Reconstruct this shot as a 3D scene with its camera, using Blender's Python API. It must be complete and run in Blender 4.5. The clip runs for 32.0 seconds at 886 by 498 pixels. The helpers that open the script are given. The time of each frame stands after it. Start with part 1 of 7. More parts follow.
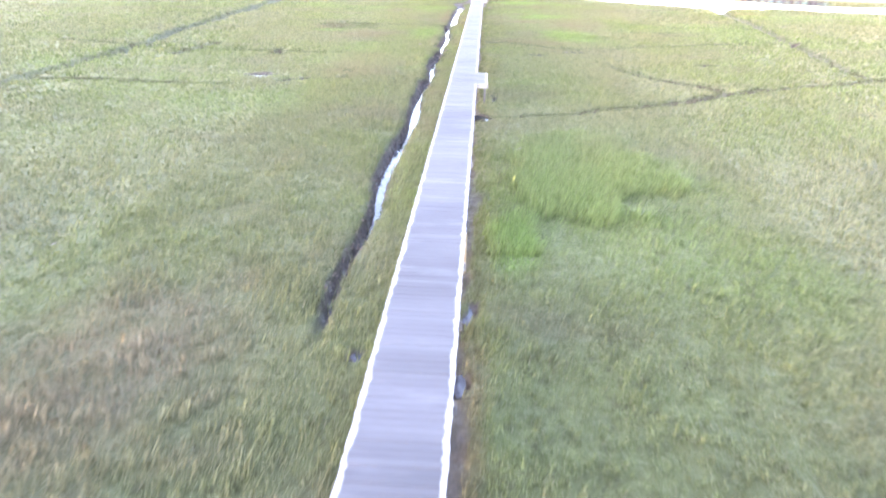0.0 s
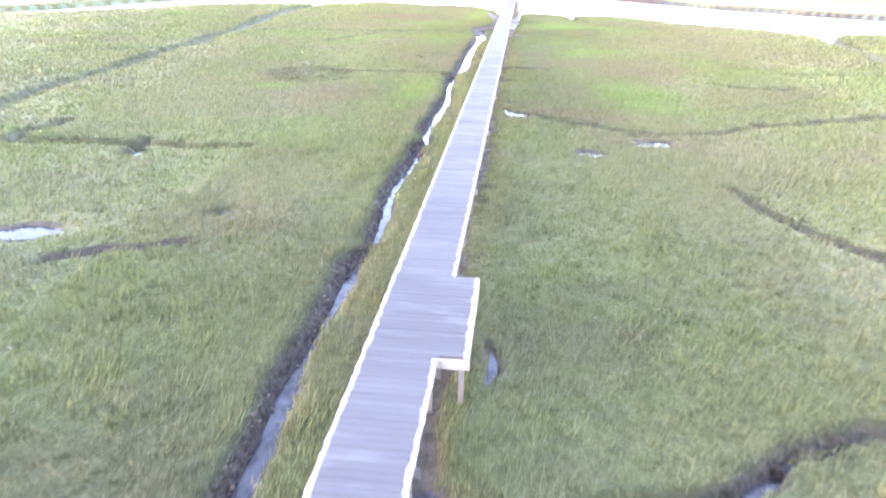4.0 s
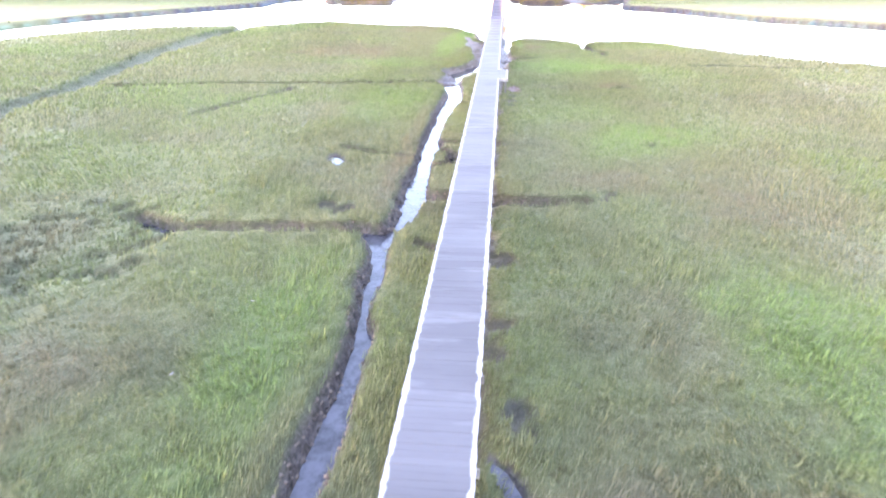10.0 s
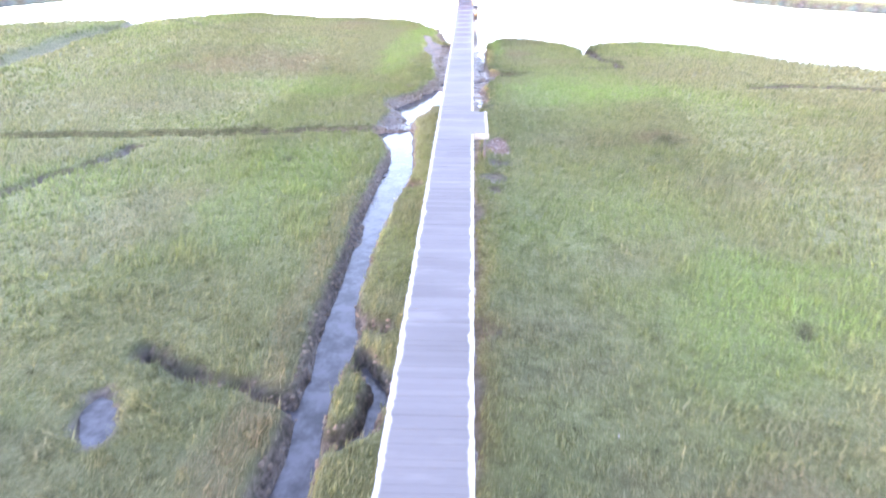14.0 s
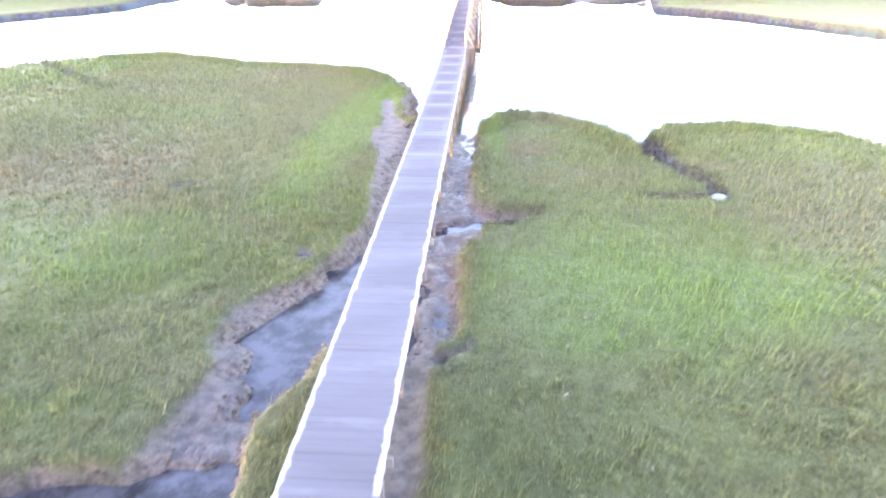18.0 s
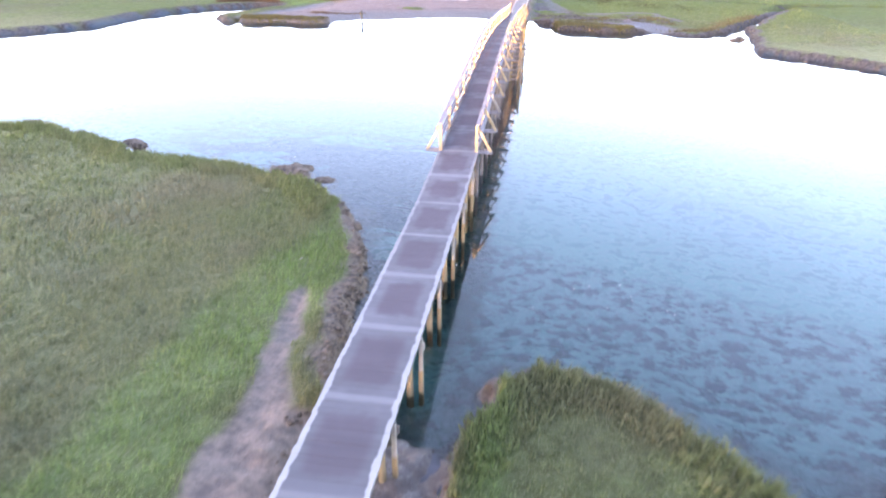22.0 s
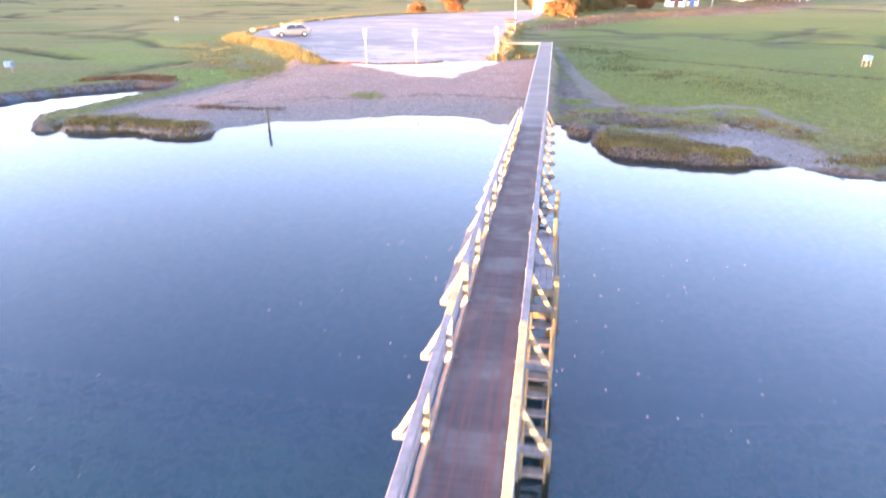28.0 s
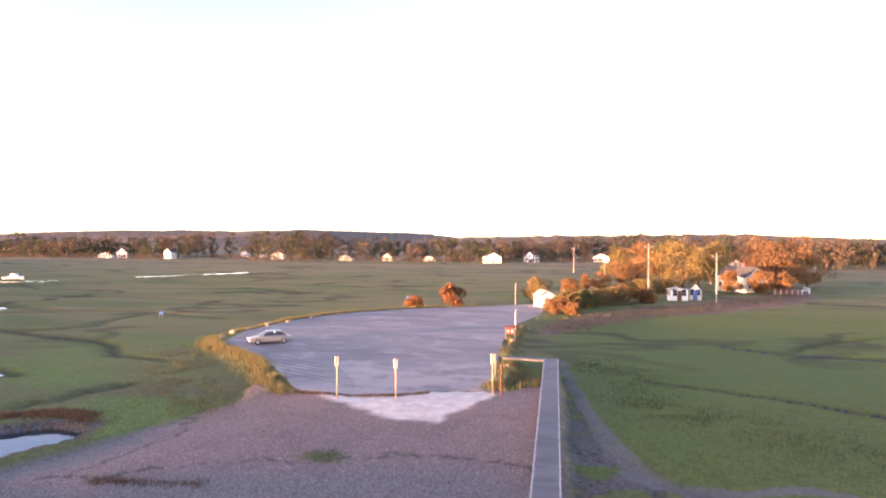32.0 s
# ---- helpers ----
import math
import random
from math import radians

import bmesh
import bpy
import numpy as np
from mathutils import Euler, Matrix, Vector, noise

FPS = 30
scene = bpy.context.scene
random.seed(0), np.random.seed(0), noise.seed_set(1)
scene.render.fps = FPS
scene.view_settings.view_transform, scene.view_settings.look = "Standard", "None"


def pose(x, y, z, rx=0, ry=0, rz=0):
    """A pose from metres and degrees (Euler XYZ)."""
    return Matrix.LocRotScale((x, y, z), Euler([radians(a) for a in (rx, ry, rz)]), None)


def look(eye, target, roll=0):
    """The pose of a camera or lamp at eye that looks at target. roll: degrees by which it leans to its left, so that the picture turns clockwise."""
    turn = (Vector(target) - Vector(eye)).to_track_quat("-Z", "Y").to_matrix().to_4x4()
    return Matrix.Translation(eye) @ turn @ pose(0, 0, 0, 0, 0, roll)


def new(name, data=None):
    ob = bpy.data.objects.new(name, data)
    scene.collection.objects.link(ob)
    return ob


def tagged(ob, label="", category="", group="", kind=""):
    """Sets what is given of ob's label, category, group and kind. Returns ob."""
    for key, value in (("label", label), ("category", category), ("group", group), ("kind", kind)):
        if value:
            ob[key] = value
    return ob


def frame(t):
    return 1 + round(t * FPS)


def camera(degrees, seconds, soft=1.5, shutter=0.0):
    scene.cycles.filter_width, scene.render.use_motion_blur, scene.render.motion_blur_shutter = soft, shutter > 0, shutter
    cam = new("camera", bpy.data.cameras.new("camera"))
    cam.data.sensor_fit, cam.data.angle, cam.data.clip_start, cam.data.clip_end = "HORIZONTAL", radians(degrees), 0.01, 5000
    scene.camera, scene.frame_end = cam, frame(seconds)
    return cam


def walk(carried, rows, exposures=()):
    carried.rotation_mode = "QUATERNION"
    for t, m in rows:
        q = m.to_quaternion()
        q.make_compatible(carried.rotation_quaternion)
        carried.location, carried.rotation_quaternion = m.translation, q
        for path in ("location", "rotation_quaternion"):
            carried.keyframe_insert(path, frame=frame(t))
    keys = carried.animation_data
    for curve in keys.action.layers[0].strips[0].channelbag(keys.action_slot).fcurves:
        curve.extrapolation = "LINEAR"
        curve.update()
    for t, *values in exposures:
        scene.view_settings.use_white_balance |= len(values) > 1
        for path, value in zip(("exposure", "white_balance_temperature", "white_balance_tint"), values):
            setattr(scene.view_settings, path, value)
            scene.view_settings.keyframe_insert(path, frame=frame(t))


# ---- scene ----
cam = camera(70.0, 32.0, 1.9, 0.4)
PATH = [
    (0, (0.885, 1.764, 6.775), (0.789, 3.568, 5.918), 1.2),
    (0.5, (0.936, 4.865, 6.815), (0.838, 6.671, 5.960), 0.9),
    (1, (1.054, 7.886, 6.881), (0.963, 9.692, 6.026), 0.9),
    (1.5, (1.162, 10.832, 6.987), (1.083, 12.638, 6.132), 0.8),
    (2, (1.313, 13.648, 7.071), (1.236, 15.455, 6.216), 0.7),
    (2.5, (1.445, 16.362, 7.130), (1.315, 18.167, 6.278), 0.8),
    (3, (1.551, 19.056, 7.201), (1.380, 20.857, 6.348), 0.8),
    (3.5, (1.676, 21.583, 7.234), (1.498, 23.385, 6.385), 0.7),
    (5.5, (2.007, 30.898, 7.668), (1.651, 32.670, 6.812), 0.6),
    (6, (2.002, 33.034, 7.747), (1.621, 34.800, 6.889), 0.6),
    (6.5, (1.916, 35.190, 7.788), (1.542, 36.958, 6.931), 0.6),
    (7, (1.784, 37.305, 7.845), (1.441, 39.080, 6.989), 0.4),
    (7.5, (1.597, 39.353, 7.939), (1.281, 41.132, 7.082), 0.2),
    (8, (1.507, 41.293, 8.009), (1.195, 43.073, 7.151), 0.1),
    (8.5, (1.345, 43.444, 7.968), (1.064, 45.229, 7.112), -0.0),
    (9, (1.178, 45.577, 7.926), (0.945, 47.370, 7.071), -0.2),
    (9.5, (1.034, 47.575, 7.934), (0.852, 49.374, 7.080), -0.4),
    (10, (0.892, 49.649, 7.917), (0.723, 51.449, 7.062), -0.4),
    (10.5, (0.835, 51.708, 7.879), (0.673, 53.509, 7.024), -0.4),
    (11, (0.802, 53.758, 7.793), (0.635, 55.559, 6.939), -0.4),
    (11.5, (0.771, 55.813, 7.728), (0.601, 57.581, 6.809), -0.3),
    (12, (0.719, 57.947, 7.664), (0.548, 59.717, 6.748), -0.3),
    (12.5, (0.675, 60.122, 7.674), (0.512, 61.891, 6.757), -0.3),
    (13, (0.627, 62.346, 7.696), (0.512, 64.118, 6.776), -0.6),
    (13.5, (0.548, 64.615, 7.708), (0.462, 66.388, 6.786), -0.6),
    (14, (0.582, 66.817, 7.697), (0.499, 68.590, 6.774), -0.6),
    (14.5, (0.616, 69.278, 7.609), (0.533, 71.052, 6.689), -0.6),
    (16.5, (1.386, 79.310, 7.223), (1.270, 81.091, 6.319), -0.5),
    (17, (1.590, 81.668, 7.249), (1.456, 83.448, 6.347), -0.5),
    (17.5, (1.777, 84.003, 7.305), (1.646, 85.783, 6.401), -0.5),
    (18, (1.972, 86.309, 7.317), (1.843, 88.090, 6.416), -0.7),
    (18.5, (2.154, 88.522, 7.391), (2.019, 90.302, 6.491), -0.6),
    (19, (2.324, 90.727, 7.470), (2.121, 92.502, 6.570), -0.4),
    (19.5, (2.534, 92.945, 7.492), (2.275, 94.714, 6.596), -0.5),
    (20, (2.616, 95.140, 7.579), (2.358, 96.907, 6.680), -0.2),
    (20.5, (2.615, 97.200, 7.580), (2.363, 98.967, 6.677), 0.5),
    (21, (2.638, 99.334, 7.663), (2.375, 101.101, 6.766), 0.3),
    (21.5, (2.733, 101.537, 7.809), (2.463, 103.306, 6.917), -0.2),
    (22, (2.649, 104.205, 7.946), (2.383, 105.971, 7.046), 0.2),
    (22.5, (2.563, 106.817, 8.029), (2.299, 108.580, 7.121), 0.5),
    (23, (2.562, 109.243, 8.094), (2.294, 111.004, 7.183), 0.5),
    (23.5, (2.491, 111.684, 8.233), (2.223, 113.440, 7.313), 0.7),
    (24, (2.461, 114.103, 8.352), (2.189, 115.855, 7.428), 0.7),
    (24.5, (2.387, 116.601, 8.411), (2.112, 118.353, 7.486), 0.7),
    (25, (2.269, 119.235, 8.524), (1.990, 120.983, 7.594), 0.8),
    (25.5, (1.899, 122.007, 8.528), (1.624, 123.757, 7.599), 0.7),
    (27.5, (0.900, 132.535, 8.420), (0.612, 134.297, 7.518), 0.0),
    (28, (0.861, 135.351, 8.566), (0.556, 137.150, 7.747), -0.2),
    (28.5, (0.728, 137.952, 8.827), (0.411, 139.789, 8.104), -0.3),
    (29, (0.568, 140.241, 9.230), (0.243, 142.111, 8.601), -0.4),
    (29.5, (0.433, 142.308, 9.594), (0.101, 144.207, 9.063), -0.3),
    (30, (0.348, 144.153, 9.859), (0.011, 146.077, 9.428), -0.3),
    (30.5, (0.227, 145.811, 10.138), (-0.113, 147.754, 9.811), -0.2),
    (31, (0.209, 146.772, 10.475), (-0.132, 148.730, 10.251), 0.0),
    (31.5, (0.240, 146.957, 11.008), (-0.102, 148.924, 10.887), 0.1),
    (32, (0.356, 146.818, 11.904), (0.006, 148.787, 11.887), 0.3),
]
EXPOSURES = [(0, 5.89, 8000, 38), (9, 5.82, 8000, 38), (12, 5.76, 8000, 38), (17, 5.74, 8000, 38), (19, 5.67, 8000, 38), (20, 5.5, 8000, 38), (21, 5.22, 8000, 38), (22, 5.05, 8000, 38), (23, 5.0, 8000, 38), (24, 5.1, 8000, 36), (27.5, 5.02, 8000, 36), (28.3, 4.88, 8000, 38), (29, 4.56, 8000, 39), (30, 4.56, 8000, 40), (31, 4.4, 8000, 42), (32, 3.72, 8000, 44)]
walk(cam, [(t, look(eye, target, roll)) for t, eye, target, roll in PATH], EXPOSURES)
# ---- light ----
SUN_FROM = math.atan2(-0.75, -0.66)
SUN_HIGH = radians(1.3)
world = bpy.data.worlds.new("sky")
scene.world = world
world.use_nodes = True
sky = world.node_tree.nodes.new("ShaderNodeTexSky")
sky.sky_type, sky.sun_disc = "NISHITA", False
sky.sun_elevation, sky.sun_rotation = SUN_HIGH, SUN_FROM
sky.air_density, sky.dust_density, sky.altitude = 0.5, 1.4, 1500.0
world.node_tree.links.new(sky.outputs[0], world.node_tree.nodes["Background"].inputs[0])
world.node_tree.nodes["Background"].inputs[1].default_value = 0.15
sun = new("sun", bpy.data.lights.new("sun", "SUN"))
sun.data.energy, sun.data.angle, sun.data.color = 2.3, radians(0.5), (1.0, 0.64, 0.33)
ahead = Vector((math.sin(SUN_FROM) * math.cos(SUN_HIGH), math.cos(SUN_FROM) * math.cos(SUN_HIGH), math.sin(SUN_HIGH)))
sun.matrix_world = look(ahead * 300, (0, 0, 0))


# ---- materials ----
class Nodes:
    """A thin wrapper round a material's node tree."""

    def __init__(self, name):
        self.mat = bpy.data.materials.new(name)
        self.mat.use_nodes = True
        self.tree = self.mat.node_tree
        self.tree.nodes.clear()
        self.out = self.add("ShaderNodeOutputMaterial")

    def add(self, kind, **values):
        node = self.tree.nodes.new(kind)
        for key, value in values.items():
            if key[0] == "i" and key[1:].isdigit():
                self.put(node.inputs[int(key[1:])], value)
            elif key == "operation":
                node.operation = value
            elif key == "data_type":
                node.data_type = value
            elif key == "blend_type":
                node.blend_type = value
            elif key == "interpolation_type":
                node.interpolation_type = value
            elif key == "attribute_name":
                node.attribute_name = value
            else:
                raise KeyError(key)
        return node

    def put(self, socket, value):
        if isinstance(value, bpy.types.NodeSocket):
            self.tree.links.new(value, socket)
        elif isinstance(value, tuple) and len(value) == 3 and socket.type == "RGBA":
            socket.default_value = (*value, 1)
        else:
            socket.default_value = value

    def noise(self, scale, detail=3.0, rough=0.55, coords=None, stretch=None):
        if coords is None:
            coords = self.add("ShaderNodeNewGeometry").outputs["Position"]
        if stretch:
            coords = self.add("ShaderNodeVectorMath", operation="MULTIPLY", i0=coords, i1=stretch).outputs[0]
        node = self.add("ShaderNodeTexNoise")
        for key, value in (("Vector", coords), ("Scale", scale), ("Detail", detail), ("Roughness", rough)):
            self.put(node.inputs[key], value)
        return node.outputs[0]

    def step(self, value, low, high):
        node = self.add("ShaderNodeMapRange", interpolation_type="SMOOTHSTEP", i0=value, i1=low, i2=high)
        return node.outputs[0]

    def mix(self, factor, a, b, blend="MIX"):
        node = self.add("ShaderNodeMix", data_type="RGBA", blend_type=blend)
        for index, value in ((0, factor), (6, a), (7, b)):
            self.put(node.inputs[index], value)
        return node.outputs[2]

    def math(self, operation, a, b=0.0, c=0.0):
        return self.add("ShaderNodeMath", operation=operation, i0=a, i1=b, i2=c).outputs[0]

    def attr(self, name):
        return self.add("ShaderNodeAttribute", attribute_name=name).outputs["Fac"]

    def bump(self, height, strength=0.5, distance=0.02):
        node = self.add("ShaderNodeBump")
        for key, value in (("Strength", strength), ("Distance", distance), ("Height", height)):
            self.put(node.inputs[key], value)
        return node.outputs[0]

    def surface(self, colour, rough=0.8, normal=None, metal=0.0, specular=0.4, through_light=0.0, sheen=0.0):
        node = self.add("ShaderNodeBsdfPrincipled")
        for key, value in (("Base Color", colour), ("Roughness", rough), ("Metallic", metal), ("Specular IOR Level", specular), ("Sheen Weight", sheen), ("Sheen Roughness", 0.5), ("Sheen Tint", (0.86, 0.86, 0.56, 1.0))):
            self.put(node.inputs[key], value)
        if normal is not None:
            self.put(node.inputs["Normal"], normal)
        shader = node.outputs[0]
        if through_light:
            thin = self.add("ShaderNodeBsdfTranslucent", i0=colour)
            shader = self.add("ShaderNodeMixShader", i0=through_light, i1=shader, i2=thin.outputs[0]).outputs[0]
        self.put(self.out.inputs[0], shader)
        return self.mat


def plain(name, colour, rough=0.7, vary=0.25, scale=6.0, metal=0.0, bump=0.2, stretch=None):
    """Paint, metal or stone with grain at two scales."""
    n = Nodes(name)
    obj = n.add("ShaderNodeTexCoord").outputs["Object"]
    grain = n.noise(scale, 4, 0.6, obj, stretch)
    stain = n.noise(scale * 0.17, 2, 0.5, obj)
    both = n.math("ADD", n.math("MULTIPLY", grain, 0.6), n.math("MULTIPLY", stain, 0.4))
    dark = tuple(c * (1 - vary) for c in colour)
    light = tuple(min(1.0, c * (1 + vary)) for c in colour)
    return n.surface(n.mix(n.step(both, 0.35, 0.65), dark, light), rough, n.bump(grain, bump, 0.01), metal)


def grass_colour(n, fine):
    """The marsh's greens: bright, olive and brown patches many metres wide."""
    patch = n.noise(0.075, 3, 0.55)
    small = n.noise(0.55, 3, 0.6)
    brownish = n.noise(0.13, 4, 0.65, None, (1.0, 1.7, 1.0))
    col = n.mix(n.step(patch, 0.38, 0.62), (0.158, 0.168, 0.072), (0.140, 0.180, 0.056))
    col = n.mix(n.math("MULTIPLY", n.step(brownish, 0.48, 0.66), 0.55), col, (0.156, 0.136, 0.090))
    col = n.mix(n.math("MULTIPLY", n.step(small, 0.5, 0.75), 0.35), col, (0.146, 0.156, 0.082))
    col = n.mix(n.math("MULTIPLY", fine, 0.5), col, (0.188, 0.212, 0.118))
    fresh = n.noise(0.06, 2, 0.5, n.add("ShaderNodeVectorMath", operation="ADD", i0=n.add("ShaderNodeNewGeometry").outputs["Position"], i1=(31.0, 7.0, 0.0)).outputs[0])
    col = n.mix(n.math("MULTIPLY", n.step(fresh, 0.54, 0.68), 0.6), col, (0.150, 0.216, 0.070))
    place = n.add("ShaderNodeSeparateXYZ", i0=n.add("ShaderNodeNewGeometry").outputs["Position"])
    ahead = place.outputs[1]
    plain_far = n.step(ahead, 150.0, 260.0)
    lush = n.math("MULTIPLY", n.math("MULTIPLY", n.step(place.outputs[0], -4.0, 6.0), n.step(ahead, 165.0, 185.0)), n.step(ahead, 300.0, 250.0))
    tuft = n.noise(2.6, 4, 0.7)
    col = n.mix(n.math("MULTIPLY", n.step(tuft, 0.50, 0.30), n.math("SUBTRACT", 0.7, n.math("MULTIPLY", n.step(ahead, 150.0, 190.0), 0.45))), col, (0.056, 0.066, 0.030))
    col = n.mix(n.math("MULTIPLY", n.step(tuft, 0.55, 0.75), 0.3), col, (0.190, 0.205, 0.112))
    uneven = n.math("ADD", 0.55, n.math("MULTIPLY", small, 0.7))
    col = n.mix(n.math("MULTIPLY", n.attr("fresh"), n.math("MULTIPLY", uneven, 0.95)), col, (0.146, 0.236, 0.066))
    col = n.mix(n.math("MULTIPLY", n.attr("dry"), n.math("MULTIPLY", uneven, 0.75)), col, (0.182, 0.140, 0.092))
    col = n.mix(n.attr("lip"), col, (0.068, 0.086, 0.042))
    # Tan streaks on the far plain, lightened to stand in for low sun there.
    streak = n.noise(0.05, 4, 0.6, None, (0.45, 1.6, 1.0))
    col = n.mix(n.math("MULTIPLY", plain_far, n.step(streak, 0.36, 0.60)), col, (0.225, 0.198, 0.092))
    col = n.mix(n.math("MULTIPLY", lush, n.math("ADD", 0.35, n.math("MULTIPLY", small, 0.8))), col, (0.112, 0.158, 0.042))
    belts = n.noise(0.022, 4, 0.6, None, (0.3, 1.5, 1.0))
    col = n.mix(n.math("MULTIPLY", n.step(ahead, 300.0, 520.0), n.step(belts, 0.38, 0.58)), col, (0.265, 0.205, 0.140))
    return col


def far_creeks(n, col):
    """The net of small dark creeks that cuts the far plain."""
    pos = n.add("ShaderNodeNewGeometry").outputs["Position"]
    ahead = n.add("ShaderNodeSeparateXYZ", i0=pos).outputs[1]
    web = n.noise(0.021, 3, 0.55, None, (0.8, 1.5, 1.0))
    line = n.step(n.math("ABSOLUTE", n.math("SUBTRACT", web, 0.5)), 0.026, 0.008)
    gap = n.step(n.noise(0.03, 2, 0.5), 0.42, 0.52)
    beyond = n.step(ahead, 196.0, 235.0)
    return n.mix(n.math("MULTIPLY", n.math("MULTIPLY", line, gap), n.math("MULTIPLY", beyond, 0.6)), col, (0.050, 0.042, 0.034))


def ground_material():
    n = Nodes("marsh_ground")
    place = n.add("ShaderNodeSeparateXYZ", i0=n.add("ShaderNodeNewGeometry").outputs["Position"])
    across, away = place.outputs[0], place.outputs[1]
    fine = n.noise(9.0, 4, 0.7, None, (1.0, 0.6, 1.0))
    clump = n.noise(2.2, 4, 0.65)
    grass = grass_colour(n, n.step(fine, 0.45, 0.75))
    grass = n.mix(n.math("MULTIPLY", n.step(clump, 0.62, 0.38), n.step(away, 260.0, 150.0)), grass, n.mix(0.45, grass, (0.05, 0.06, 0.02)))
    # Near ground darkened in its colour for the shade between grass blades.
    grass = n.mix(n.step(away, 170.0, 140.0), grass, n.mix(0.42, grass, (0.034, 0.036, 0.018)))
    grass = far_creeks(n, grass)
    flats = n.math("MULTIPLY", n.math("MULTIPLY", n.step(away, 82.0, 89.0), n.step(away, 190.0, 180.0)), n.math("MULTIPLY", n.step(n.math("ABSOLUTE", across), 7.0, 4.5), n.step(away, 150.0, 140.0)))
    mudn = n.noise(3.5, 5, 0.65)
    mud = n.mix(n.step(mudn, 0.35, 0.65), (0.060, 0.051, 0.047), (0.165, 0.140, 0.130))
    mud = n.mix(n.math("MULTIPLY", flats, 0.6), mud, n.mix(n.step(mudn, 0.35, 0.65), (0.095, 0.075, 0.066), (0.215, 0.170, 0.150)))
    mud = n.mix(n.math("MULTIPLY", n.math("MULTIPLY", flats, n.step(away, 97.0, 103.0)), n.math("MULTIPLY", n.step(across, -0.4, -1.0), 0.8)), mud, n.mix(n.step(mudn, 0.35, 0.65), (0.130, 0.096, 0.076), (0.285, 0.212, 0.170)))
    upright = n.add("ShaderNodeSeparateXYZ", i0=n.add("ShaderNodeNewGeometry").outputs["Normal"]).outputs[2]
    mud = n.mix(n.math("MULTIPLY", n.attr("lip"), n.math("MAXIMUM", n.step(away, 92.0, 70.0), n.step(away, 182.0, 190.0))), mud, (0.052, 0.044, 0.038))
    crumbs = n.noise(7.0, 5, 0.7)
    peat = n.mix(n.step(crumbs, 0.35, 0.62), (0.034, 0.028, 0.024), (0.140, 0.112, 0.098))
    peat = n.mix(n.math("MULTIPLY", n.math("MULTIPLY", flats, n.step(across, 1.0, -0.5)), 0.85), peat, n.mix(n.step(crumbs, 0.35, 0.62), (0.092, 0.068, 0.053), (0.255, 0.192, 0.158)))
    mud = n.mix(n.step(upright, 0.93, 0.72), mud, peat)
    mud = n.mix(n.attr("brown"), mud, n.mix(n.step(crumbs, 0.35, 0.62), (0.050, 0.034, 0.023), (0.200, 0.142, 0.104)))
    weed = n.noise(1.1, 5, 0.66, None, (1.0, 1.5, 1.0))
    blots = n.noise(2.1, 4, 0.66, None, (1.0, 1.3, 1.0))
    floor_z = place.outputs[2]
    beds = n.noise(0.30, 4, 0.6, None, (1.0, 1.3, 1.0))
    west = n.math("MULTIPLY", n.step(across, 0.5, -2.0), n.math("MULTIPLY", n.step(away, 142.0, 130.0), n.step(across, -20.0, -11.0)))
    rank = n.math("MULTIPLY", n.math("MULTIPLY", n.step(n.math("ABSOLUTE", n.math("ADD", across, 3.6)), 7.0, 3.0), n.step(n.math("ABSOLUTE", n.math("SUBTRACT", away, 128.0)), 7.0, 3.0)), 0.17)
    patches = n.math("MULTIPLY", n.step(n.math("ADD", n.math("ADD", n.math("MULTIPLY", beds, 0.65), n.math("MULTIPLY", weed, 0.35)), rank), 0.47, 0.56), west)
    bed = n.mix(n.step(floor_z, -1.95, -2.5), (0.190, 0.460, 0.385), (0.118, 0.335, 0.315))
    # Teal then blue painted into the bed to correct the reflected sky's tint.
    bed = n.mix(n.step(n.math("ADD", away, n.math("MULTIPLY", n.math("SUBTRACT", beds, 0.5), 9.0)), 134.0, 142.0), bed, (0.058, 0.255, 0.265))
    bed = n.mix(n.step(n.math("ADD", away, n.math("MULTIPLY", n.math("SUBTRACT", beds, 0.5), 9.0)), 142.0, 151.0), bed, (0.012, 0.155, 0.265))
    shelf = n.step(n.math("ADD", away, n.math("MULTIPLY", across, 0.36)), 124.6, 122.4)
    east = n.math("MULTIPLY", n.math("MULTIPLY", n.step(across, 0.2, 1.2), n.step(across, 30.0, 16.0)), shelf)
    bed = n.mix(n.math("MULTIPLY", east, 0.7), bed, (0.215, 0.345, 0.320))
    bed = n.mix(n.math("MULTIPLY", n.math("MULTIPLY", east, n.step(blots, 0.48, 0.58)), 0.85), bed, (0.030, 0.050, 0.062))
    bed = n.mix(n.math("MULTIPLY", patches, 0.9), bed, (0.010, 0.028, 0.036))
    # The bridge's dark reflection, painted into the bed colour with weed-ragged edges.
    bridge_mirror = n.math("ADD", n.math("ABSOLUTE", n.math("SUBTRACT", across, 0.6)), n.math("MULTIPLY", n.math("SUBTRACT", weed, 0.5), 1.2))
    bed = n.mix(n.math("MULTIPLY", n.math("MULTIPLY", n.step(bridge_mirror, 1.05, 0.6), n.step(away, 114.0, 119.0)), 0.85), bed, (0.018, 0.050, 0.036))
    pebbles = n.add("ShaderNodeTexVoronoi", i0=n.add("ShaderNodeNewGeometry").outputs["Position"], i2=15.0).outputs["Color"]
    peb = n.add("ShaderNodeSeparateColor", i0=pebbles).outputs[0]
    shingle = n.noise(0.35, 5, 0.6)
    gravel = n.mix(peb, (0.160, 0.100, 0.088), (0.320, 0.208, 0.185))
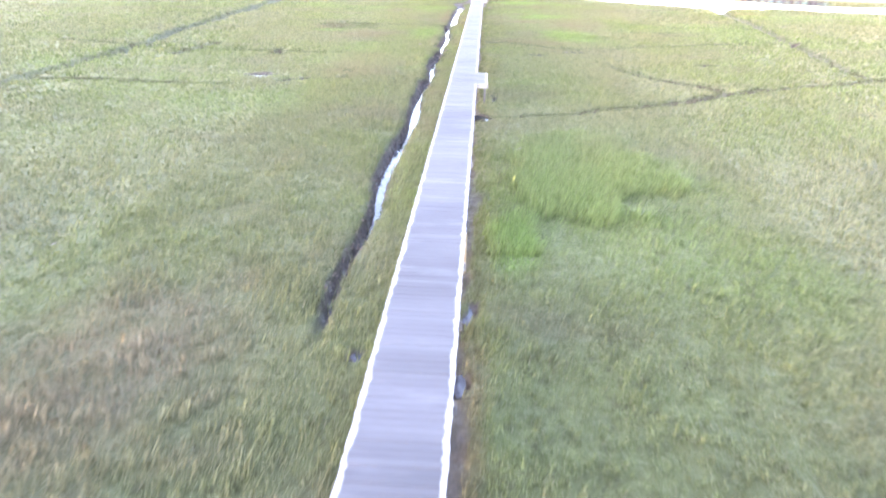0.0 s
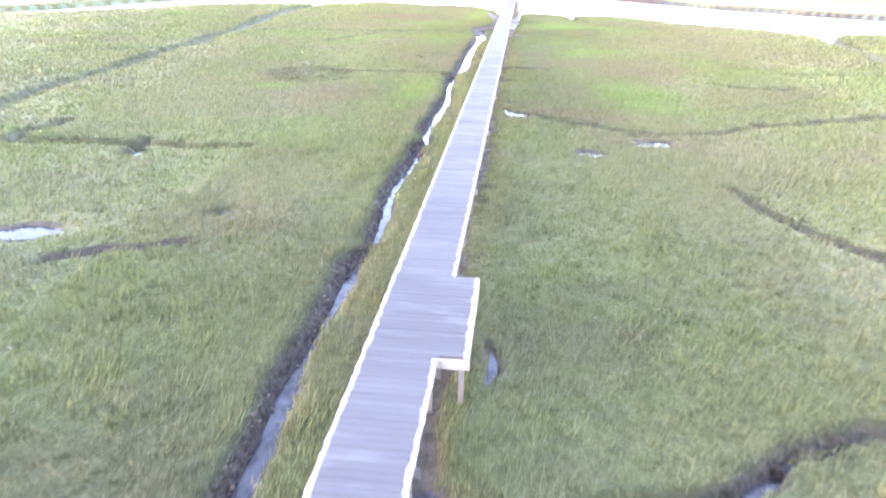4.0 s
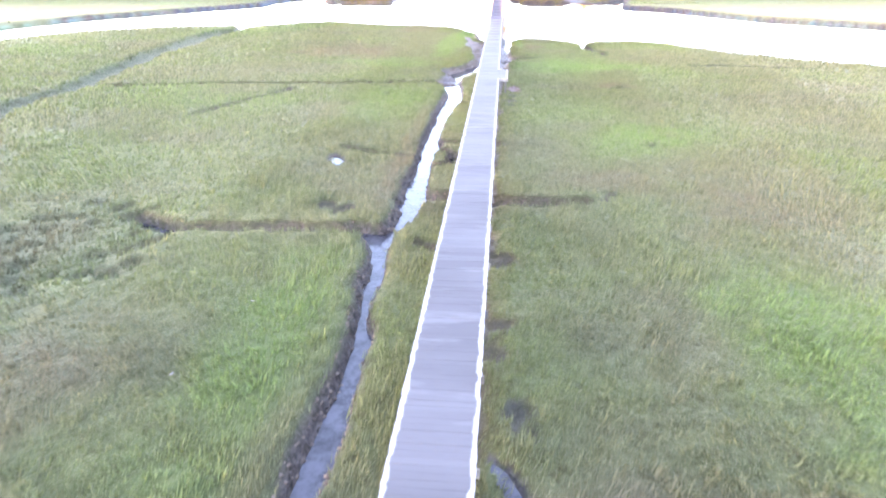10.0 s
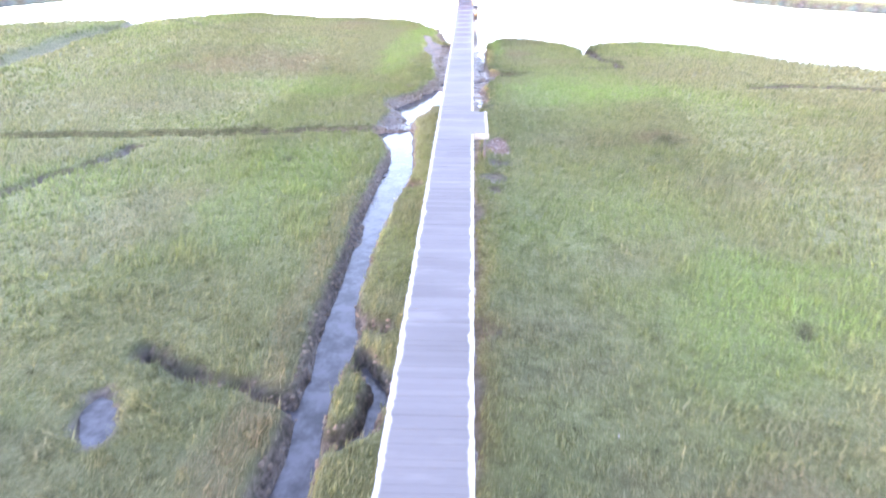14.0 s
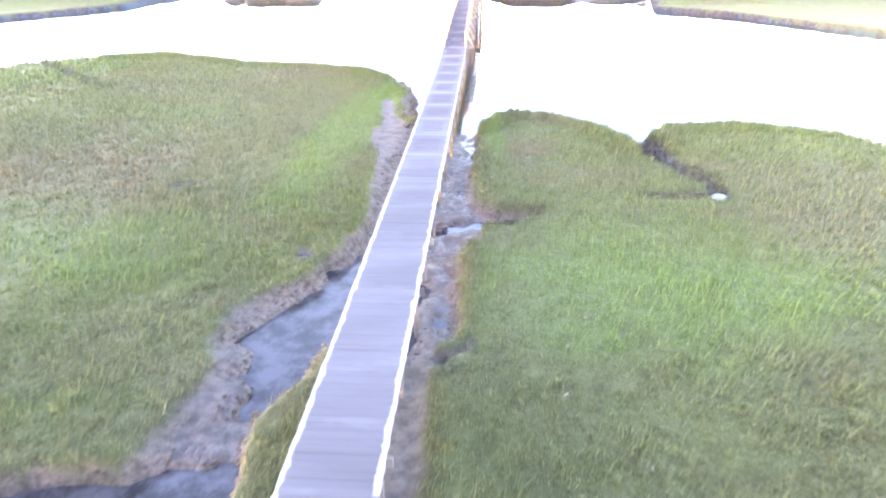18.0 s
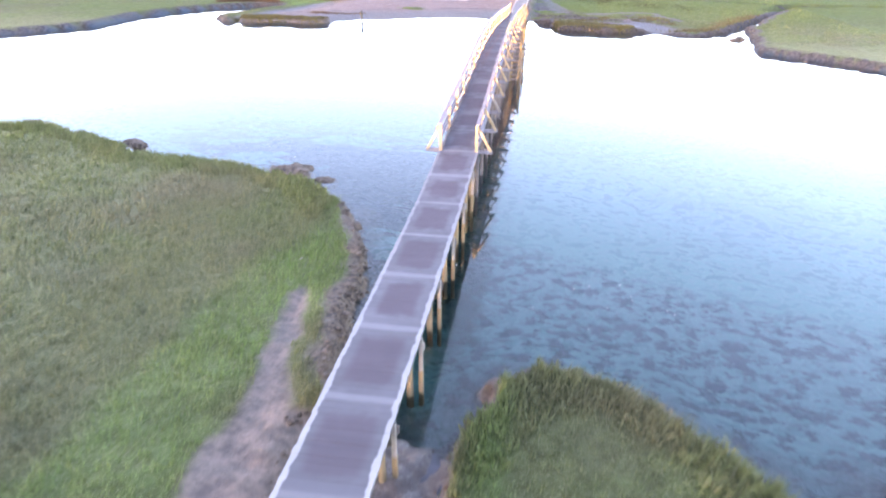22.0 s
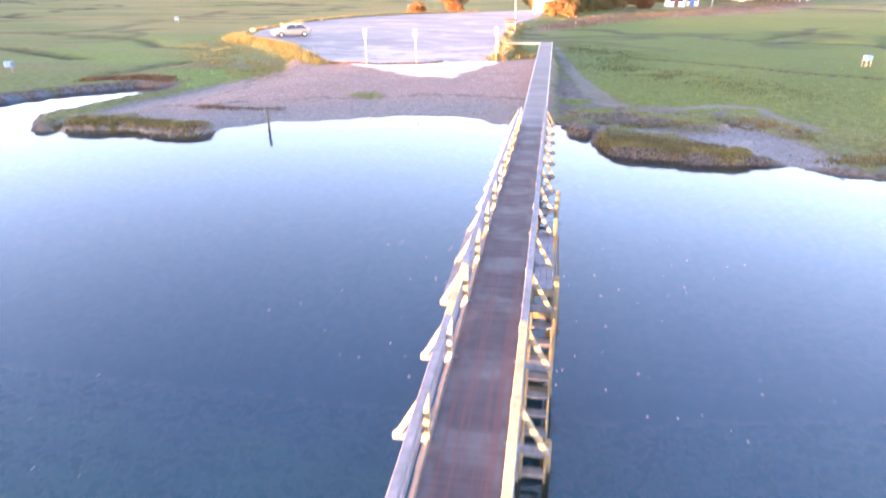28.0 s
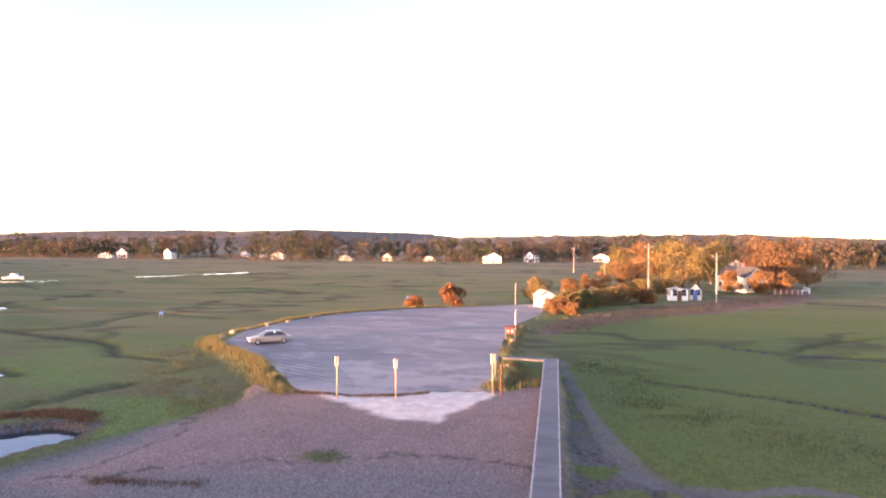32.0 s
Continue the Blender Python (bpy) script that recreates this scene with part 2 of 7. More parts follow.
    gravel = n.mix(n.math("MULTIPLY", n.step(shingle, 0.45, 0.65), 0.5), gravel, (0.175, 0.108, 0.094))
    gravel = n.mix(n.math("MULTIPLY", n.step(peb, 0.88, 0.94), 0.7), gravel, (0.42, 0.36, 0.34))
    wrack = n.attr("wet")
    gravel = n.mix(wrack, gravel, n.mix(peb, (0.078, 0.068, 0.068), (0.25, 0.222, 0.220)))
    strand = n.math("MULTIPLY", n.step(n.math("ABSOLUTE", n.math("SUBTRACT", n.math("ADD", wrack, n.math("MULTIPLY", shingle, 0.5)), 0.42)), 0.10, 0.02), n.step(n.noise(1.6, 4, 0.7), 0.42, 0.56))
    gravel = n.mix(n.math("MULTIPLY", strand, 0.7), gravel, (0.055, 0.042, 0.036))
    sand = n.mix(n.step(n.noise(1.3, 4), 0.3, 0.7), (0.60, 0.49, 0.44), (0.78, 0.68, 0.62))
    red = n.mix(n.step(n.noise(0.3, 4), 0.3, 0.7), (0.21, 0.125, 0.095), (0.29, 0.165, 0.125))
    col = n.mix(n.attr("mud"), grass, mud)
    col = n.mix(n.attr("reeds"), col, red)
    col = n.mix(n.attr("gravel"), col, gravel)
    col = n.mix(n.attr("sand"), col, sand)
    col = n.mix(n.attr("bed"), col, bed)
    hills = n.math("ADD", n.math("MULTIPLY", fine, 0.5), n.math("MULTIPLY", n.math("ADD", clump, peb), 0.6))
    film = n.math("MULTIPLY", n.attr("damp"), n.step(n.noise(2.4, 4, 0.65), 0.40, 0.56))
    rough = n.math("SUBTRACT", 0.92, n.math("MAXIMUM", n.math("MULTIPLY", film, 0.72), n.math("MULTIPLY", n.attr("mud"), n.math("MULTIPLY", n.step(mudn, 0.6, 0.4), 0.38))))
    return n.surface(col, rough, n.bump(hills, 0.9, 0.12), 0.0, n.math("ADD", 0.08, n.math("MULTIPLY", n.math("MAXIMUM", n.math("MAXIMUM", film, n.math("MULTIPLY", n.attr("mud"), flats)), n.attr("gravel")), 0.4)), 0.0, n.math("MULTIPLY", n.math("SUBTRACT", 1.0, n.math("MAXIMUM", n.math("MAXIMUM", n.attr("mud"), n.attr("gravel")), n.step(away, 140.0, 175.0))), 0.36))


def blade_material():
    n = Nodes("cordgrass_blades")
    own = n.add("ShaderNodeNewGeometry").outputs["Random Per Island"]
    col = grass_colour(n, own)
    col = n.mix(n.math("MULTIPLY", n.step(own, 0.90, 0.96), 0.4), col, (0.205, 0.180, 0.115))
    other = n.math("FRACT", n.math("MULTIPLY", own, 37.0))
    shade = n.add("ShaderNodeCombineColor", i0=n.math("ADD", 0.72, n.math("MULTIPLY", other, 0.80)), i1=n.math("ADD", 0.72, n.math("MULTIPLY", other, 0.76)), i2=n.math("ADD", 0.74, n.math("MULTIPLY", other, 0.90))).outputs[0]
    col = n.mix(1.0, col, shade, "MULTIPLY")
    return n.surface(col, 0.65, None, 0.0, 0.2, 0.3, 0.2)


def leaf_material(name, dark, light, odd):
    n = Nodes(name)
    own = n.add("ShaderNodeNewGeometry").outputs["Random Per Island"]
    patch = n.noise(0.25, 3)
    col = n.mix(own, dark, light)
    col = n.mix(n.step(patch, 0.5, 0.7), col, odd)
    return n.surface(col, 0.7, None, 0.0, 0.2, 0.25)


def water_material(name, tint, ripple):
    n = Nodes(name)
    wave = n.noise(1.6, 3, 0.5, None, (1.0, 0.6, 1.0))
    slow = n.noise(0.25, 2, 0.5)
    normal = n.bump(n.math("ADD", wave, n.math("MULTIPLY", slow, 2.0)), ripple, 0.02)
    fres = n.add("ShaderNodeFresnel")
    n.put(fres.inputs[0], 1.47)
    n.put(fres.inputs[1], normal)
    clear = n.add("ShaderNodeBsdfTransparent", i0=tint)
    gloss = n.add("ShaderNodeBsdfGlossy", i0=(1.0, 1.0, 1.0), i1=0.02)
    n.put(gloss.inputs["Normal"], normal)
    n.put(n.out.inputs[0], n.add("ShaderNodeMixShader", i0=fres.outputs[0], i1=clear.outputs[0], i2=gloss.outputs[0]).outputs[0])
    return n.mat


def silty_water():
    """Shallow water clouded with pale silt."""
    n = Nodes("silty_water")
    cloud = n.noise(1.5, 5, 0.68)
    wave = n.noise(5.0, 3, 0.5)
    col = n.mix(n.step(cloud, 0.35, 0.65), (0.034, 0.033, 0.036), (0.105, 0.103, 0.118))
    return n.surface(col, 0.06, n.bump(wave, 0.08, 0.02), 0.0, 0.5)


def deck_material():
    """Weathered planks: grey and trodden along the middle, bleached at their ends, reddish over the river."""
    n = Nodes("weathered_planks")
    pos = n.add("ShaderNodeNewGeometry").outputs["Position"]
    axis = n.add("ShaderNodeSeparateXYZ", i0=pos)
    own = n.add("ShaderNodeObjectInfo").outputs["Random"]
    island = n.add("ShaderNodeNewGeometry").outputs["Random Per Island"]
    one = n.math("FRACT", n.math("ADD", n.math("MULTIPLY", own, 7.3), island))
    grain = n.noise(26.0, 4, 0.6, None, (0.12, 1.0, 1.0))
    broad = n.noise(0.55, 3, 0.55, None, (0.35, 1.0, 1.0))
    stain = n.noise(1.7, 4, 0.6)
    col = n.mix(n.step(broad, 0.35, 0.65), (0.082, 0.081, 0.086), (0.112, 0.111, 0.118))
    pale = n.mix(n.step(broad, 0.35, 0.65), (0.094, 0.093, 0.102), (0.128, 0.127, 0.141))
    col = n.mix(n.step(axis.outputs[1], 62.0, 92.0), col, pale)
    rub = n.noise(1.25, 4, 0.7, None, (0.22, 1.0, 1.0))
    col = n.mix(n.math("MULTIPLY", n.step(rub, 0.52, 0.68), 0.34), col, (0.205, 0.203, 0.216))
    col = n.mix(n.math("MULTIPLY", n.step(one, 0.80, 1.0), 0.16), col, (0.190, 0.190, 0.20))
    red = n.mix(n.step(stain, 0.3, 0.7), (0.086, 0.068, 0.082), (0.152, 0.138, 0.158))
    along = n.math("FRACT", n.math("DIVIDE", n.math("SUBTRACT", axis.outputs[1], 125.36), 2.165))
    centre = n.math("ABSOLUTE", n.math("SUBTRACT", along, 0.5))
    rust = n.noise(1.0, 3, 0.6, None, (7.0, 0.12, 1.0))
    damp = n.math("MULTIPLY", n.step(n.math("ADD", centre, n.math("MULTIPLY", stain, 0.25)), 0.50, 0.36), n.step(n.math("ADD", n.math("ABSOLUTE", axis.outputs[0]), n.math("MULTIPLY", broad, 0.3)), 0.66, 0.46))
    worn = n.noise(0.42, 4, 0.65, None, (0.25, 1.0, 1.0))
    red = n.mix(n.math("MULTIPLY", n.step(worn, 0.50, 0.62), 0.5), red, (0.200, 0.190, 0.212))
    river = n.step(n.math("ADD", axis.outputs[1], n.math("MULTIPLY", stain, 14.0)), 112.0, 138.0)
    back = n.step(axis.outputs[1], 176.0, 166.0)
    col = n.mix(n.math("MULTIPLY", n.math("MULTIPLY", river, back), 0.85), col, red)
    wide = n.math("MULTIPLY", n.step(axis.outputs[1], 98.0, 116.0), back)
    col = n.mix(n.math("MULTIPLY", n.math("MULTIPLY", damp, wide), 0.6), col, (0.070, 0.044, 0.056))
    newer = n.math("MULTIPLY", n.step(axis.outputs[1], 137.0, 140.0), n.step(axis.outputs[1], 151.0, 147.0))
    col = n.mix(n.math("MULTIPLY", n.math("MULTIPLY", n.step(rust, 0.48, 0.60), newer), 0.55), col, (0.190, 0.085, 0.085))
    joint = n.math("MULTIPLY", n.step(n.math("ADD", centre, n.math("MULTIPLY", n.math("SUBTRACT", broad, 0.5), 0.12)), 0.445, 0.485), n.math("MULTIPLY", n.math("ADD", 0.12, n.math("MULTIPLY", wide, 0.7)), n.step(axis.outputs[1], 134.0, 122.0)))
    col = n.mix(n.math("MULTIPLY", joint, 0.28), col, (0.40, 0.395, 0.41))
    off = n.math("ADD", n.math("ABSOLUTE", axis.outputs[0]), n.math("MULTIPLY", n.math("SUBTRACT", n.noise(2.6, 4, 0.7, None, (0.2, 1.0, 1.0)), 0.5), 0.2))
    bay = 0.0
    for a, b in ((33.2, 36.35), (89.0, 92.05)):
        within = n.math("MULTIPLY", n.math("GREATER_THAN", axis.outputs[1], a), n.math("LESS_THAN", axis.outputs[1], b))
        right = n.math("GREATER_THAN", axis.outputs[0], 0.0)
        bay = n.math("ADD", bay, n.math("MULTIPLY", n.math("MULTIPLY", within, right), 0.53))
    ends = n.math("MULTIPLY", n.step(n.math("SUBTRACT", off, bay), 0.585, 0.625), n.math("SUBTRACT", 1.0, n.math("MULTIPLY", river, n.math("MULTIPLY", back, 0.75))))
    col = n.mix(n.math("MULTIPLY", ends, 0.92), col, (0.37, 0.366, 0.366))
    col = n.mix(n.math("MULTIPLY", n.step(grain, 0.5, 0.75), 0.2), col, (0.06, 0.055, 0.058))
    return n.surface(col, 0.68, n.bump(grain, 0.4, 0.004), 0.0, 0.35)


def timber(name, colour, vary=0.25):
    return plain(name, colour, 0.8, vary, 9.0, 0.0, 0.35, (1.0, 1.0, 0.15))


def window_glass():
    n = Nodes("window_glass")
    return n.surface((0.03, 0.035, 0.045), 0.06, None, 0.0, 0.8)


GROUND, BLADES, DECK = ground_material(), blade_material(), deck_material()
FAR_TIDE = water_material("far_tidal_water", (0.84, 0.93, 0.94), 0.3)
TIDE = water_material("tidal_water", (0.84, 0.93, 0.94), 0.004)
POOL = silty_water()
GREY_WOOD = timber("weathered_grey_timber", (0.15, 0.14, 0.14))
PALE_WOOD = timber("bleached_timber", (0.30, 0.275, 0.25))
NEW_WOOD = timber("new_yellow_timber", (0.36, 0.275, 0.17))
SUNLIT_WOOD = timber("sunlit_yellow_timber", (0.44, 0.37, 0.20))
TAN_WOOD = timber("tan_timber", (0.24, 0.175, 0.10))
WET_WOOD = timber("wet_dark_timber", (0.10, 0.085, 0.065))
def asphalt_material():
    """Worn asphalt with blown sand lying on it in drifts."""
    n = Nodes("worn_asphalt")
    place = n.add("ShaderNodeSeparateXYZ", i0=n.add("ShaderNodeNewGeometry").outputs["Position"])
    grain = n.noise(5.0, 4, 0.65)
    broad = n.noise(0.12, 4, 0.6, None, (0.6, 1.0, 1.0))
    drift = n.noise(0.30, 6, 0.75, None, (0.7, 1.1, 1.0))
    col = n.mix(n.step(broad, 0.35, 0.65), (0.215, 0.182, 0.186), (0.275, 0.236, 0.236))
    col = n.mix(n.math("MULTIPLY", grain, 0.3), col, (0.15, 0.135, 0.14))
    edge = n.math("ADD", drift, n.math("MULTIPLY", n.step(place.outputs[1], 212.0, 192.0), 0.17))
    col = n.mix(n.math("MULTIPLY", n.step(edge, 0.50, 0.68), 0.7), col, (0.44, 0.365, 0.345))
    sweep = n.noise(0.11, 5, 0.65, None, (0.5, 1.7, 1.0))
    col = n.mix(n.math("MULTIPLY", n.step(sweep, 0.54, 0.62), 0.4), col, (0.42, 0.365, 0.355))
    return n.surface(col, 0.88, n.bump(grain, 0.2, 0.01))


ASPHALT = asphalt_material()
TYRE_MARK = plain("tyre_rubber_on_asphalt", (0.135, 0.118, 0.120), 0.85, 0.35, 3.0)
PEAT = plain("peat_bank", (0.150, 0.112, 0.086), 0.9, 0.6, 7.0, 0.0, 1.0)
RAIL_WOOD = timber("lavender_grey_timber", (0.185, 0.188, 0.222))
STONE = plain("pale_stone", (0.27, 0.215, 0.165), 0.8, 0.3, 4.0)
WHITE = plain("white_paint", (0.80, 0.79, 0.76), 0.5, 0.08, 3.0)
CREAM = plain("cream_clapboard", (0.70, 0.62, 0.48), 0.6, 0.1, 3.0)
BLUE_PAINT = plain("blue_paint", (0.06, 0.15, 0.36), 0.5, 0.15, 3.0)
ROOF_DARK = plain("dark_shingles", (0.07, 0.065, 0.07), 0.85, 0.3, 8.0)
ROOF_RED = plain("dark_red_shingles", (0.16, 0.05, 0.05), 0.85, 0.3, 8.0)
BARK = plain("bark", (0.14, 0.10, 0.075), 0.9, 0.35, 6.0, 0.0, 0.8)
BROWN_PAINT = plain("brown_paint", (0.16, 0.06, 0.04), 0.6, 0.2, 5.0)
SILVER = plain("champagne_car_paint", (0.30, 0.29, 0.28), 0.28, 0.04, 3.0, 0.6, 0.0)
RUBBER = plain("black_rubber", (0.02, 0.02, 0.02), 0.8, 0.2, 10.0)
CHROME = plain("wheel_alloy", (0.55, 0.55, 0.56), 0.3, 0.1, 8.0, 0.9, 0.0)
LAMP_RED = plain("red_lamp", (0.45, 0.02, 0.02), 0.2, 0.05)
GLASS = window_glass()
LEAF_ORANGE = leaf_material("orange_leaves", (0.165, 0.088, 0.042), (0.275, 0.142, 0.064), (0.190, 0.122, 0.050))
LEAF_GOLD = leaf_material("golden_leaves", (0.120, 0.098, 0.040), (0.235, 0.168, 0.062), (0.200, 0.118, 0.048))
LEAF_GREEN = leaf_material("green_leaves", (0.048, 0.064, 0.026), (0.105, 0.122, 0.046), (0.115, 0.105, 0.045))
LEAF_RED = leaf_material("russet_leaves", (0.17, 0.072, 0.034), (0.26, 0.112, 0.050), (0.21, 0.100, 0.040))
# Mixed woods are dull and low in contrast, with distance haze in the colour.
LEAF_MIXED = leaf_material("mixed_woods", (0.070, 0.060, 0.050), (0.096, 0.082, 0.064), (0.098, 0.072, 0.058))
LEAF_PINE = leaf_material("dark_woods", (0.040, 0.048, 0.030), (0.078, 0.084, 0.048), (0.082, 0.076, 0.048))
GRASS_GOLD = leaf_material("golden_grass", (0.13, 0.122, 0.050), (0.25, 0.195, 0.085), (0.15, 0.150, 0.055))
GRASS_RUST = leaf_material("rusty_grass", (0.12, 0.070, 0.040), (0.22, 0.125, 0.070), (0.16, 0.100, 0.050))

GRASS_DRY = leaf_material("dry_olive_grass", (0.10, 0.090, 0.040), (0.20, 0.155, 0.080), (0.15, 0.105, 0.055))
GRASS_DARK = leaf_material("dark_rushes", (0.045, 0.055, 0.024), (0.10, 0.115, 0.045), (0.085, 0.080, 0.04))
LEAF_BROWN = leaf_material("brown_leaves", (0.098, 0.070, 0.052), (0.132, 0.092, 0.068), (0.12, 0.088, 0.060))


# ---- mesh helpers ----
def mesh_of(name, bm, material):
    me = bpy.data.meshes.new(name)
    bm.to_mesh(me)
    bm.free()
    me.materials.append(material)
    return me


def part(name, bm, material, parent, label=""):
    """One mesh object under a thing or under a part."""
    ob = new(name, mesh_of(name, bm, material) if isinstance(bm, bmesh.types.BMesh) else bm)
    ob.parent = parent
    return tagged(ob, label)


def thing(name, x=0.0, y=0.0, z=0.0, turn=0.0, label="", category="", group="", kind=""):
    ob = new(name)
    ob.matrix_world = pose(x, y, z, 0, 0, turn)
    ob.empty_display_size = 0.2
    return tagged(ob, label, category, group, kind)


def box(bm, low, high, bevel=0.0, m=None):
    """A box between two corners, with its edges taken off."""
    made = bmesh.ops.create_cube(bm, size=1.0)["verts"]
    for v in made:
        v.co = Vector([low[i] + (v.co[i] + 0.5) * (high[i] - low[i]) for i in range(3)])
    if bevel:
        edges = list({e for v in made for e in v.link_edges})
        made = bmesh.ops.bevel(bm, geom=edges, offset=bevel, segments=1, affect="EDGES")["verts"]
    if m is not None:
        bmesh.ops.transform(bm, matrix=m, verts=list(made))
    return bm


def beam(bm, a, b, wide, high, bevel=0.006):
    """A squared timber from a to b."""
    a, b = Vector(a), Vector(b)
    way = b - a
    turn = way.to_track_quat("X", "Z").to_matrix().to_4x4()
    return box(bm, (0, -wide / 2, -high / 2), (way.length, wide / 2, high / 2), bevel, Matrix.Translation(a) @ turn)


def rod(bm, a, b, r0, r1, sides=8):
    a, b = Vector(a), Vector(b)
    way = b - a
    turn = way.to_track_quat("Z", "Y").to_matrix().to_4x4()
    m = Matrix.Translation((a + b) / 2) @ turn
    bmesh.ops.create_cone(bm, cap_ends=True, segments=sides, radius1=r0, radius2=r1, depth=way.length, matrix=m)
    return bm


def sheet(name, verts, faces, material, smooth=True):
    me = bpy.data.meshes.new(name)
    me.from_pydata(verts, [], faces)
    me.materials.append(material)
    if smooth:
        me.shade_smooth()
    return me


def triangles(name, corners, material, marks=None):
    """A mesh of loose triangles, from an array of shape (n, 3, 3), with a value for each in marks."""
    n = len(corners)
    me = bpy.data.meshes.new(name)
    me.vertices.add(3 * n)
    me.loops.add(3 * n)
    me.polygons.add(n)
    me.vertices.foreach_set("co", np.asarray(corners, np.float32).ravel())
    me.loops.foreach_set("vertex_index", np.arange(3 * n, dtype=np.int32))
    me.polygons.foreach_set("loop_start", np.arange(0, 3 * n, 3, dtype=np.int32))
    for key, values in (marks or {}).items():
        me.attributes.new(key, "FLOAT", "POINT").data.foreach_set("value", np.repeat(np.asarray(values, np.float32), 3))
    me.materials.append(material)
    me.update()
    return me


# ---- the lie of the land ----
def lattice(ix, iy, seed):
    h = (ix.astype(np.int64) * 374761393 + iy.astype(np.int64) * 668265263 + seed * 974634211) & 0xFFFFFFFF
    h = ((h ^ (h >> 13)) * 1274126177) & 0xFFFFFFFF
    return ((h ^ (h >> 16)) & 0xFFFF) / 65535.0


def value_noise(x, y, seed=0):
    ix, iy = np.floor(x), np.floor(y)
    fx, fy = x - ix, y - iy
    fx, fy = fx * fx * (3 - 2 * fx), fy * fy * (3 - 2 * fy)
    a, b = lattice(ix, iy, seed), lattice(ix + 1, iy, seed)
    c, d = lattice(ix, iy + 1, seed), lattice(ix + 1, iy + 1, seed)
    return (a * (1 - fx) + b * fx) * (1 - fy) + (c * (1 - fx) + d * fx) * fy


def rough_noise(x, y, seed=0, octaves=3):
    total, weight = 0.0, 0.0
    for k in range(octaves):
        total = total + value_noise(x * 2**k, y * 2**k, seed + k) * 0.5**k
        weight += 0.5**k
    return total / weight * 2 - 1


def ease(v, low, high):
    t = np.clip((v - low) / (high - low), 0, 1)
    return t * t * (3 - 2 * t)


def off_line(x, y, pts, widths):
    """Distance to a line of points, divided by its half width there."""
    best = np.full(x.shape, 1e9)
    for (ax, ay), (bx, by), wa, wb in zip(pts, pts[1:], widths, widths[1:]):
        dx, dy = bx - ax, by - ay
        t = np.clip(((x - ax) * dx + (y - ay) * dy) / (dx * dx + dy * dy), 0, 1)
        d = np.hypot(x - ax - t * dx, y - ay - t * dy) - (wa + (wb - wa) * t)
        best = np.minimum(best, d)
    return best


def off_area(x, y, pts):
    """Signed distance to a closed outline, negative inside."""
    best, inside = np.full(x.shape, 1e9), np.zeros(x.shape, bool)
    for (ax, ay), (bx, by) in zip(pts, pts[1:] + pts[:1]):
        dx, dy = bx - ax, by - ay
        t = np.clip(((x - ax) * dx + (y - ay) * dy) / (dx * dx + dy * dy), 0, 1)
        best = np.minimum(best, np.hypot(x - ax - t * dx, y - ay - t * dy))
        if ay != by:
            inside ^= ((ay > y) != (by > y)) & (x < dx * (y - ay) / dy + ax)
    return np.where(inside, -best, best)


# The creek that runs beside the boardwalk: distance along, left and right edge of its water.
BESIDE_NEAR = [
    (12.2, -2.12, -2.08), (14.5, -2.30, -2.22), (17, -2.14, -2.02), (19.1, -2.14, -1.93), (20.2, -2.27, -2.03), (22, -2.42, -2.13), (24.6, -2.43, -2.04), (26.4, -2.34, -2.03),
    (28.5, -2.22, -1.96), (30.1, -2.26, -1.91), (31.5, -2.36, -1.95), (33.1, -2.44, -2.05), (34.2, -2.47, -2.20), (35.3, -2.37, -2.21), (36.3, -2.34, -2.10), (37.7, -2.40, -2.01),
    (38.7, -2.47, -2.14), (39.9, -2.13, -1.99), (42.2, -2.28, -1.98), (43.1, -2.36, -2.12), (44.3, -2.52, -2.24), (45.9, -2.52, -2.12), (47.2, -2.47, -2.10), (48.2, -2.29, -2.08),
    (48.8, -2.24, -1.80), (49.4, -2.40, -2.11), (50, -2.60, -2.36), (50.6, -2.34, -1.84), (51.5, -2.11, -1.79),
]
BESIDE_MID = [
    (52.3, -2.37, -2.15), (53.1, -2.60, -2.22), (54.8, -2.44, -1.95), (56.5, -2.45, -2.05), (58, -2.49, -1.93), (59.5, -2.38, -1.92), (61.1, -2.37, -2.03), (62.1, -2.41, -1.97),
    (62.7, -2.48, -2.26), (63.2, -2.51, -2.36), (64.8, -2.72, -2.28), (66, -2.68, -2.36), (66.8, -2.92, -2.45), (68, -3.2, -2.44), (68.8, -2.53, -2.04), (70.4, -2.52, -1.86),
    (71.3, -2.54, -1.78), (72.9, -2.67, -1.94), (74.9, -2.53, -1.99),
]
BESIDE_LAST = [
    (76, -2.61, -2.08), (78, -2.66, -1.85), (79.4, -2.71, -2.12), (81.9, -2.65, -2.12), (84.2, -2.72, -1.97), (86.4, -2.67, -1.75), (88.4, -2.55, -1.50), (89.6, -2.43, -1.62),
    (91.4, -2.63, -1.75), (92.4, -3.05, -1.88), (93, -3.2, -1.85), (93.8, -2.91, -1.99), (94.6, -2.75, -2.00), (96.1, -2.71, -1.35), (97.6, -3.0, -1.40), (98.5, -2.7, -1.25), (99.6, -1.9, -1.1), (100.4, -1.6, -1.1),
]
BESIDE = BESIDE_NEAR + BESIDE_MID + BESIDE_LAST
# How wide its left bank slopes down to the water: distance along, metres.
BANK_WIDE = [(10, 0.18), (32, 0.30), (44, 0.42), (52, 0.36), (60, 0.30), (68, 0.44), (76, 0.34), (90, 0.36), (92.5, 0.55), (94, 0.95), (98, 0.95), (100, 0.6)]
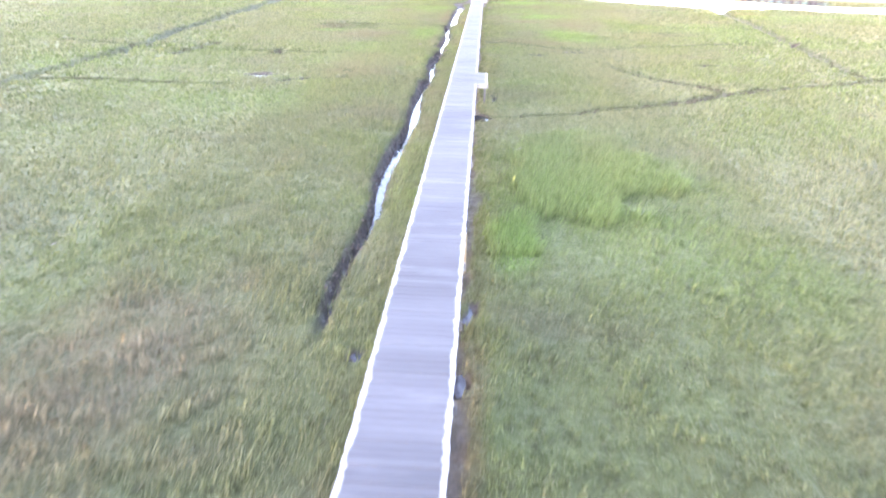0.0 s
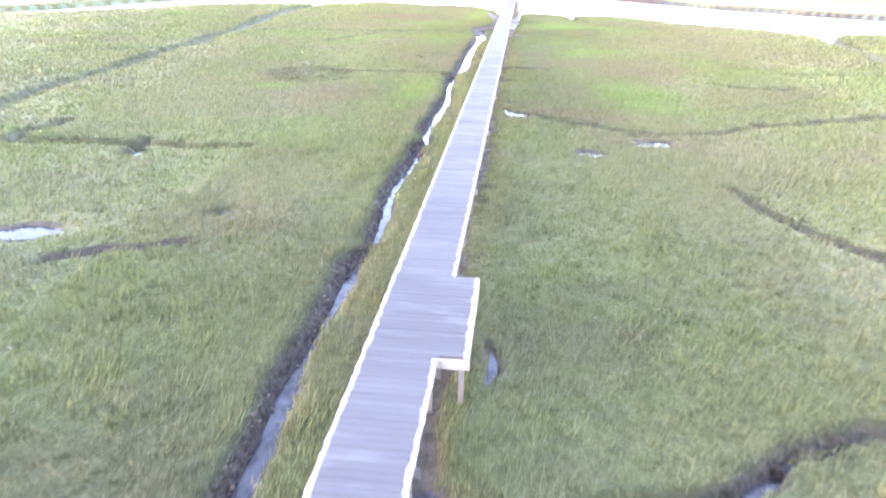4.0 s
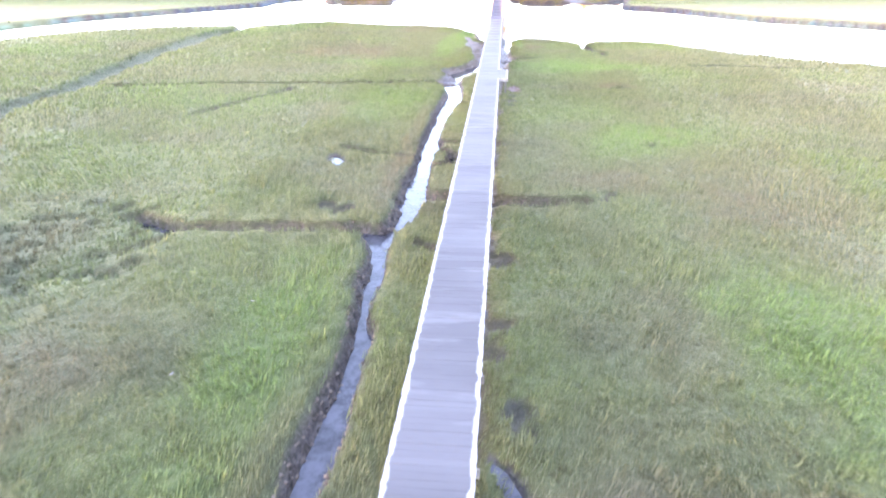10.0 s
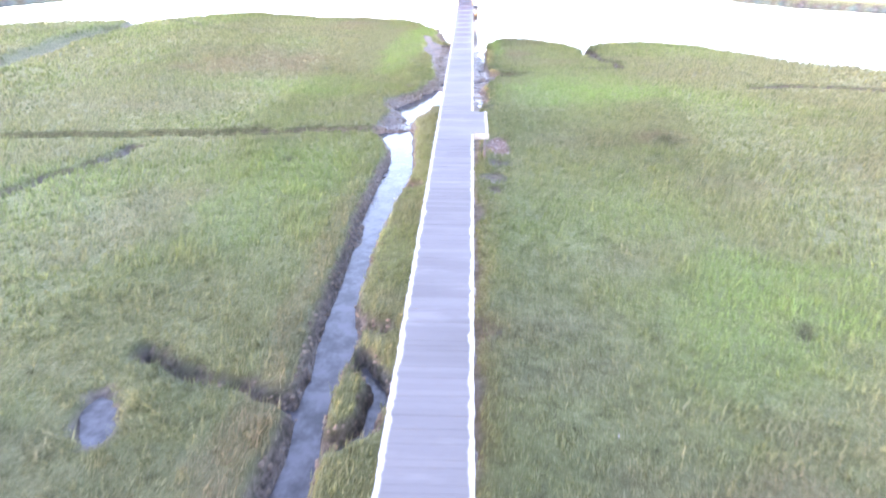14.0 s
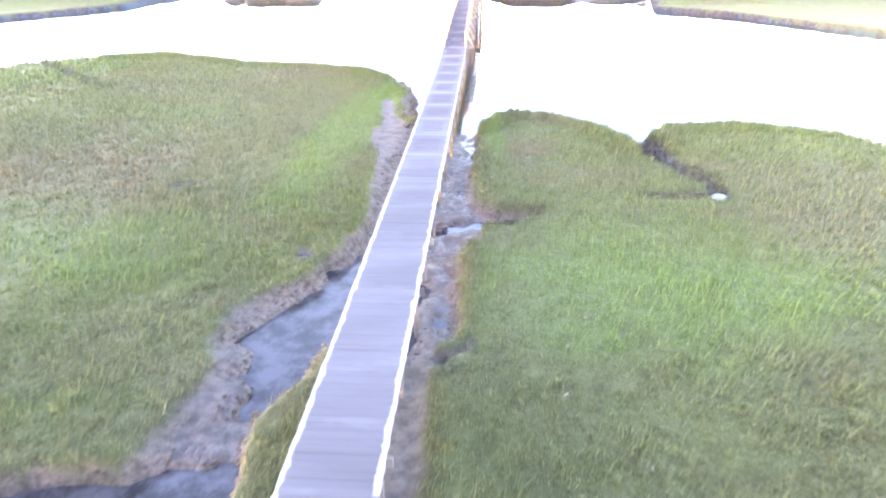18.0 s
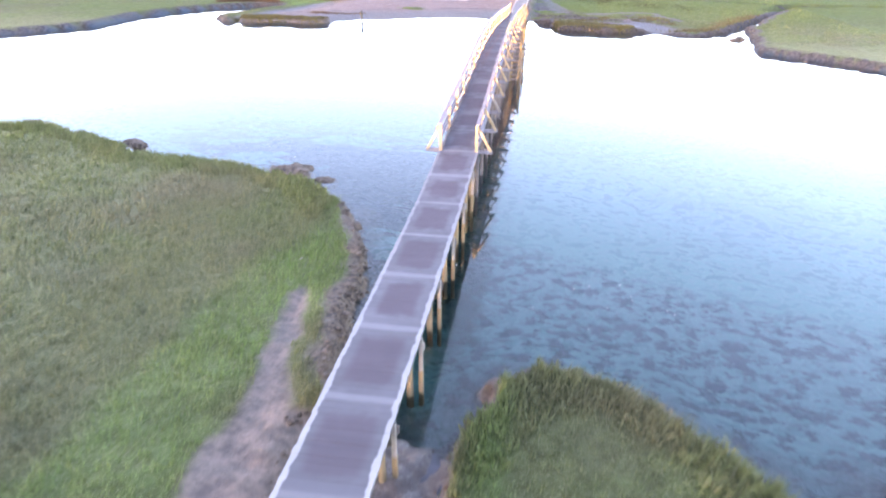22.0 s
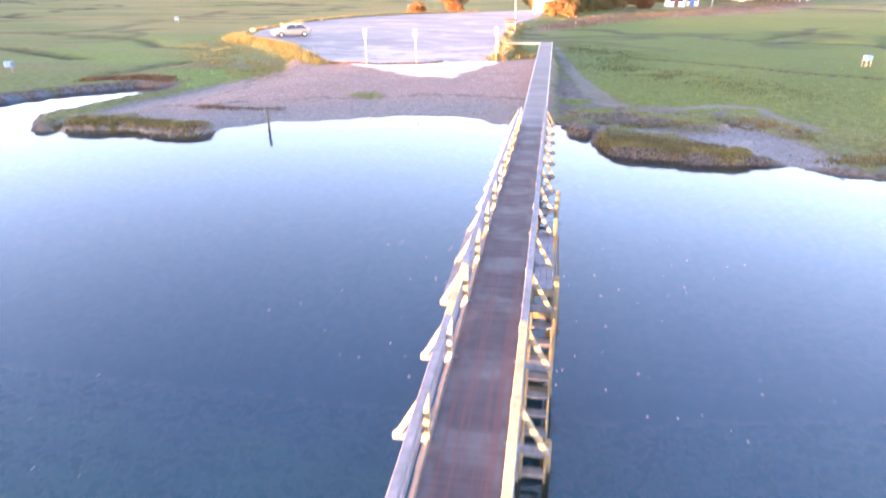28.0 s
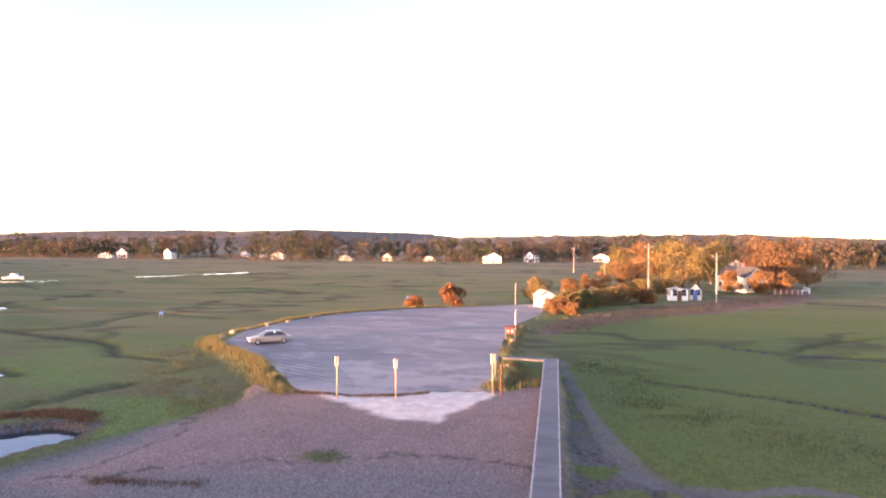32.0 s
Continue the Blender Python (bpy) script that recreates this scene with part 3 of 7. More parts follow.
# Creeks: points, half width at the start and at the end, depth.
CREEKS_EAST = [
    ([(0.9, 30.7), (2.2, 30.5), (3.7, 31.2), (4.8, 31.5), (7, 32.8), (8.7, 33.6), (12, 35.6), (14.5, 37.5), (24.8, 42.9), (38, 47)], 0.03, 0.2, 0.75),
    ([(9.4, 45.9), (10.4, 43.4), (11.7, 41.3), (13.7, 39.2), (14.5, 37.6)], 0.06, 0.22, 0.55),
    ([(7.3, 53.2), (10.8, 54.2), (13.1, 55.6), (16, 56.6), (19.7, 58.4), (24.4, 60.2), (34, 63)], 0.12, 0.26, 0.6),
    ([(14.2, 67.2), (15.8, 66), (18.5, 65.6)], 0.08, 0.12, 0.45),
    ([(20.3, 71.5), (26.8, 72.1), (29.6, 72)], 0.06, 0.14, 0.45),
    ([(33, 97.5), (31.6, 88), (30.2, 76), (28.9, 68), (26.5, 54), (25, 43.2)], 0.6, 0.15, 0.47),
    ([(1.2, 57.2), (2.8, 56.5), (3.4, 55.9), (4.8, 55), (6.1, 54.4), (7.3, 54), (8, 53.2)], 0.04, 0.12, 0.6),
    ([(0.3, 70.92), (1.8, 70.86), (3, 70.74), (4.1, 70.9)], 0.38, 0.17, 0.84),
    ([(15.5, 100.2), (18.4, 100.5), (23.5, 99.6)], 0.1, 0.16, 0.45),
    ([(8.1, 110.8), (8.3, 108.6), (8.9, 107.2), (9.45, 105.8), (9.35, 104.9)], 0.42, 0.12, 0.66),
    ([(9.35, 104.9), (8.5, 104.85), (7, 104.8)], 0.14, 0.06, 0.5),
    ([(1.3, 96.2), (1.7, 96.9)], 0.08, 0.02, 0.5),
]
CREEKS_WEST = [
    ([(-32, 52), (-24.4, 49.3), (-20.2, 48), (-13.9, 48.6), (-9.2, 48.8)], 0.2, 0.13, 0.66),
    ([(-19.6, 51.9), (-20.2, 48), (-20.4, 46)], 0.12, 0.2, 0.5),
    ([(-14, 49.1), (-13.3, 47.3)], 0.16, 0.2, 0.7),
    ([(-10.2, 38), (-7.2, 39.6)], 0.04, 0.06, 0.3),
    ([(-29.8, 122), (-30.4, 116), (-29.6, 110), (-30.0, 105), (-28.8, 100), (-28.4, 95.5), (-27.3, 90.6), (-27.6, 85), (-26.7, 80), (-27.3, 75.7), (-26.2, 68), (-26.3, 60), (-24.9, 52), (-24.5, 46), (-24.7, 38), (-25, 30)], 1.1, 0.12, 0.55),
    ([(-27.2, 90.2), (-20, 91.3), (-14.4, 92), (-8.6, 92.3)], 0.14, 0.28, 0.56),
    ([(-36, 72), (-31, 74.5), (-27.4, 76.2)], 0.1, 0.25, 0.5),
    ([(-24, 36), (-20, 36.4), (-16.8, 36.1), (-13.1, 36.4)], 0.2, 0.1, 0.5),
    ([(-15.8, 82.9), (-14.7, 85.1), (-13.8, 87.6), (-12.6, 90.4)], 0.04, 0.08, 0.5),
    ([(-28, 127.5), (-24.6, 124.9), (-22, 122.5), (-18.6, 119.8)], 0.12, 0.03, 0.5),
]
CREEKS_BESIDE = [
    ([(-8.6, 92.3), (-5.6, 92.6), (-4.2, 92.85), (-2.8, 93.3)], 0.22, 0.34, 0.88),
    ([(-2.2, 70.9), (-1.1, 71.2), (0.3, 70.95)], 0.54, 0.38, 0.76),
    ([(-11.2, 68.6), (-9.6, 67.6), (-7.8, 67.9), (-5.3, 68.05), (-3.8, 68.1), (-2.6, 68.2)], 0.14, 0.22, 0.82),
    ([(-6.1, 77.1), (-4.7, 76.4), (-2.5, 75.8)], 0.06, 0.16, 0.65),
    ([(-2.6, 49.4), (-1.95, 50.2)], 0.07, 0.05, 0.6),
    ([(-2.3, 86.2), (-1.3, 86.6)], 0.3, 0.22, 0.68),
    ([(-1.62, 77.1), (-1.15, 76.6), (-1.1, 75.2), (-1.7, 74.9)], 0.16, 0.16, 0.66),
    ([(-1.9, 78.6), (-1.2, 78.3)], 0.08, 0.12, 0.6),
    ([(-1.4, 67.0), (-1.2, 66.8)], 0.14, 0.1, 0.66),
]
CREEKS = CREEKS_EAST + CREEKS_WEST + CREEKS_BESIDE
FAR_CREEKS = [
    ([(-38.6, 186.4), (-37.2, 189.4), (-36.1, 192.6), (-35.2, 195)], 0.5, 0.45, 0.5),
    ([(-48, 196), (-62, 203), (-85, 206), (-110, 214)], 0.8, 0.5, 0.6),
    ([(-38, 205), (-46, 207), (-52, 214), (-75, 221)], 0.3, 0.6, 0.6),
    ([(-52, 240), (-70, 246), (-95, 244), (-130, 262)], 0.6, 1.0, 0.6),
    ([(-78, 219), (-69, 222), (-64.4, 227), (-67, 232), (-66.7, 239)], 0.8, 0.5, 0.6),
    ([(-110, 252), (-95.7, 248), (-84, 244), (-74, 246)], 1.0, 0.5, 0.6),
    ([(-135, 293), (-122, 290), (-100, 280), (-84, 284)], 1.3, 0.7, 0.6),
    ([(20, 226.5), (25.8, 221.5), (34.7, 220.5), (60, 214)], 0.2, 0.8, 0.6),
    ([(8, 205), (15.8, 201), (23.3, 196.1), (36, 190)], 0.2, 0.5, 0.5),
    ([(25, 222), (31, 230), (44, 240)], 0.4, 0.3, 0.5),
    ([(-60, 262), (-90, 272), (-140, 268)], 0.8, 1.2, 0.6),
    ([(-40, 300), (-80, 306), (-120, 318)], 1.0, 1.0, 0.6),
    ([(38, 217), (44, 231), (60, 240)], 0.4, 0.4, 0.6),
    ([(28, 186), (33, 193), (46, 192), (70, 186)], 0.8, 0.5, 0.7),
]
# Wet channels across the bare mud under the deck: points, half width, depth.
GULLIES = [
    ([(-0.9, 102.4), (0.4, 103.0), (1.2, 103.2), (2.3, 103.45), (3.3, 103.6)], 0.40, 0.30, 0.61),
    ([(0.2, 101.0), (0.9, 101.3), (1.3, 101.9)], 0.22, 0.14, 0.54),
    ([(1.0, 99.4), (1.25, 98.7), (1.2, 97.9)], 0.20, 0.26, 0.575),
    ([(1.45, 113.5), (1.35, 110), (1.3, 107.5), (1.1, 105.6)], 0.30, 0.12, 0.56),
    ([(-2.0, 100.4), (-1.5, 100.1), (-0.9, 99.8)], 0.16, 0.3, 0.75),
]
# Where the grass grows fresher, paler, drier or darker: x, y, half width, half length, fresh, dry.
SWARDS_EAST = [
    (4.6, 23.5, 3.0, 5.0, 0.55, 0.0), (1.9, 16.5, 0.7, 2.2, 1.0, 0.0), (8.6, 61.8, 2.6, 4.4, 0.8, 0.0), (5.2, 56.4, 3.2, 1.6, 0.0, 0.6), (10.0, 73.0, 3.6, 6.5, 0.0, 0.7), (8.4, 78.6, 3.0, 3.2, 0.8, 0.0),
    (5.8, 72.9, 3.0, 1.4, 0.0, 0.7), (6.5, 99.2, 5.0, 3.4, 0.9, 0.0), (3.8, 109.2, 1.0, 0.9, 0.0, 0.8), (4.6, 106.6, 2.2, 1.4, 0.0, 0.35), (2.2, 111.5, 0.6, 2.6, 0.9, 0.0), (2.0, 99.0, 0.45, 2.6, 0.6, 0.0), (8.3, 91.4, 1.1, 0.9, 0.0, 0.9),
]
SWARDS_WEST = [
    (-5.8, 10.0, 2.6, 4.2, 0.0, 1.0), (0.85, 10.0, 0.35, 3.0, 0.0, 0.9), (-4.1, 61.5, 1.8, 4.6, 0.7, 0.0), (-5.6, 86.0, 2.3, 4.6, 0.5, 0.0), (-6.6, 44.5, 3.2, 4.5, 0.0, 0.55), (-13.0, 107.0, 5.0, 3.6, 0.0, 0.9), (-4.0, 111.0, 1.4, 8.5, 0.8, 0.0),
    (-3.1, 118.5, 1.0, 5.0, 1.0, 0.0), (-3.1, 73.6, 0.7, 3.4, 0.0, 0.9), (-9.2, 58.6, 2.4, 2.4, 0.0, 0.6), (-12.6, 61.4, 1.8, 1.0, 0.8, 0.0), (-8.8, 122.0, 2.6, 3.0, 0.0, 0.6), (-3.0, 58.0, 0.5, 8.0, 0.0, 0.4), (-3.2, 80.0, 0.5, 7.0, 0.0, 0.6), (-8.0, 100.5, 5.0, 2.2, 0.6, 0.0),
    (-29.0, 188.0, 6.0, 3.6, 1.0, 0.0), (-26.0, 184.4, 4.0, 3.0, 0.9, 0.0), (-47.0, 206.0, 9.0, 9.0, 0.8, 0.0), (-42.0, 196.0, 6.0, 4.0, 0.7, 0.0), (-34.0, 184.6, 1.6, 2.4, 0.0, 1.0), (-13.4, 65.8, 1.9, 2.8, 0.0, 1.0), (-31.0, 193.5, 5.0, 2.4, 0.0, 0.6),
]
SWARDS = SWARDS_EAST + SWARDS_WEST
# Pools that stand on the marsh: x, y, half length, half width, turn.
POOLS = [
    (1.86, 56.55, 0.78, 0.46, -42), (1.22, 57.55, 0.55, 0.13, -62), (7.72, 51.9, 0.86, 0.55, 8), (5.01, 49.98, 0.55, 0.46, -12), (5.55, 54.75, 0.45, 0.14, -30), (-12.1, 39.5, 0.95, 0.5, 15),
    (16.2, 47.5, 0.75, 0.42, 20), (-5.98, 75.1, 0.72, 0.30, -58), (0.98, 30.55, 0.40, 0.62, 8), (1.62, 34.6, 0.11, 0.6, -4),
    (-7.9, 105.7, 0.5, 0.18, 5), (4.85, 71.0, 0.2, 0.16, 0), (0.82, 13.2, 0.10, 0.42, 0),
    (0.75, 10.9, 0.09, 0.3, 0), (-1.2, 11.6, 0.14, 0.14, 0), (9.35, 105.15, 0.3, 0.3, 0), (-2.65, 100.6, 0.16, 0.3, 0), (19.4, 100.3, 0.6, 0.14, 0),
    (-13.3, 47.2, 0.14, 0.3, 10), (-7.15, 41.65, 0.12, 0.1, 0),
]
# Bare muddy holes and brown patches: x, y, radius.
HOLES = [(1.4, 59.4, 0.35), (1.7, 58.9, 0.22), (-10.2, 67.6, 0.6), (-9.9, 66.4, 0.35), (-9.9, 64.4, 0.5), (5.0, 71.6, 0.35), (7.7, 78.4, 0.32), (-5.3, 69.9, 0.5), (-4.5, 69.6, 0.45), (-7.2, 41.7, 0.35), (-11.7, 103.6, 0.25),
         (-6.2, 89.0, 0.25), (8.3, 91.4, 0.6), (1.6, 90.2, 0.45), (1.65, 88.6, 0.5), (1.6, 87.2, 0.5), (1.4, 86, 0.35), (3.5, 102.1, 0.12), (0.8, 45.2, 0.5), (0.7, 43.8, 0.4), (0.8, 50.4, 0.3), (0.9, 78.1, 0.5), (0.95, 62.6, 0.45), (0.85, 61.4, 0.35), (0.95, 66, 0.5), (-1.4, 55.5, 0.25), (1.35, 59.0, 0.2), (1.8, 91.0, 0.45), (1.75, 90.0, 0.4)]
# The hummocky ground round the head of a creek.
HUMMOCKS = [(-12.2 + 3.0 * math.cos(k * 2.4) * (k / 30) ** 0.5, 66.4 + 3.8 * math.sin(k * 2.4) * (k / 30) ** 0.5, 0.24 + 0.08 * (k % 4)) for k in range(4, 31)]
NEAR_SHORE = [
    (-420, 60), (-140, 82), (-90, 95), (-66, 101.5), (-54, 109), (-46, 121), (-38, 125.5), (-31, 126.6), (-28.8, 121), (-28.2, 127.6), (-20.3, 130), (-16.4, 128.6), (-13.2, 126.6), (-8.8, 126.0), (-5.6, 124.9),
    (-3.9, 123.3), (-3.1, 122.0), (-2.3, 120.4), (-1.9, 118.6), (-1.5, 115.6), (-0.9, 113.6), (0.4, 112.8), (1.5, 112.8), (1.9, 113.4), (2.3, 114.7), (3.0, 115.2), (4.8, 114.5), (6.5, 112.9), (7.3, 111.6), (7.8, 110.0),
    (8.4, 111.8), (9.3, 112.9), (12.4, 113.4), (16, 112), (20, 107.2), (29, 101), (31, 98), (33, 93), (35, 98.5), (44, 99.5), (90, 84), (420, 40),
]
FAR_SHORE_EAST = [
    (420, 95), (110, 112), (56, 123), (34, 140), (24.5, 154.7), (19.6, 158.6), (20.6, 163.5), (22.2, 171.2), (25.5, 178), (29.5, 186.2), (24.6, 179), (19.6, 169.6), (16.4, 166.4), (14.3, 167.4), (12.7, 168.0),
    (11.2, 168.2), (9.9, 167.6), (7.8, 167.6), (7.1, 168.2), (5.8, 168.5), (4.4, 168.7), (4.0, 169.6), (3.5, 171), (3.4, 172.4), (4.0, 173.4), (3.0, 172.8), (2.3, 173.1), (2.1, 174.4), (1.7, 175.6), (1.0, 175.6),
]
FAR_SHORE_WEST = [
    (-1.1, 174.4), (-2.7, 174.7), (-3.8, 176.1), (-5.3, 176.2), (-9.4, 175.6), (-11.2, 174.7), (-14.3, 173.8), (-16.8, 172.9), (-18.6, 170.9), (-20, 169.2), (-22.2, 169.3), (-23.7, 169.8), (-26.5, 169.4), (-30.2, 169.0), (-31.8, 171.6),
    (-31.0, 174.6), (-30.2, 177.6), (-28.9, 181.2), (-29.3, 183.6), (-33.0, 183.8), (-36.2, 180.8), (-39.4, 177), (-41.4, 170), (-41, 164), (-49, 152.5), (-58, 140), (-66, 118), (-74, 105.5), (-95, 103), (-140, 92), (-420, 78),
]
RIVER = NEAR_SHORE + FAR_SHORE_EAST + FAR_SHORE_WEST
CORRIDOR = [
    (-1.7, 97), (-3.5, 97.2), (-2.9, 97.9), (-2, 98.6), (-1.7, 99.2), (-2.1, 100.4), (-1.6, 101.4), (-1.3, 102.1), (-1.5, 105.3), (-1.9, 108.4), (-2.4, 111.2), (-2.65, 114), (-3.0, 117), (-2.8, 117.2), (-2.3, 114.4), (-1.75, 112.8), (-0.5, 113.2),
    (1.6, 114), (1.55, 107.4), (1.75, 104.8), (2.4, 103.95), (3.6, 103.6), (2.9, 102.8), (2.1, 102.6), (1.6, 101.7), (1.4, 100.2), (1.5, 97.6), (1.0, 96.8), (0.3, 95.8),
]
SHINGLE = [(-29.6, 169.2), (-27, 168), (-19, 169.5), (-17, 172), (-12, 173.4), (-4, 173.8), (0.8, 173.4), (1.1, 177.5), (0.9, 186), (0.8, 200), (0.4, 206), (-1.2, 199.4), (-3.2, 196.4), (-4.6, 196.2), (-14.6, 192.8), (-20, 193.6), (-22.8, 196.6), (-24.4, 195.4), (-22.7, 191), (-27.2, 180.2), (-28.4, 176)]
SANDBAR = [(-17.4, 193.0), (-15.6, 190.9), (-13.4, 189.2), (-12.0, 188.4), (-9.6, 187.4), (-7.2, 187.6), (-5.6, 191), (-4.4, 193.2), (-4.7, 196.6), (-7.5, 198.4), (-8.6, 195.2), (-11, 192.6), (-13, 192.7)]
LOT = [(-37, 213.6), (-39, 222), (-37.6, 236), (-33, 246), (-23.3, 256), (-12, 262), (-2, 270), (4, 288), (9, 306), (13, 306), (7, 284), (1.6, 266), (-1.4, 252), (-5, 238), (-5.8, 226), (-5.4, 214), (-4.7, 200.5), (-5.3, 196.2), (-14.6, 192.6), (-19.6, 193.6), (-25.2, 201.6), (-31.4, 208.4)]
MUDFLAT = [(0.9, 175.6), (2.6, 173.2), (4, 169.4), (8, 167.8), (11.6, 168.6), (16, 165.8), (19.8, 169), (16, 174), (9, 178.6), (6, 180.8), (3.6, 185), (2.1, 193), (1.5, 204), (0.8, 204)]
COVE = [(4.6, 174.2), (7.1, 173.8), (8.3, 173.3), (10.4, 173.8), (11.7, 176.6), (13.3, 174.4), (14.4, 171.8), (15.6, 169.4), (14.4, 167.6), (12.7, 167.8), (11.0, 168.9), (9.4, 170.1), (8.0, 170.9), (7.8, 172.2), (5.8, 172.8)]
ISLETS = [
    [(3.5, 171.8), (3.9, 173.1), (5.0, 174.0), (5.9, 172.7), (7.8, 172.4), (8.0, 170.9), (9.2, 170.1), (11.0, 169.1), (10.8, 168.2), (9.9, 167.7), (7.8, 167.7), (7.1, 168.3), (5.8, 168.6), (4.4, 168.8), (4.0, 169.6), (3.7, 170.6)],
    [(2.2, 174.1), (2.7, 175.1), (3.8, 175.3), (3.9, 174.1), (3.0, 172.8), (2.4, 173.1)],
    [(2.0, 177.7), (3.3, 178.6), (5.0, 178.8), (5.1, 177.1), (4.3, 176.6), (2.4, 176.3)],
    [(5.3, 179.2), (7.6, 177.8), (8.7, 177.3), (10.9, 178.0), (11.2, 176.3), (11.0, 174.8), (10.3, 174.1), (8.8, 174.1), (8.1, 175.4), (5.9, 176.9)],
    [(12.1, 179.2), (12.6, 178.4), (14.1, 177.6), (15.6, 175.2), (14.6, 172.9), (14.0, 174.6), (12.9, 176.0), (11.8, 177.4)],
    [(-29.0, 170.6), (-27.7, 172.0), (-25.4, 172.2), (-23.2, 171.2), (-21.5, 171.4), (-19.6, 170.9), (-19.3, 169.9), (-20.3, 169.2), (-22.0, 169.4), (-23.7, 169.9), (-26.3, 169.5), (-28.4, 169.4)],
]
REEDBED = [(-1.3, 232), (7, 244), (16, 257.5), (27, 264), (47, 284), (62, 310), (58, 318), (46, 300), (26, 276), (8, 256), (-0.6, 240)]


def sward(x, y):
    """How fresh and how dry the grass grows."""
    fresh, dry = 0.0 * x, 0.0 * x
    wob = 0.55 * rough_noise(x * 0.7, y * 0.7, 101, 4)
    for px, py, a, b, f, d in SWARDS:
        pick = (np.abs(x - px) < 2.2 * a) & (np.abs(y - py) < 2.2 * b)
        if pick.any():
            inside = ease(np.hypot((x[pick] - px) / a, (y[pick] - py) / b) + wob[pick], 1.35, 0.45)
            fresh[pick] = np.maximum(fresh[pick], f * inside)
            dry[pick] = np.maximum(dry[pick], d * inside)
    return fresh, dry


def land(x, y):
    """Height of the ground and how far it is mud, shingle, sand, river bed and so on."""
    x, y = np.asarray(x, float), np.asarray(y, float)
    near = (np.abs(x) < 60) & (y < 330)
    jx = x + np.where(near, 0.20 * rough_noise(x * 1.6, y * 1.6, 11, 3) + 0.35 * rough_noise(x * 0.35, y * 0.35, 15, 2), 0)
    jy = y + np.where(near, 0.20 * rough_noise(x * 1.6, y * 1.6, 21, 3) + 0.35 * rough_noise(x * 0.35, y * 0.35, 25, 2), 0)
    beside = np.abs(x) < 3.4
    jx = np.where(beside, x + 0.30 * rough_noise(x * 1.1, y * 1.1, 12, 4) + 0.12 * rough_noise(x * 0.4, y * 0.4, 13, 2), jx)
    jy = np.where(beside, y + 0.30 * rough_noise(x * 1.1, y * 1.1, 22, 4), jy)
    h = -0.13 + 0.045 * rough_noise(x * 0.9, y * 0.9, 1, 3) + 0.05 * rough_noise(x * 0.12, y * 0.12, 5, 2)
    mud, lip = 0.0 * h, 0.0 * h
    reach = 0.80 + 0.20 * ease(y, 84, 92)
    strip = ease(reach + 0.4 * rough_noise(x * 0.8, y * 0.45, 31, 3) - np.abs(x - 0.12), 0.0, 0.25) * (y < 120)
    mud, h = np.maximum(mud, 0.85 * strip), h - 0.10 * strip
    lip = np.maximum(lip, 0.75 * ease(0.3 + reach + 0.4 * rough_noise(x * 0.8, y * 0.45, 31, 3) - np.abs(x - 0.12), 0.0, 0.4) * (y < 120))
    for pts, w0, w1, deep in CREEKS + FAR_CREEKS:
        xs, ys = [p[0] for p in pts], [p[1] for p in pts]
        pick = (x > min(xs) - 4) & (x < max(xs) + 4) & (y > min(ys) - 4) & (y < max(ys) + 4)
        if not pick.any():
            continue
        small = max(w0, w1) < 0.55
        more = (0.11 if abs(xs[0]) > 10 else 0.03) if small else 0.0
        widths = [more + w0 + (w1 - w0) * k / (len(pts) - 1) for k in range(len(pts))]
        d = off_line(jx[pick], jy[pick], pts, widths) + (0.10 if small else 0.17) * rough_noise(x[pick] * 2.1, y[pick] * 2.1, 19, 3)
        worn = 0.0 if small else 0.38 * float(ys[0] > 60)
        cut = ease(d, 0.14 + worn, -0.10)
        edge = 0.32 if small else 0.6
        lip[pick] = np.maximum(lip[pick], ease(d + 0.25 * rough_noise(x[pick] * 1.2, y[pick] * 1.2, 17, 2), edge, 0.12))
        cut = cut - (0.0 if small else 0.55 if ys[0] < 60 else 0.2) * cut * ease(rough_noise(x[pick] * 1.5, y[pick] * 1.1, 23, 3), 0.12, 0.5)
        h[pick] = np.minimum(h[pick], -0.13 - (deep - 0.13) * cut)
        grown = 0.25 if abs(xs[0]) > 20 else 1.0
        mud[pick] = np.maximum(mud[pick], grown * ease(d, 0.17 + 1.1 * worn, 0.02 + worn))
    pick = (x > -5) & (x < 0) & (y > 10) & (y < 101.5)
    if pick.any():
        bx = x[pick] + 0.05 * rough_noise(x[pick] * 2.3, y[pick] * 2.3, 16, 3)
        by = y[pick] + 0.22 * rough_noise(x[pick] * 1.1, y[pick] * 1.1, 26, 2)
        west = np.interp(by, [r[0] for r in BESIDE], [r[1] for r in BESIDE])
        east = np.interp(by, [r[0] for r in BESIDE], [r[2] for r in BESIDE])
        wide = np.interp(by, [r[0] for r in BANK_WIDE], [r[1] for r in BANK_WIDE]) * (1 + 0.45 * rough_noise(x[pick] * 0.8, y[pick] * 0.9, 18, 3))
        wide = np.maximum(np.where(bx < (west + east) / 2, wide, 0.15 + 0.05 * ease(by, 60, 90)), 0.08)
        d = np.maximum(west - bx, bx - east)
        ends = ease(by, 11.5, 13.5) * ease(by, 101.2, 100.2)
        cut = ease(d, wide, -0.74 * wide) * ends
        shoal = ease(rough_noise(x[pick] * 1.5, y[pick] * 1.0, 27, 3), -0.05, 0.4) * np.maximum(ease(by, 91.5, 94), 0.75 * ease(by, 81.5, 83) * ease(by, 88, 86.5))
        h[pick] = np.minimum(h[pick], -0.13 - (0.76 - 0.36 * shoal) * cut)
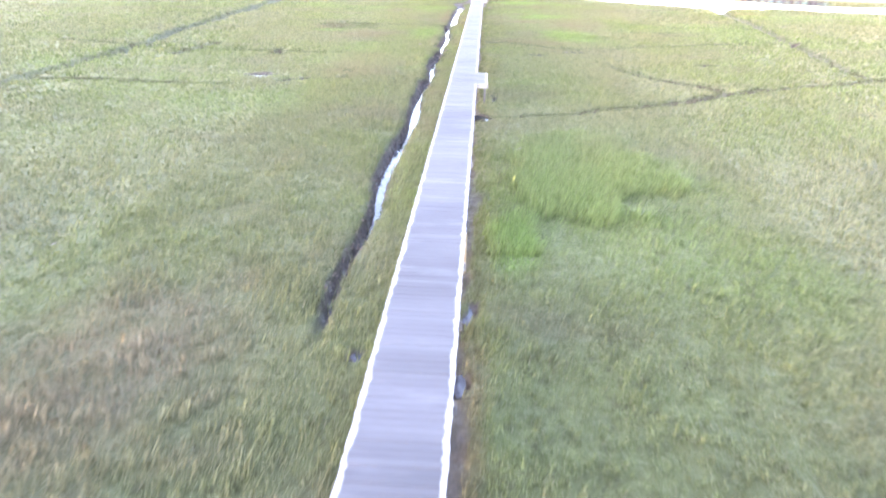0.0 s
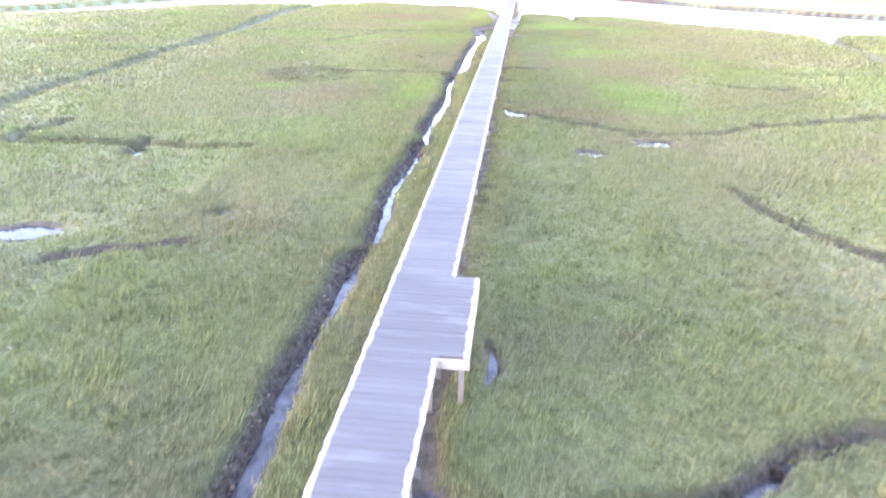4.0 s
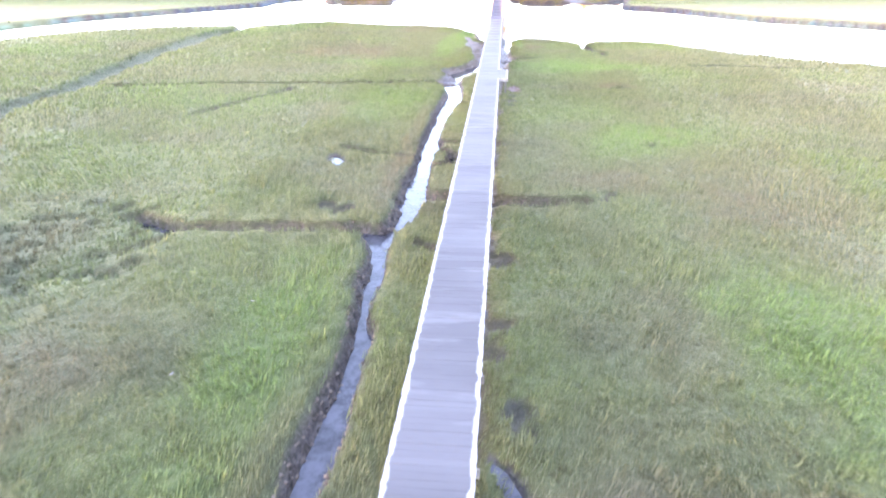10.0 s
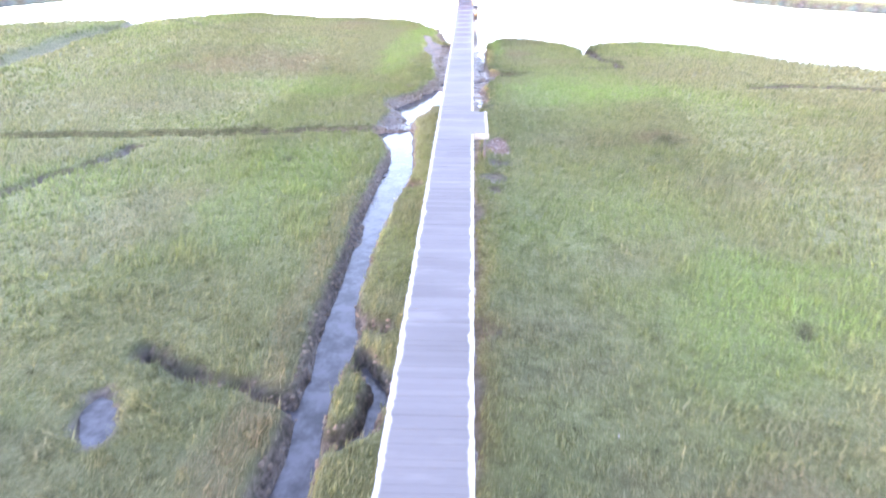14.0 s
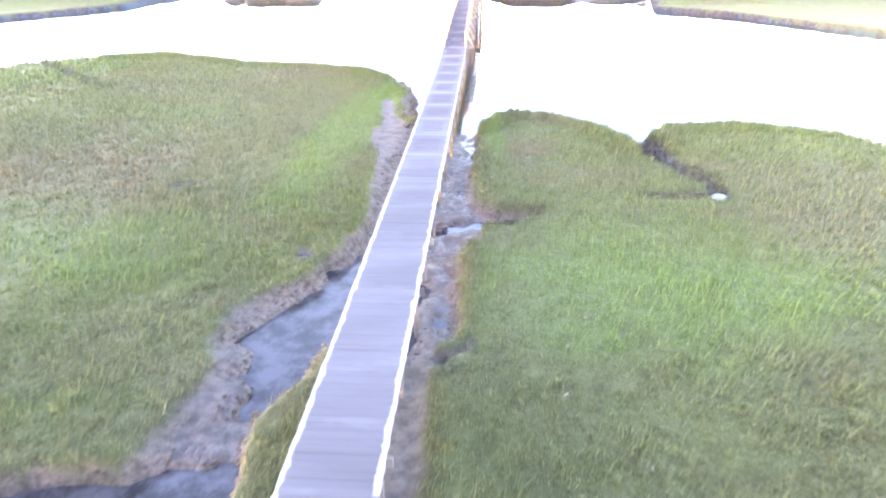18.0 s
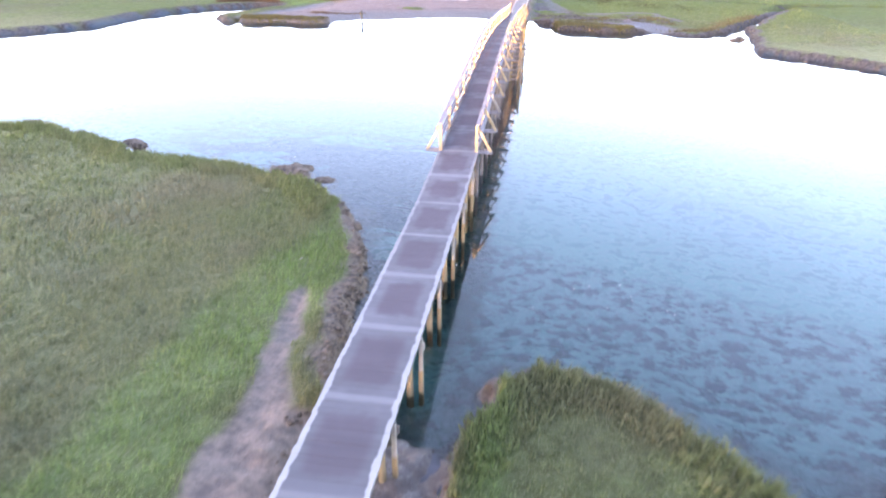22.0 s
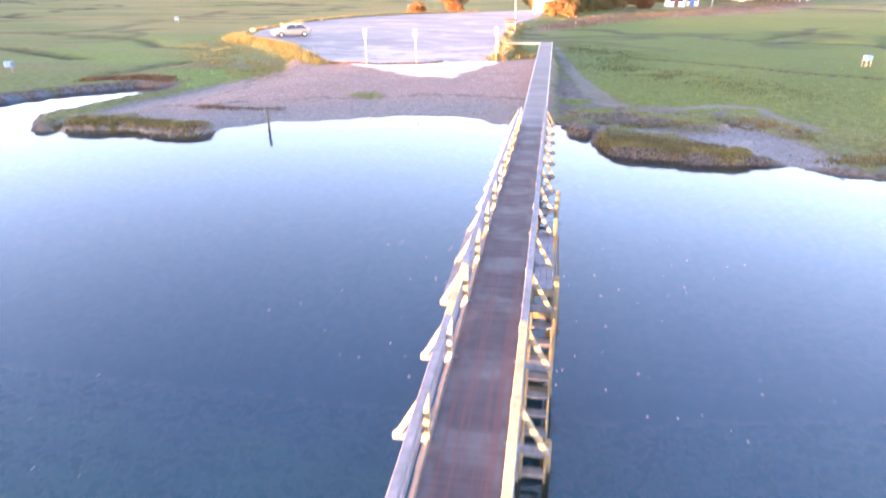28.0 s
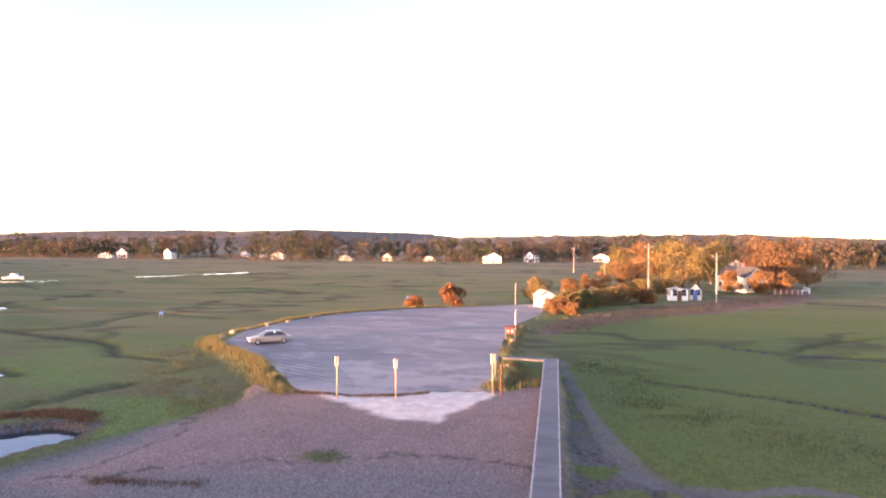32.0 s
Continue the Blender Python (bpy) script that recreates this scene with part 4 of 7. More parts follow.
        mud[pick] = np.maximum(mud[pick], ease(d, 0.85 * wide + 0.05, 0.35 * wide) * ends)
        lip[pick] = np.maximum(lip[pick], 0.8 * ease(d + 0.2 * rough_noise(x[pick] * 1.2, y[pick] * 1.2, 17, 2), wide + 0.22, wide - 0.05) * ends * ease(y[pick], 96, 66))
    for px, py, a, b, turn in POOLS:
        pick = (np.abs(x - px) < 2.5) & (np.abs(y - py) < 2.5)
        if pick.any():
            c, s = math.cos(radians(turn)), math.sin(radians(turn))
            u, v = (jx[pick] - px) * c + (jy[pick] - py) * s, (jy[pick] - py) * c - (jx[pick] - px) * s
            r = np.hypot(u / (a + 0.05), v / (b + 0.05))
            h[pick] -= 0.17 * ease(r, 1.15, 0.75)
            mud[pick] = np.maximum(mud[pick], ease(r, 1.25, 1.0))
    for px, py, r in HOLES + HUMMOCKS:
        pick = (np.abs(x - px) < 2.5) & (np.abs(y - py) < 2.5)
        if pick.any():
            d = np.hypot(jx[pick] - px, jy[pick] - py) / r + 0.5 * rough_noise(x[pick] * 3, y[pick] * 3, 41, 2)
            h[pick] -= 0.10 * ease(d, 1.1, 0.4)
            mud[pick] = np.maximum(mud[pick], (0.25 if abs(px) > 6 else 0.75) * ease(d, 1.2, 0.5))
            lip[pick] = np.maximum(lip[pick], 1.25 * ease(d, 1.3, 0.6))
    ring = (np.abs(x + 12.2) < 6) & (np.abs(y - 66.5) < 7)
    if ring.any():
        d = np.hypot((x[ring] + 12.4) / 2.6, (y[ring] - 66.3) / 3.2)
        lip[ring] = np.maximum(lip[ring], 0.7 * ease(d + 0.25 * rough_noise(x[ring] * 0.9, y[ring] * 0.9, 43, 3), 1.05, 0.85))
        h[ring] -= 0.08 * ease(d, 1.1, 0.8)
    shore = off_area(jx, jy, RIVER) + np.where(near, 0.22 * rough_noise(x * 1.9, y * 1.9, 29, 3), 0)
    d = off_area(jx, jy, CORRIDOR)
    flat = ease(d, 0.15, -0.25)
    h = h * (1 - flat) + flat * (-0.41 - 0.39 * ease(y + 1.5 * rough_noise(x * 0.7, y * 0.7, 53, 2), 102.6, 99.4) * ease(x, 0.9, -0.3) + 0.20 * ease(x, -0.9, -1.7) * ease(y, 103, 106) + 0.09 * rough_noise(x * 1.1, y * 0.8, 51, 3) - 0.05 * ease(np.abs(x - 0.9), 0.9, 0.2))
    lip = np.maximum(lip, 0.8 * ease(d, 0.8, 0.1) * (x > 0))
    mud = np.maximum(mud, np.where(x > 0, ease(d, 0.08, -0.12), ease(d, 0.3, 0.0)))
    for pts, w0, w1, deep in GULLIES:
        pick = (x > -4) & (x < 5) & (y > 95) & (y < 115)
        if pick.any():
            d = off_line(jx[pick], jy[pick], pts, [w0 + (w1 - w0) * k / (len(pts) - 1) for k in range(len(pts))])
            cut = ease(d, 0.16, -0.08)
            h[pick] = np.minimum(h[pick], h[pick] * (1 - cut) - deep * cut)
            mud[pick] = np.maximum(mud[pick], ease(d, 0.16, 0.0))
    shingle = np.where(near, ease(off_area(jx, jy, SHINGLE), 0.5, -0.4), 0)
    slope = np.clip(-0.60 + 0.070 * shore, -0.9, 0.47) + 0.03 * rough_noise(x * 0.8, y * 0.8, 61, 2)
    h = h * (1 - shingle) + slope * shingle
    flats = np.where(near, ease(off_area(jx, jy, MUDFLAT), 0.8, -0.8), 0) * (1 - shingle)
    h = h + flats * (-0.22 + 0.18 * rough_noise(x * 0.45, y * 0.45, 71, 3))
    bare = flats * ease(rough_noise(x * 0.35, y * 0.5, 75, 3), -0.35, 0.15)
    mud = np.maximum(mud, bare)
    track = np.where((x > 0) & (x < 18) & (y > 172) & (y < 215), off_line(jx, jy, [(1.0, 213.6), (1.7, 203.7), (2.6, 194), (3.6, 186.4), (4.6, 181.4), (6.2, 179.6), (9.4, 179.4), (12.4, 180.6), (14.3, 179.9), (15.0, 177), (16.1, 174.4)], [0.15, 0.25, 0.35, 0.5, 0.6, 0.5, 0.3, 0.3, 0.2, 0.25, 0.2]), 9)
    path = ease(track, 0.35, -0.05)
    cove = np.where((x > 6) & (x < 19) & (y > 166) & (y < 179), ease(off_area(jx, jy, COVE), 0.3, -0.3), 0)
    stony = np.maximum(path, cove)
    h = h * (1 - cove) + cove * (-0.50 + 0.10 * ease(y, 170, 176))
    isles = 0.0 * h
    for pts in ISLETS:
        pick = (x > pts[0][0] - 14) & (x < pts[0][0] + 14) & (y > 164) & (y < 180)
        if pick.any():
            d = off_area(jx[pick], jy[pick], pts) + 0.5 * rough_noise(x[pick] * 0.9, y[pick] * 0.9, 77, 3)
            isle = ease(d, 0.22, -0.15)
            h[pick] = h[pick] * (1 - isle) + isle * (-0.10 + 0.10 * rough_noise(x[pick] * 0.9, y[pick] * 0.9, 73, 3))
            shingle[pick] *= 1 - isle
            stony[pick] *= 1 - isle
            mud[pick] = np.maximum(mud[pick] * (1 - isle), 0.85 * ease(d, 0.4, 0.05) * ease(d, -0.42, -0.05))
            lip[pick] = np.maximum(lip[pick], 0.45 * isle * ease(d, -0.5, 0.0))
            isles[pick] = np.maximum(isles[pick], isle)
    rim = off_area(x, y, LOT)
    raised = np.where(near, ease(rim, 3.0, 0.6), 0) * (1 - shingle) * (y > 196)
    h = h + raised * (0.42 - h)
    spur = np.where((x > -10) & (x < 80) & (y > 225) & (y < 345), ease(off_area(x, y, [(-3, 240), (14, 258), (26, 268), (46, 288), (60, 312), (66, 330), (20, 345), (2, 300), (-2, 272)]), 4, -3), 0)
    h = h + spur * (0.5 - h)
    sand = np.where(near, ease(off_area(jx, jy, SANDBAR) + 0.6 * rough_noise(x * 0.6, y * 0.9, 45, 3), 0.4, -0.3), 0)
    d = shore
    into = ease(d, 0.1, -0.4)
    beach = np.maximum(shingle, 0)
    deep = -0.78 - 0.55 * ease(d, -0.4, -4) - 0.9 * ease(d, -5, -15) - 1.2 * ease(d, -12, -21) * ease(y, 130, 144) + 0.10 * rough_noise(x * 0.5, y * 0.5, 81, 2)
    bank = np.where(beach > 0.5, np.minimum(h, -0.60 + 0.04 * d), h * (1 - into) + deep * into)
    bank = np.where(d < -0.45, np.minimum(np.where(beach > 0.5, deep, bank), deep + 0.25), bank)
    h = np.where(d < 0.15, bank, h)
    reach = 0.10 + 0.5 * ease(np.hypot((x + 1.9) / 1.6, (y - 118.5) / 6.5), 1.15, 0.75) + np.where(y > 150, 0.6 + 0.6 * rough_noise(x * 0.5, y * 0.5, 33, 2), 0)
    mud = np.maximum(mud, np.where(near, ease(d, reach, reach * 0.3), 0) * (1 - shingle))
    lip = np.maximum(lip, np.where(near, np.where(y < 150, 0.15, 0.5) * ease(d, 1.6, 0.4), 0))
    bed = ease(h, -0.70, -0.95) * (d < 0.1)
    wet = np.maximum(ease(h, -0.12, -0.42) * np.where(y > 150, 1, 0), stony)
    shells = ease(np.hypot((jx - 1.75) / 0.4, (jy - 90.5) / 1.25), 1.15, 0.75)
    shingle = np.maximum(np.maximum(shingle, np.maximum(cove, 0.4 * path) * (d > -0.2)), 0.9 * shells)
    mud = np.maximum(mud, 0.7 * path * (1 - cove))
    reeds = np.where((y > 225), ease(off_area(x, y, REEDBED), 2.0, -1.0), 0)
    h = h + np.where(near & (y < 190), mud * (1 - shingle) * (h > -0.8) * 0.07 * rough_noise(x * 3.2, y * 3.2, 65, 2), 0)
    grass = np.clip(1 - mud * 1.2 - shingle - sand - bed - raised * (rim < 0.4), 0, 1) * (h > -0.36)
    damp = mud * np.where(y < 150, np.maximum(ease(h, -0.30, -0.50), ease(np.abs(x - 1.0), 1.0, 0.5) * 0.6), 0)
    fresh, dry = sward(x, y)
    dry = np.maximum(dry, 0.9 * isles)
    brown = mud * np.where(y < 150, ease(shore, 0.9, 0.45) * (x < 0), 0)
    h = h + np.where(y > 640, np.clip((y - 640) * 0.02, 0, 6), 0)
    return h, {"mud": mud, "gravel": shingle, "sand": sand, "bed": bed, "wet": wet, "reeds": reeds, "grass": grass, "lip": np.minimum(0.75 * lip, 0.95), "damp": damp, "brown": brown, "fresh": fresh, "dry": dry}


def lines(*runs):
    """Grid lines: (from, to, step) runs, end to end."""
    out = [runs[0][0]]
    for a, b, step in runs:
        n = max(1, round((b - a) / step))
        out += [a + (b - a) * (k + 1) / n for k in range(n)]
    return np.array(out)


def build_ground():
    far_out = [*lines((36, 70, 1.1), (70, 130, 2.2)), 150, 180, 210, 300, 420, 600, 900, 1400, 2200, 3400]
    mid = lines((-30, -13, 0.34), (-13, -4.2, 0.17), (-4.2, 3.2, 0.115), (3.2, 13, 0.17), (13, 30, 0.34))
    xs = np.r_[[-v for v in far_out[::-1]], lines((-36, -30, 0.8))[1:-1], mid, lines((30, 36, 0.8))[1:-1], far_out]
    ys = np.r_[[-900, -500, -300, -200, -140, -100, -70, -50, -36, -24, -16, -10, -6, -3], lines((0, 5, 0.6), (5, 118, 0.17), (118, 132, 0.2), (132, 160, 0.6), (160, 186, 0.22), (186, 215, 0.45), (215, 262, 1.0), (262, 330, 2.0), (330, 640, 12)), [680, 760, 900, 1100, 1400, 1900, 2600, 3600]]
    gx, gy = np.meshgrid(xs, ys)
    x, y = gx.ravel(), gy.ravel()
    h, masks = land(x, y)
    nx, ny = len(xs), len(ys)
    a = (np.arange(ny - 1)[:, None] * nx + np.arange(nx - 1)[None, :]).ravel()
    quads = np.stack([a, a + 1, a + nx + 1, a + nx], 1).astype(np.int32)
    me = bpy.data.meshes.new("ground")
    me.vertices.add(len(x))
    me.vertices.foreach_set("co", np.stack([x, y, h], 1).astype(np.float32).ravel())
    me.loops.add(quads.size)
    me.loops.foreach_set("vertex_index", quads.ravel())
    me.polygons.add(len(quads))
    me.polygons.foreach_set("loop_start", np.arange(0, quads.size, 4, dtype=np.int32))
    me.update()
    me.shade_smooth()
    for key in ("mud", "gravel", "sand", "bed", "wet", "reeds", "lip", "damp", "brown", "fresh", "dry"):
        me.attributes.new(key, "FLOAT", "POINT").data.foreach_set("value", masks[key].astype(np.float32))
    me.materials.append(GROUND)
    return tagged(new("ground", me), "green salt marsh cut by muddy tidal creeks", "marsh", kind="structure")


build_ground()
TIDE_LEVEL = -0.58
tide = new("water", sheet("water", [(-3000, -300, TIDE_LEVEL), (3000, -300, TIDE_LEVEL), (3000, 640, TIDE_LEVEL), (-3000, 640, TIDE_LEVEL)], [(0, 1, 2, 3)], TIDE, False))
tagged(tide, "calm blue tidal river reflecting the pale sky", "river", kind="structure")


creek_level = TIDE_LEVEL + 0.012
creeks = new("creek_water", sheet("creek_water", [(-29.4, 2, creek_level), (30.8, 2, creek_level), (30.8, 92, creek_level), (10.4, 104, creek_level), (7.6, 111.5, creek_level), (1.6, 112.6, creek_level), (-1.4, 113.4, creek_level), (-12, 118, creek_level), (-27.4, 121, creek_level)], [tuple(range(9))], POOL, False))
tagged(creeks, "pale silty water standing in the marsh creeks", "creek", kind="structure")


def ground_at(x, y):
    h, _ = land(np.array([x]), np.array([y]))
    return float(h[0])


def build_pools():
    for px, py, a, b, turn in POOLS:
        level = -0.232
        ring, m = [], pose(px, py, level, 0, 0, turn)
        for k in range(28):
            t = 2 * math.pi * k / 28
            r = 1.12 + 0.34 * noise.noise(Vector((px * 3 + math.cos(t) * 1.7, py * 3 + math.sin(t) * 1.7, 0)))
            ring.append(m @ Vector((a * r * math.cos(t), b * r * math.sin(t), 0)))
        tagged(new("marsh_pool", sheet("marsh_pool", ring, [tuple(range(28))], POOL, False)), "still shallow pool of water in the marsh grass", "pool", "marsh pools", "structure")


build_pools()


# ---- grass ----
def tufts(rng, count, x0, x1, y0, y1, tall, wide, blades, keep=None):
    """Loose grass blades on the marsh between two lines each way."""
    x, y = rng.uniform(x0, x1, count), rng.uniform(y0, y1, count)
    h, masks = land(x, y)
    ok = masks["grass"] > 0.35 + 0.4 * rng.random(count)
    if keep is not None:
        ok &= keep(x, y)
    x, y, h = x[ok], y[ok], h[ok]
    patch = 0.8 + 0.35 * rough_noise(x * 0.25, y * 0.25, 91, 3)
    swirl = rough_noise(x * 0.18, y * 0.18, 95, 2) * 3.0
    out, marks = [], {key: np.tile(masks[key][ok], blades) for key in ("lip", "fresh", "dry")}
    for k in range(blades):
        n = len(x)
        bx, by = x + rng.normal(0, 0.05, n), y + rng.normal(0, 0.05, n)
        turn = rng.uniform(0, 2 * np.pi, n)
        size = tall * patch * rng.uniform(0.6, 1.25, n)
        w = wide * rng.uniform(0.7, 1.3, n)
        lean = size * rng.uniform(0.15, 0.7, n)
        way = swirl + rng.normal(0, 0.9, n)
        cx, cy = np.cos(turn) * w / 2, np.sin(turn) * w / 2
        low = h - 0.03
        a = np.stack([bx - cx, by - cy, low], 1)
        b = np.stack([bx + cx, by + cy, low], 1)
        c = np.stack([bx + np.cos(way) * lean, by + np.sin(way) * lean, h + size], 1)
        out.append(np.stack([a, b, c], 1))
    return np.concatenate(out), marks


def thin_out(x, y):
    """Lets the grass end raggedly, far to the sides."""
    edge = np.abs(x) + 10 * rough_noise(x * 0.15, y * 0.15, 99, 3) + np.maximum(0, 26 - y)
    return lattice(x * 997, y * 991, 3) < ease(edge, 74, 26)


def along_shore(x, y):
    """The taller fringe of grass on the river's bank."""
    d = off_area(x, y, RIVER)
    bare = np.hypot((x + 2.6) / 1.8, (y - 118.0) / 6.0) < 1
    return (d < 1.1 + 0.5 * rough_noise(x * 0.9, y * 0.9, 97, 2)) & (d > 0) & ~bare


def build_grass():
    rng = np.random.default_rng(7)
    runs = [tufts(rng, 280000, -9, 10, -1, 128, 0.22, 0.024, 3), tufts(rng, 72000, -20, -9, 2, 131, 0.25, 0.055, 2), tufts(rng, 68000, 10, 20, 2, 116, 0.25, 0.055, 2),
            tufts(rng, 120000, -24, 16, 106, 131, 0.30, 0.045, 4, along_shore),
            tufts(rng, 34000, 1.2, 9, 16, 31, 0.46, 0.042, 3, lambda x, y: sward(x, y)[0] > 0.3), tufts(rng, 46000, -9, 10, 2, 110, 0.36, 0.04, 3, lambda x, y: rough_noise(x * 1.3, y * 1.3, 93, 2) > 0.25), tufts(rng, 130000, -76, -20, 2, 130, 0.28, 0.11, 2, thin_out), tufts(rng, 120000, 20, 76, 2, 112, 0.28, 0.11, 2, thin_out)]
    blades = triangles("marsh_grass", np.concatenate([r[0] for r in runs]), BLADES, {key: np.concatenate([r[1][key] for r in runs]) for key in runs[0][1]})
    tagged(new("marsh_grass", blades), "dense green and olive cordgrass covering the marsh", "grass", kind="stuff")
    tri, marks = tufts(rng, 40000, -34, 32, 160, 205, 0.15, 0.06, 2, lambda x, y: (off_area(x, y, LOT) > 0.6) & (rng.random(len(x)) < ease(y, 204, 178) + 0.1))
    tagged(new("marsh_grass", triangles("marsh_grass", tri, BLADES, marks)), "green cordgrass on the far bank of the river", "grass", kind="stuff")


build_grass()


def build_crumbs():
    """Lumps of peat that have broken from the banks of the creeks and the river."""
    rng = np.random.default_rng(17)
    bm = bmesh.new()
    bmesh.ops.create_icosphere(bm, subdivisions=1, radius=1.0)
    ball = np.array([v.co for v in bm.verts])
    tris = np.array([[v.index for v in f.verts] for f in bm.faces])
    bm.free()
    x = np.r_[rng.uniform(-4.5, -0.8, 52000), rng.uniform(-5, 10, 30000), rng.uniform(-32, 26, 40000)]
    y = np.r_[rng.uniform(14, 101, 52000), rng.uniform(96, 127, 30000), rng.uniform(165, 187, 40000)]
    h, masks = land(x, y)
    left = land(x - 0.22, y)[0] - land(x + 0.22, y)[0]
    away = land(x, y - 0.22)[0] - land(x, y + 0.22)[0]
    steep = np.hypot(left, away)
    ok = (masks["mud"] > 0.4) & (masks["gravel"] < 0.3) & (h > -0.75) & (h < -0.16) & (steep > 0.16) & (rng.random(len(x)) < np.where(y < 60, 0.35, np.where(y < 106, 0.30, np.where((y < 130) & (x > 0), 0.12, np.where(y > 150, 0.2, 0.7)))))
    x, y, h = x[ok], y[ok], h[ok]
    n = len(x)
    size = rng.uniform(0.02, 0.06, n) * np.where(y > 104, 1.2, 1.0) * np.where((x < -1) & (y > 112) & (y < 126), 1.35, 1.0) * np.where(y > 150, 1.3, 1.0)
    shape = ball[None] * (1 + 0.5 * (rng.random((n, len(ball), 1)) - 0.5)) * (size[:, None] * rng.uniform(0.7, 1.3, (n, 3)) * (1, 1, 0.6))[:, None, :]
    spots = shape + np.stack([x, y, h + size * 0.1], 1)[:, None, :]
    tagged(new("peat_crumbs", triangles("peat_crumbs", spots[:, tris].reshape(-1, 3, 3), PEAT)), "crumbled brown peat along the banks", "peat", kind="stuff")


build_crumbs()


# ---- boardwalk ----
HALF = 0.69
BENCHES = [(33.3, 36.3), (89.1, 92.0)]
RAIL_FROM, RAIL_STEP, RAIL_BAYS = 125.36, 2.165, 20
DECK_END = 209.0


def deck_z(y):
    """Height of the deck: level over the marsh, a low arch over the river."""
    return 0.84 + 1.2 * float(ease(np.array(y), 119.0, 143.0) * (1 - ease(np.array(y), 145.0, 172.0)))


def deck_lean(y):
    """Small settling of the deck along its length."""
    return 0.012 * noise.noise(Vector((0, y * 0.4, 3)))


def wide_at(y):
    """The deck's left and right edge, with the resting bays."""
    for a, b in BENCHES:
        if a <= y <= b:
            return -HALF, HALF + 0.53
    return -HALF, HALF


def plank_bm(left, right, deep):
    bm = bmesh.new()
    return box(bm, (left, -deep / 2, -0.038), (right, deep / 2, 0), 0.005)


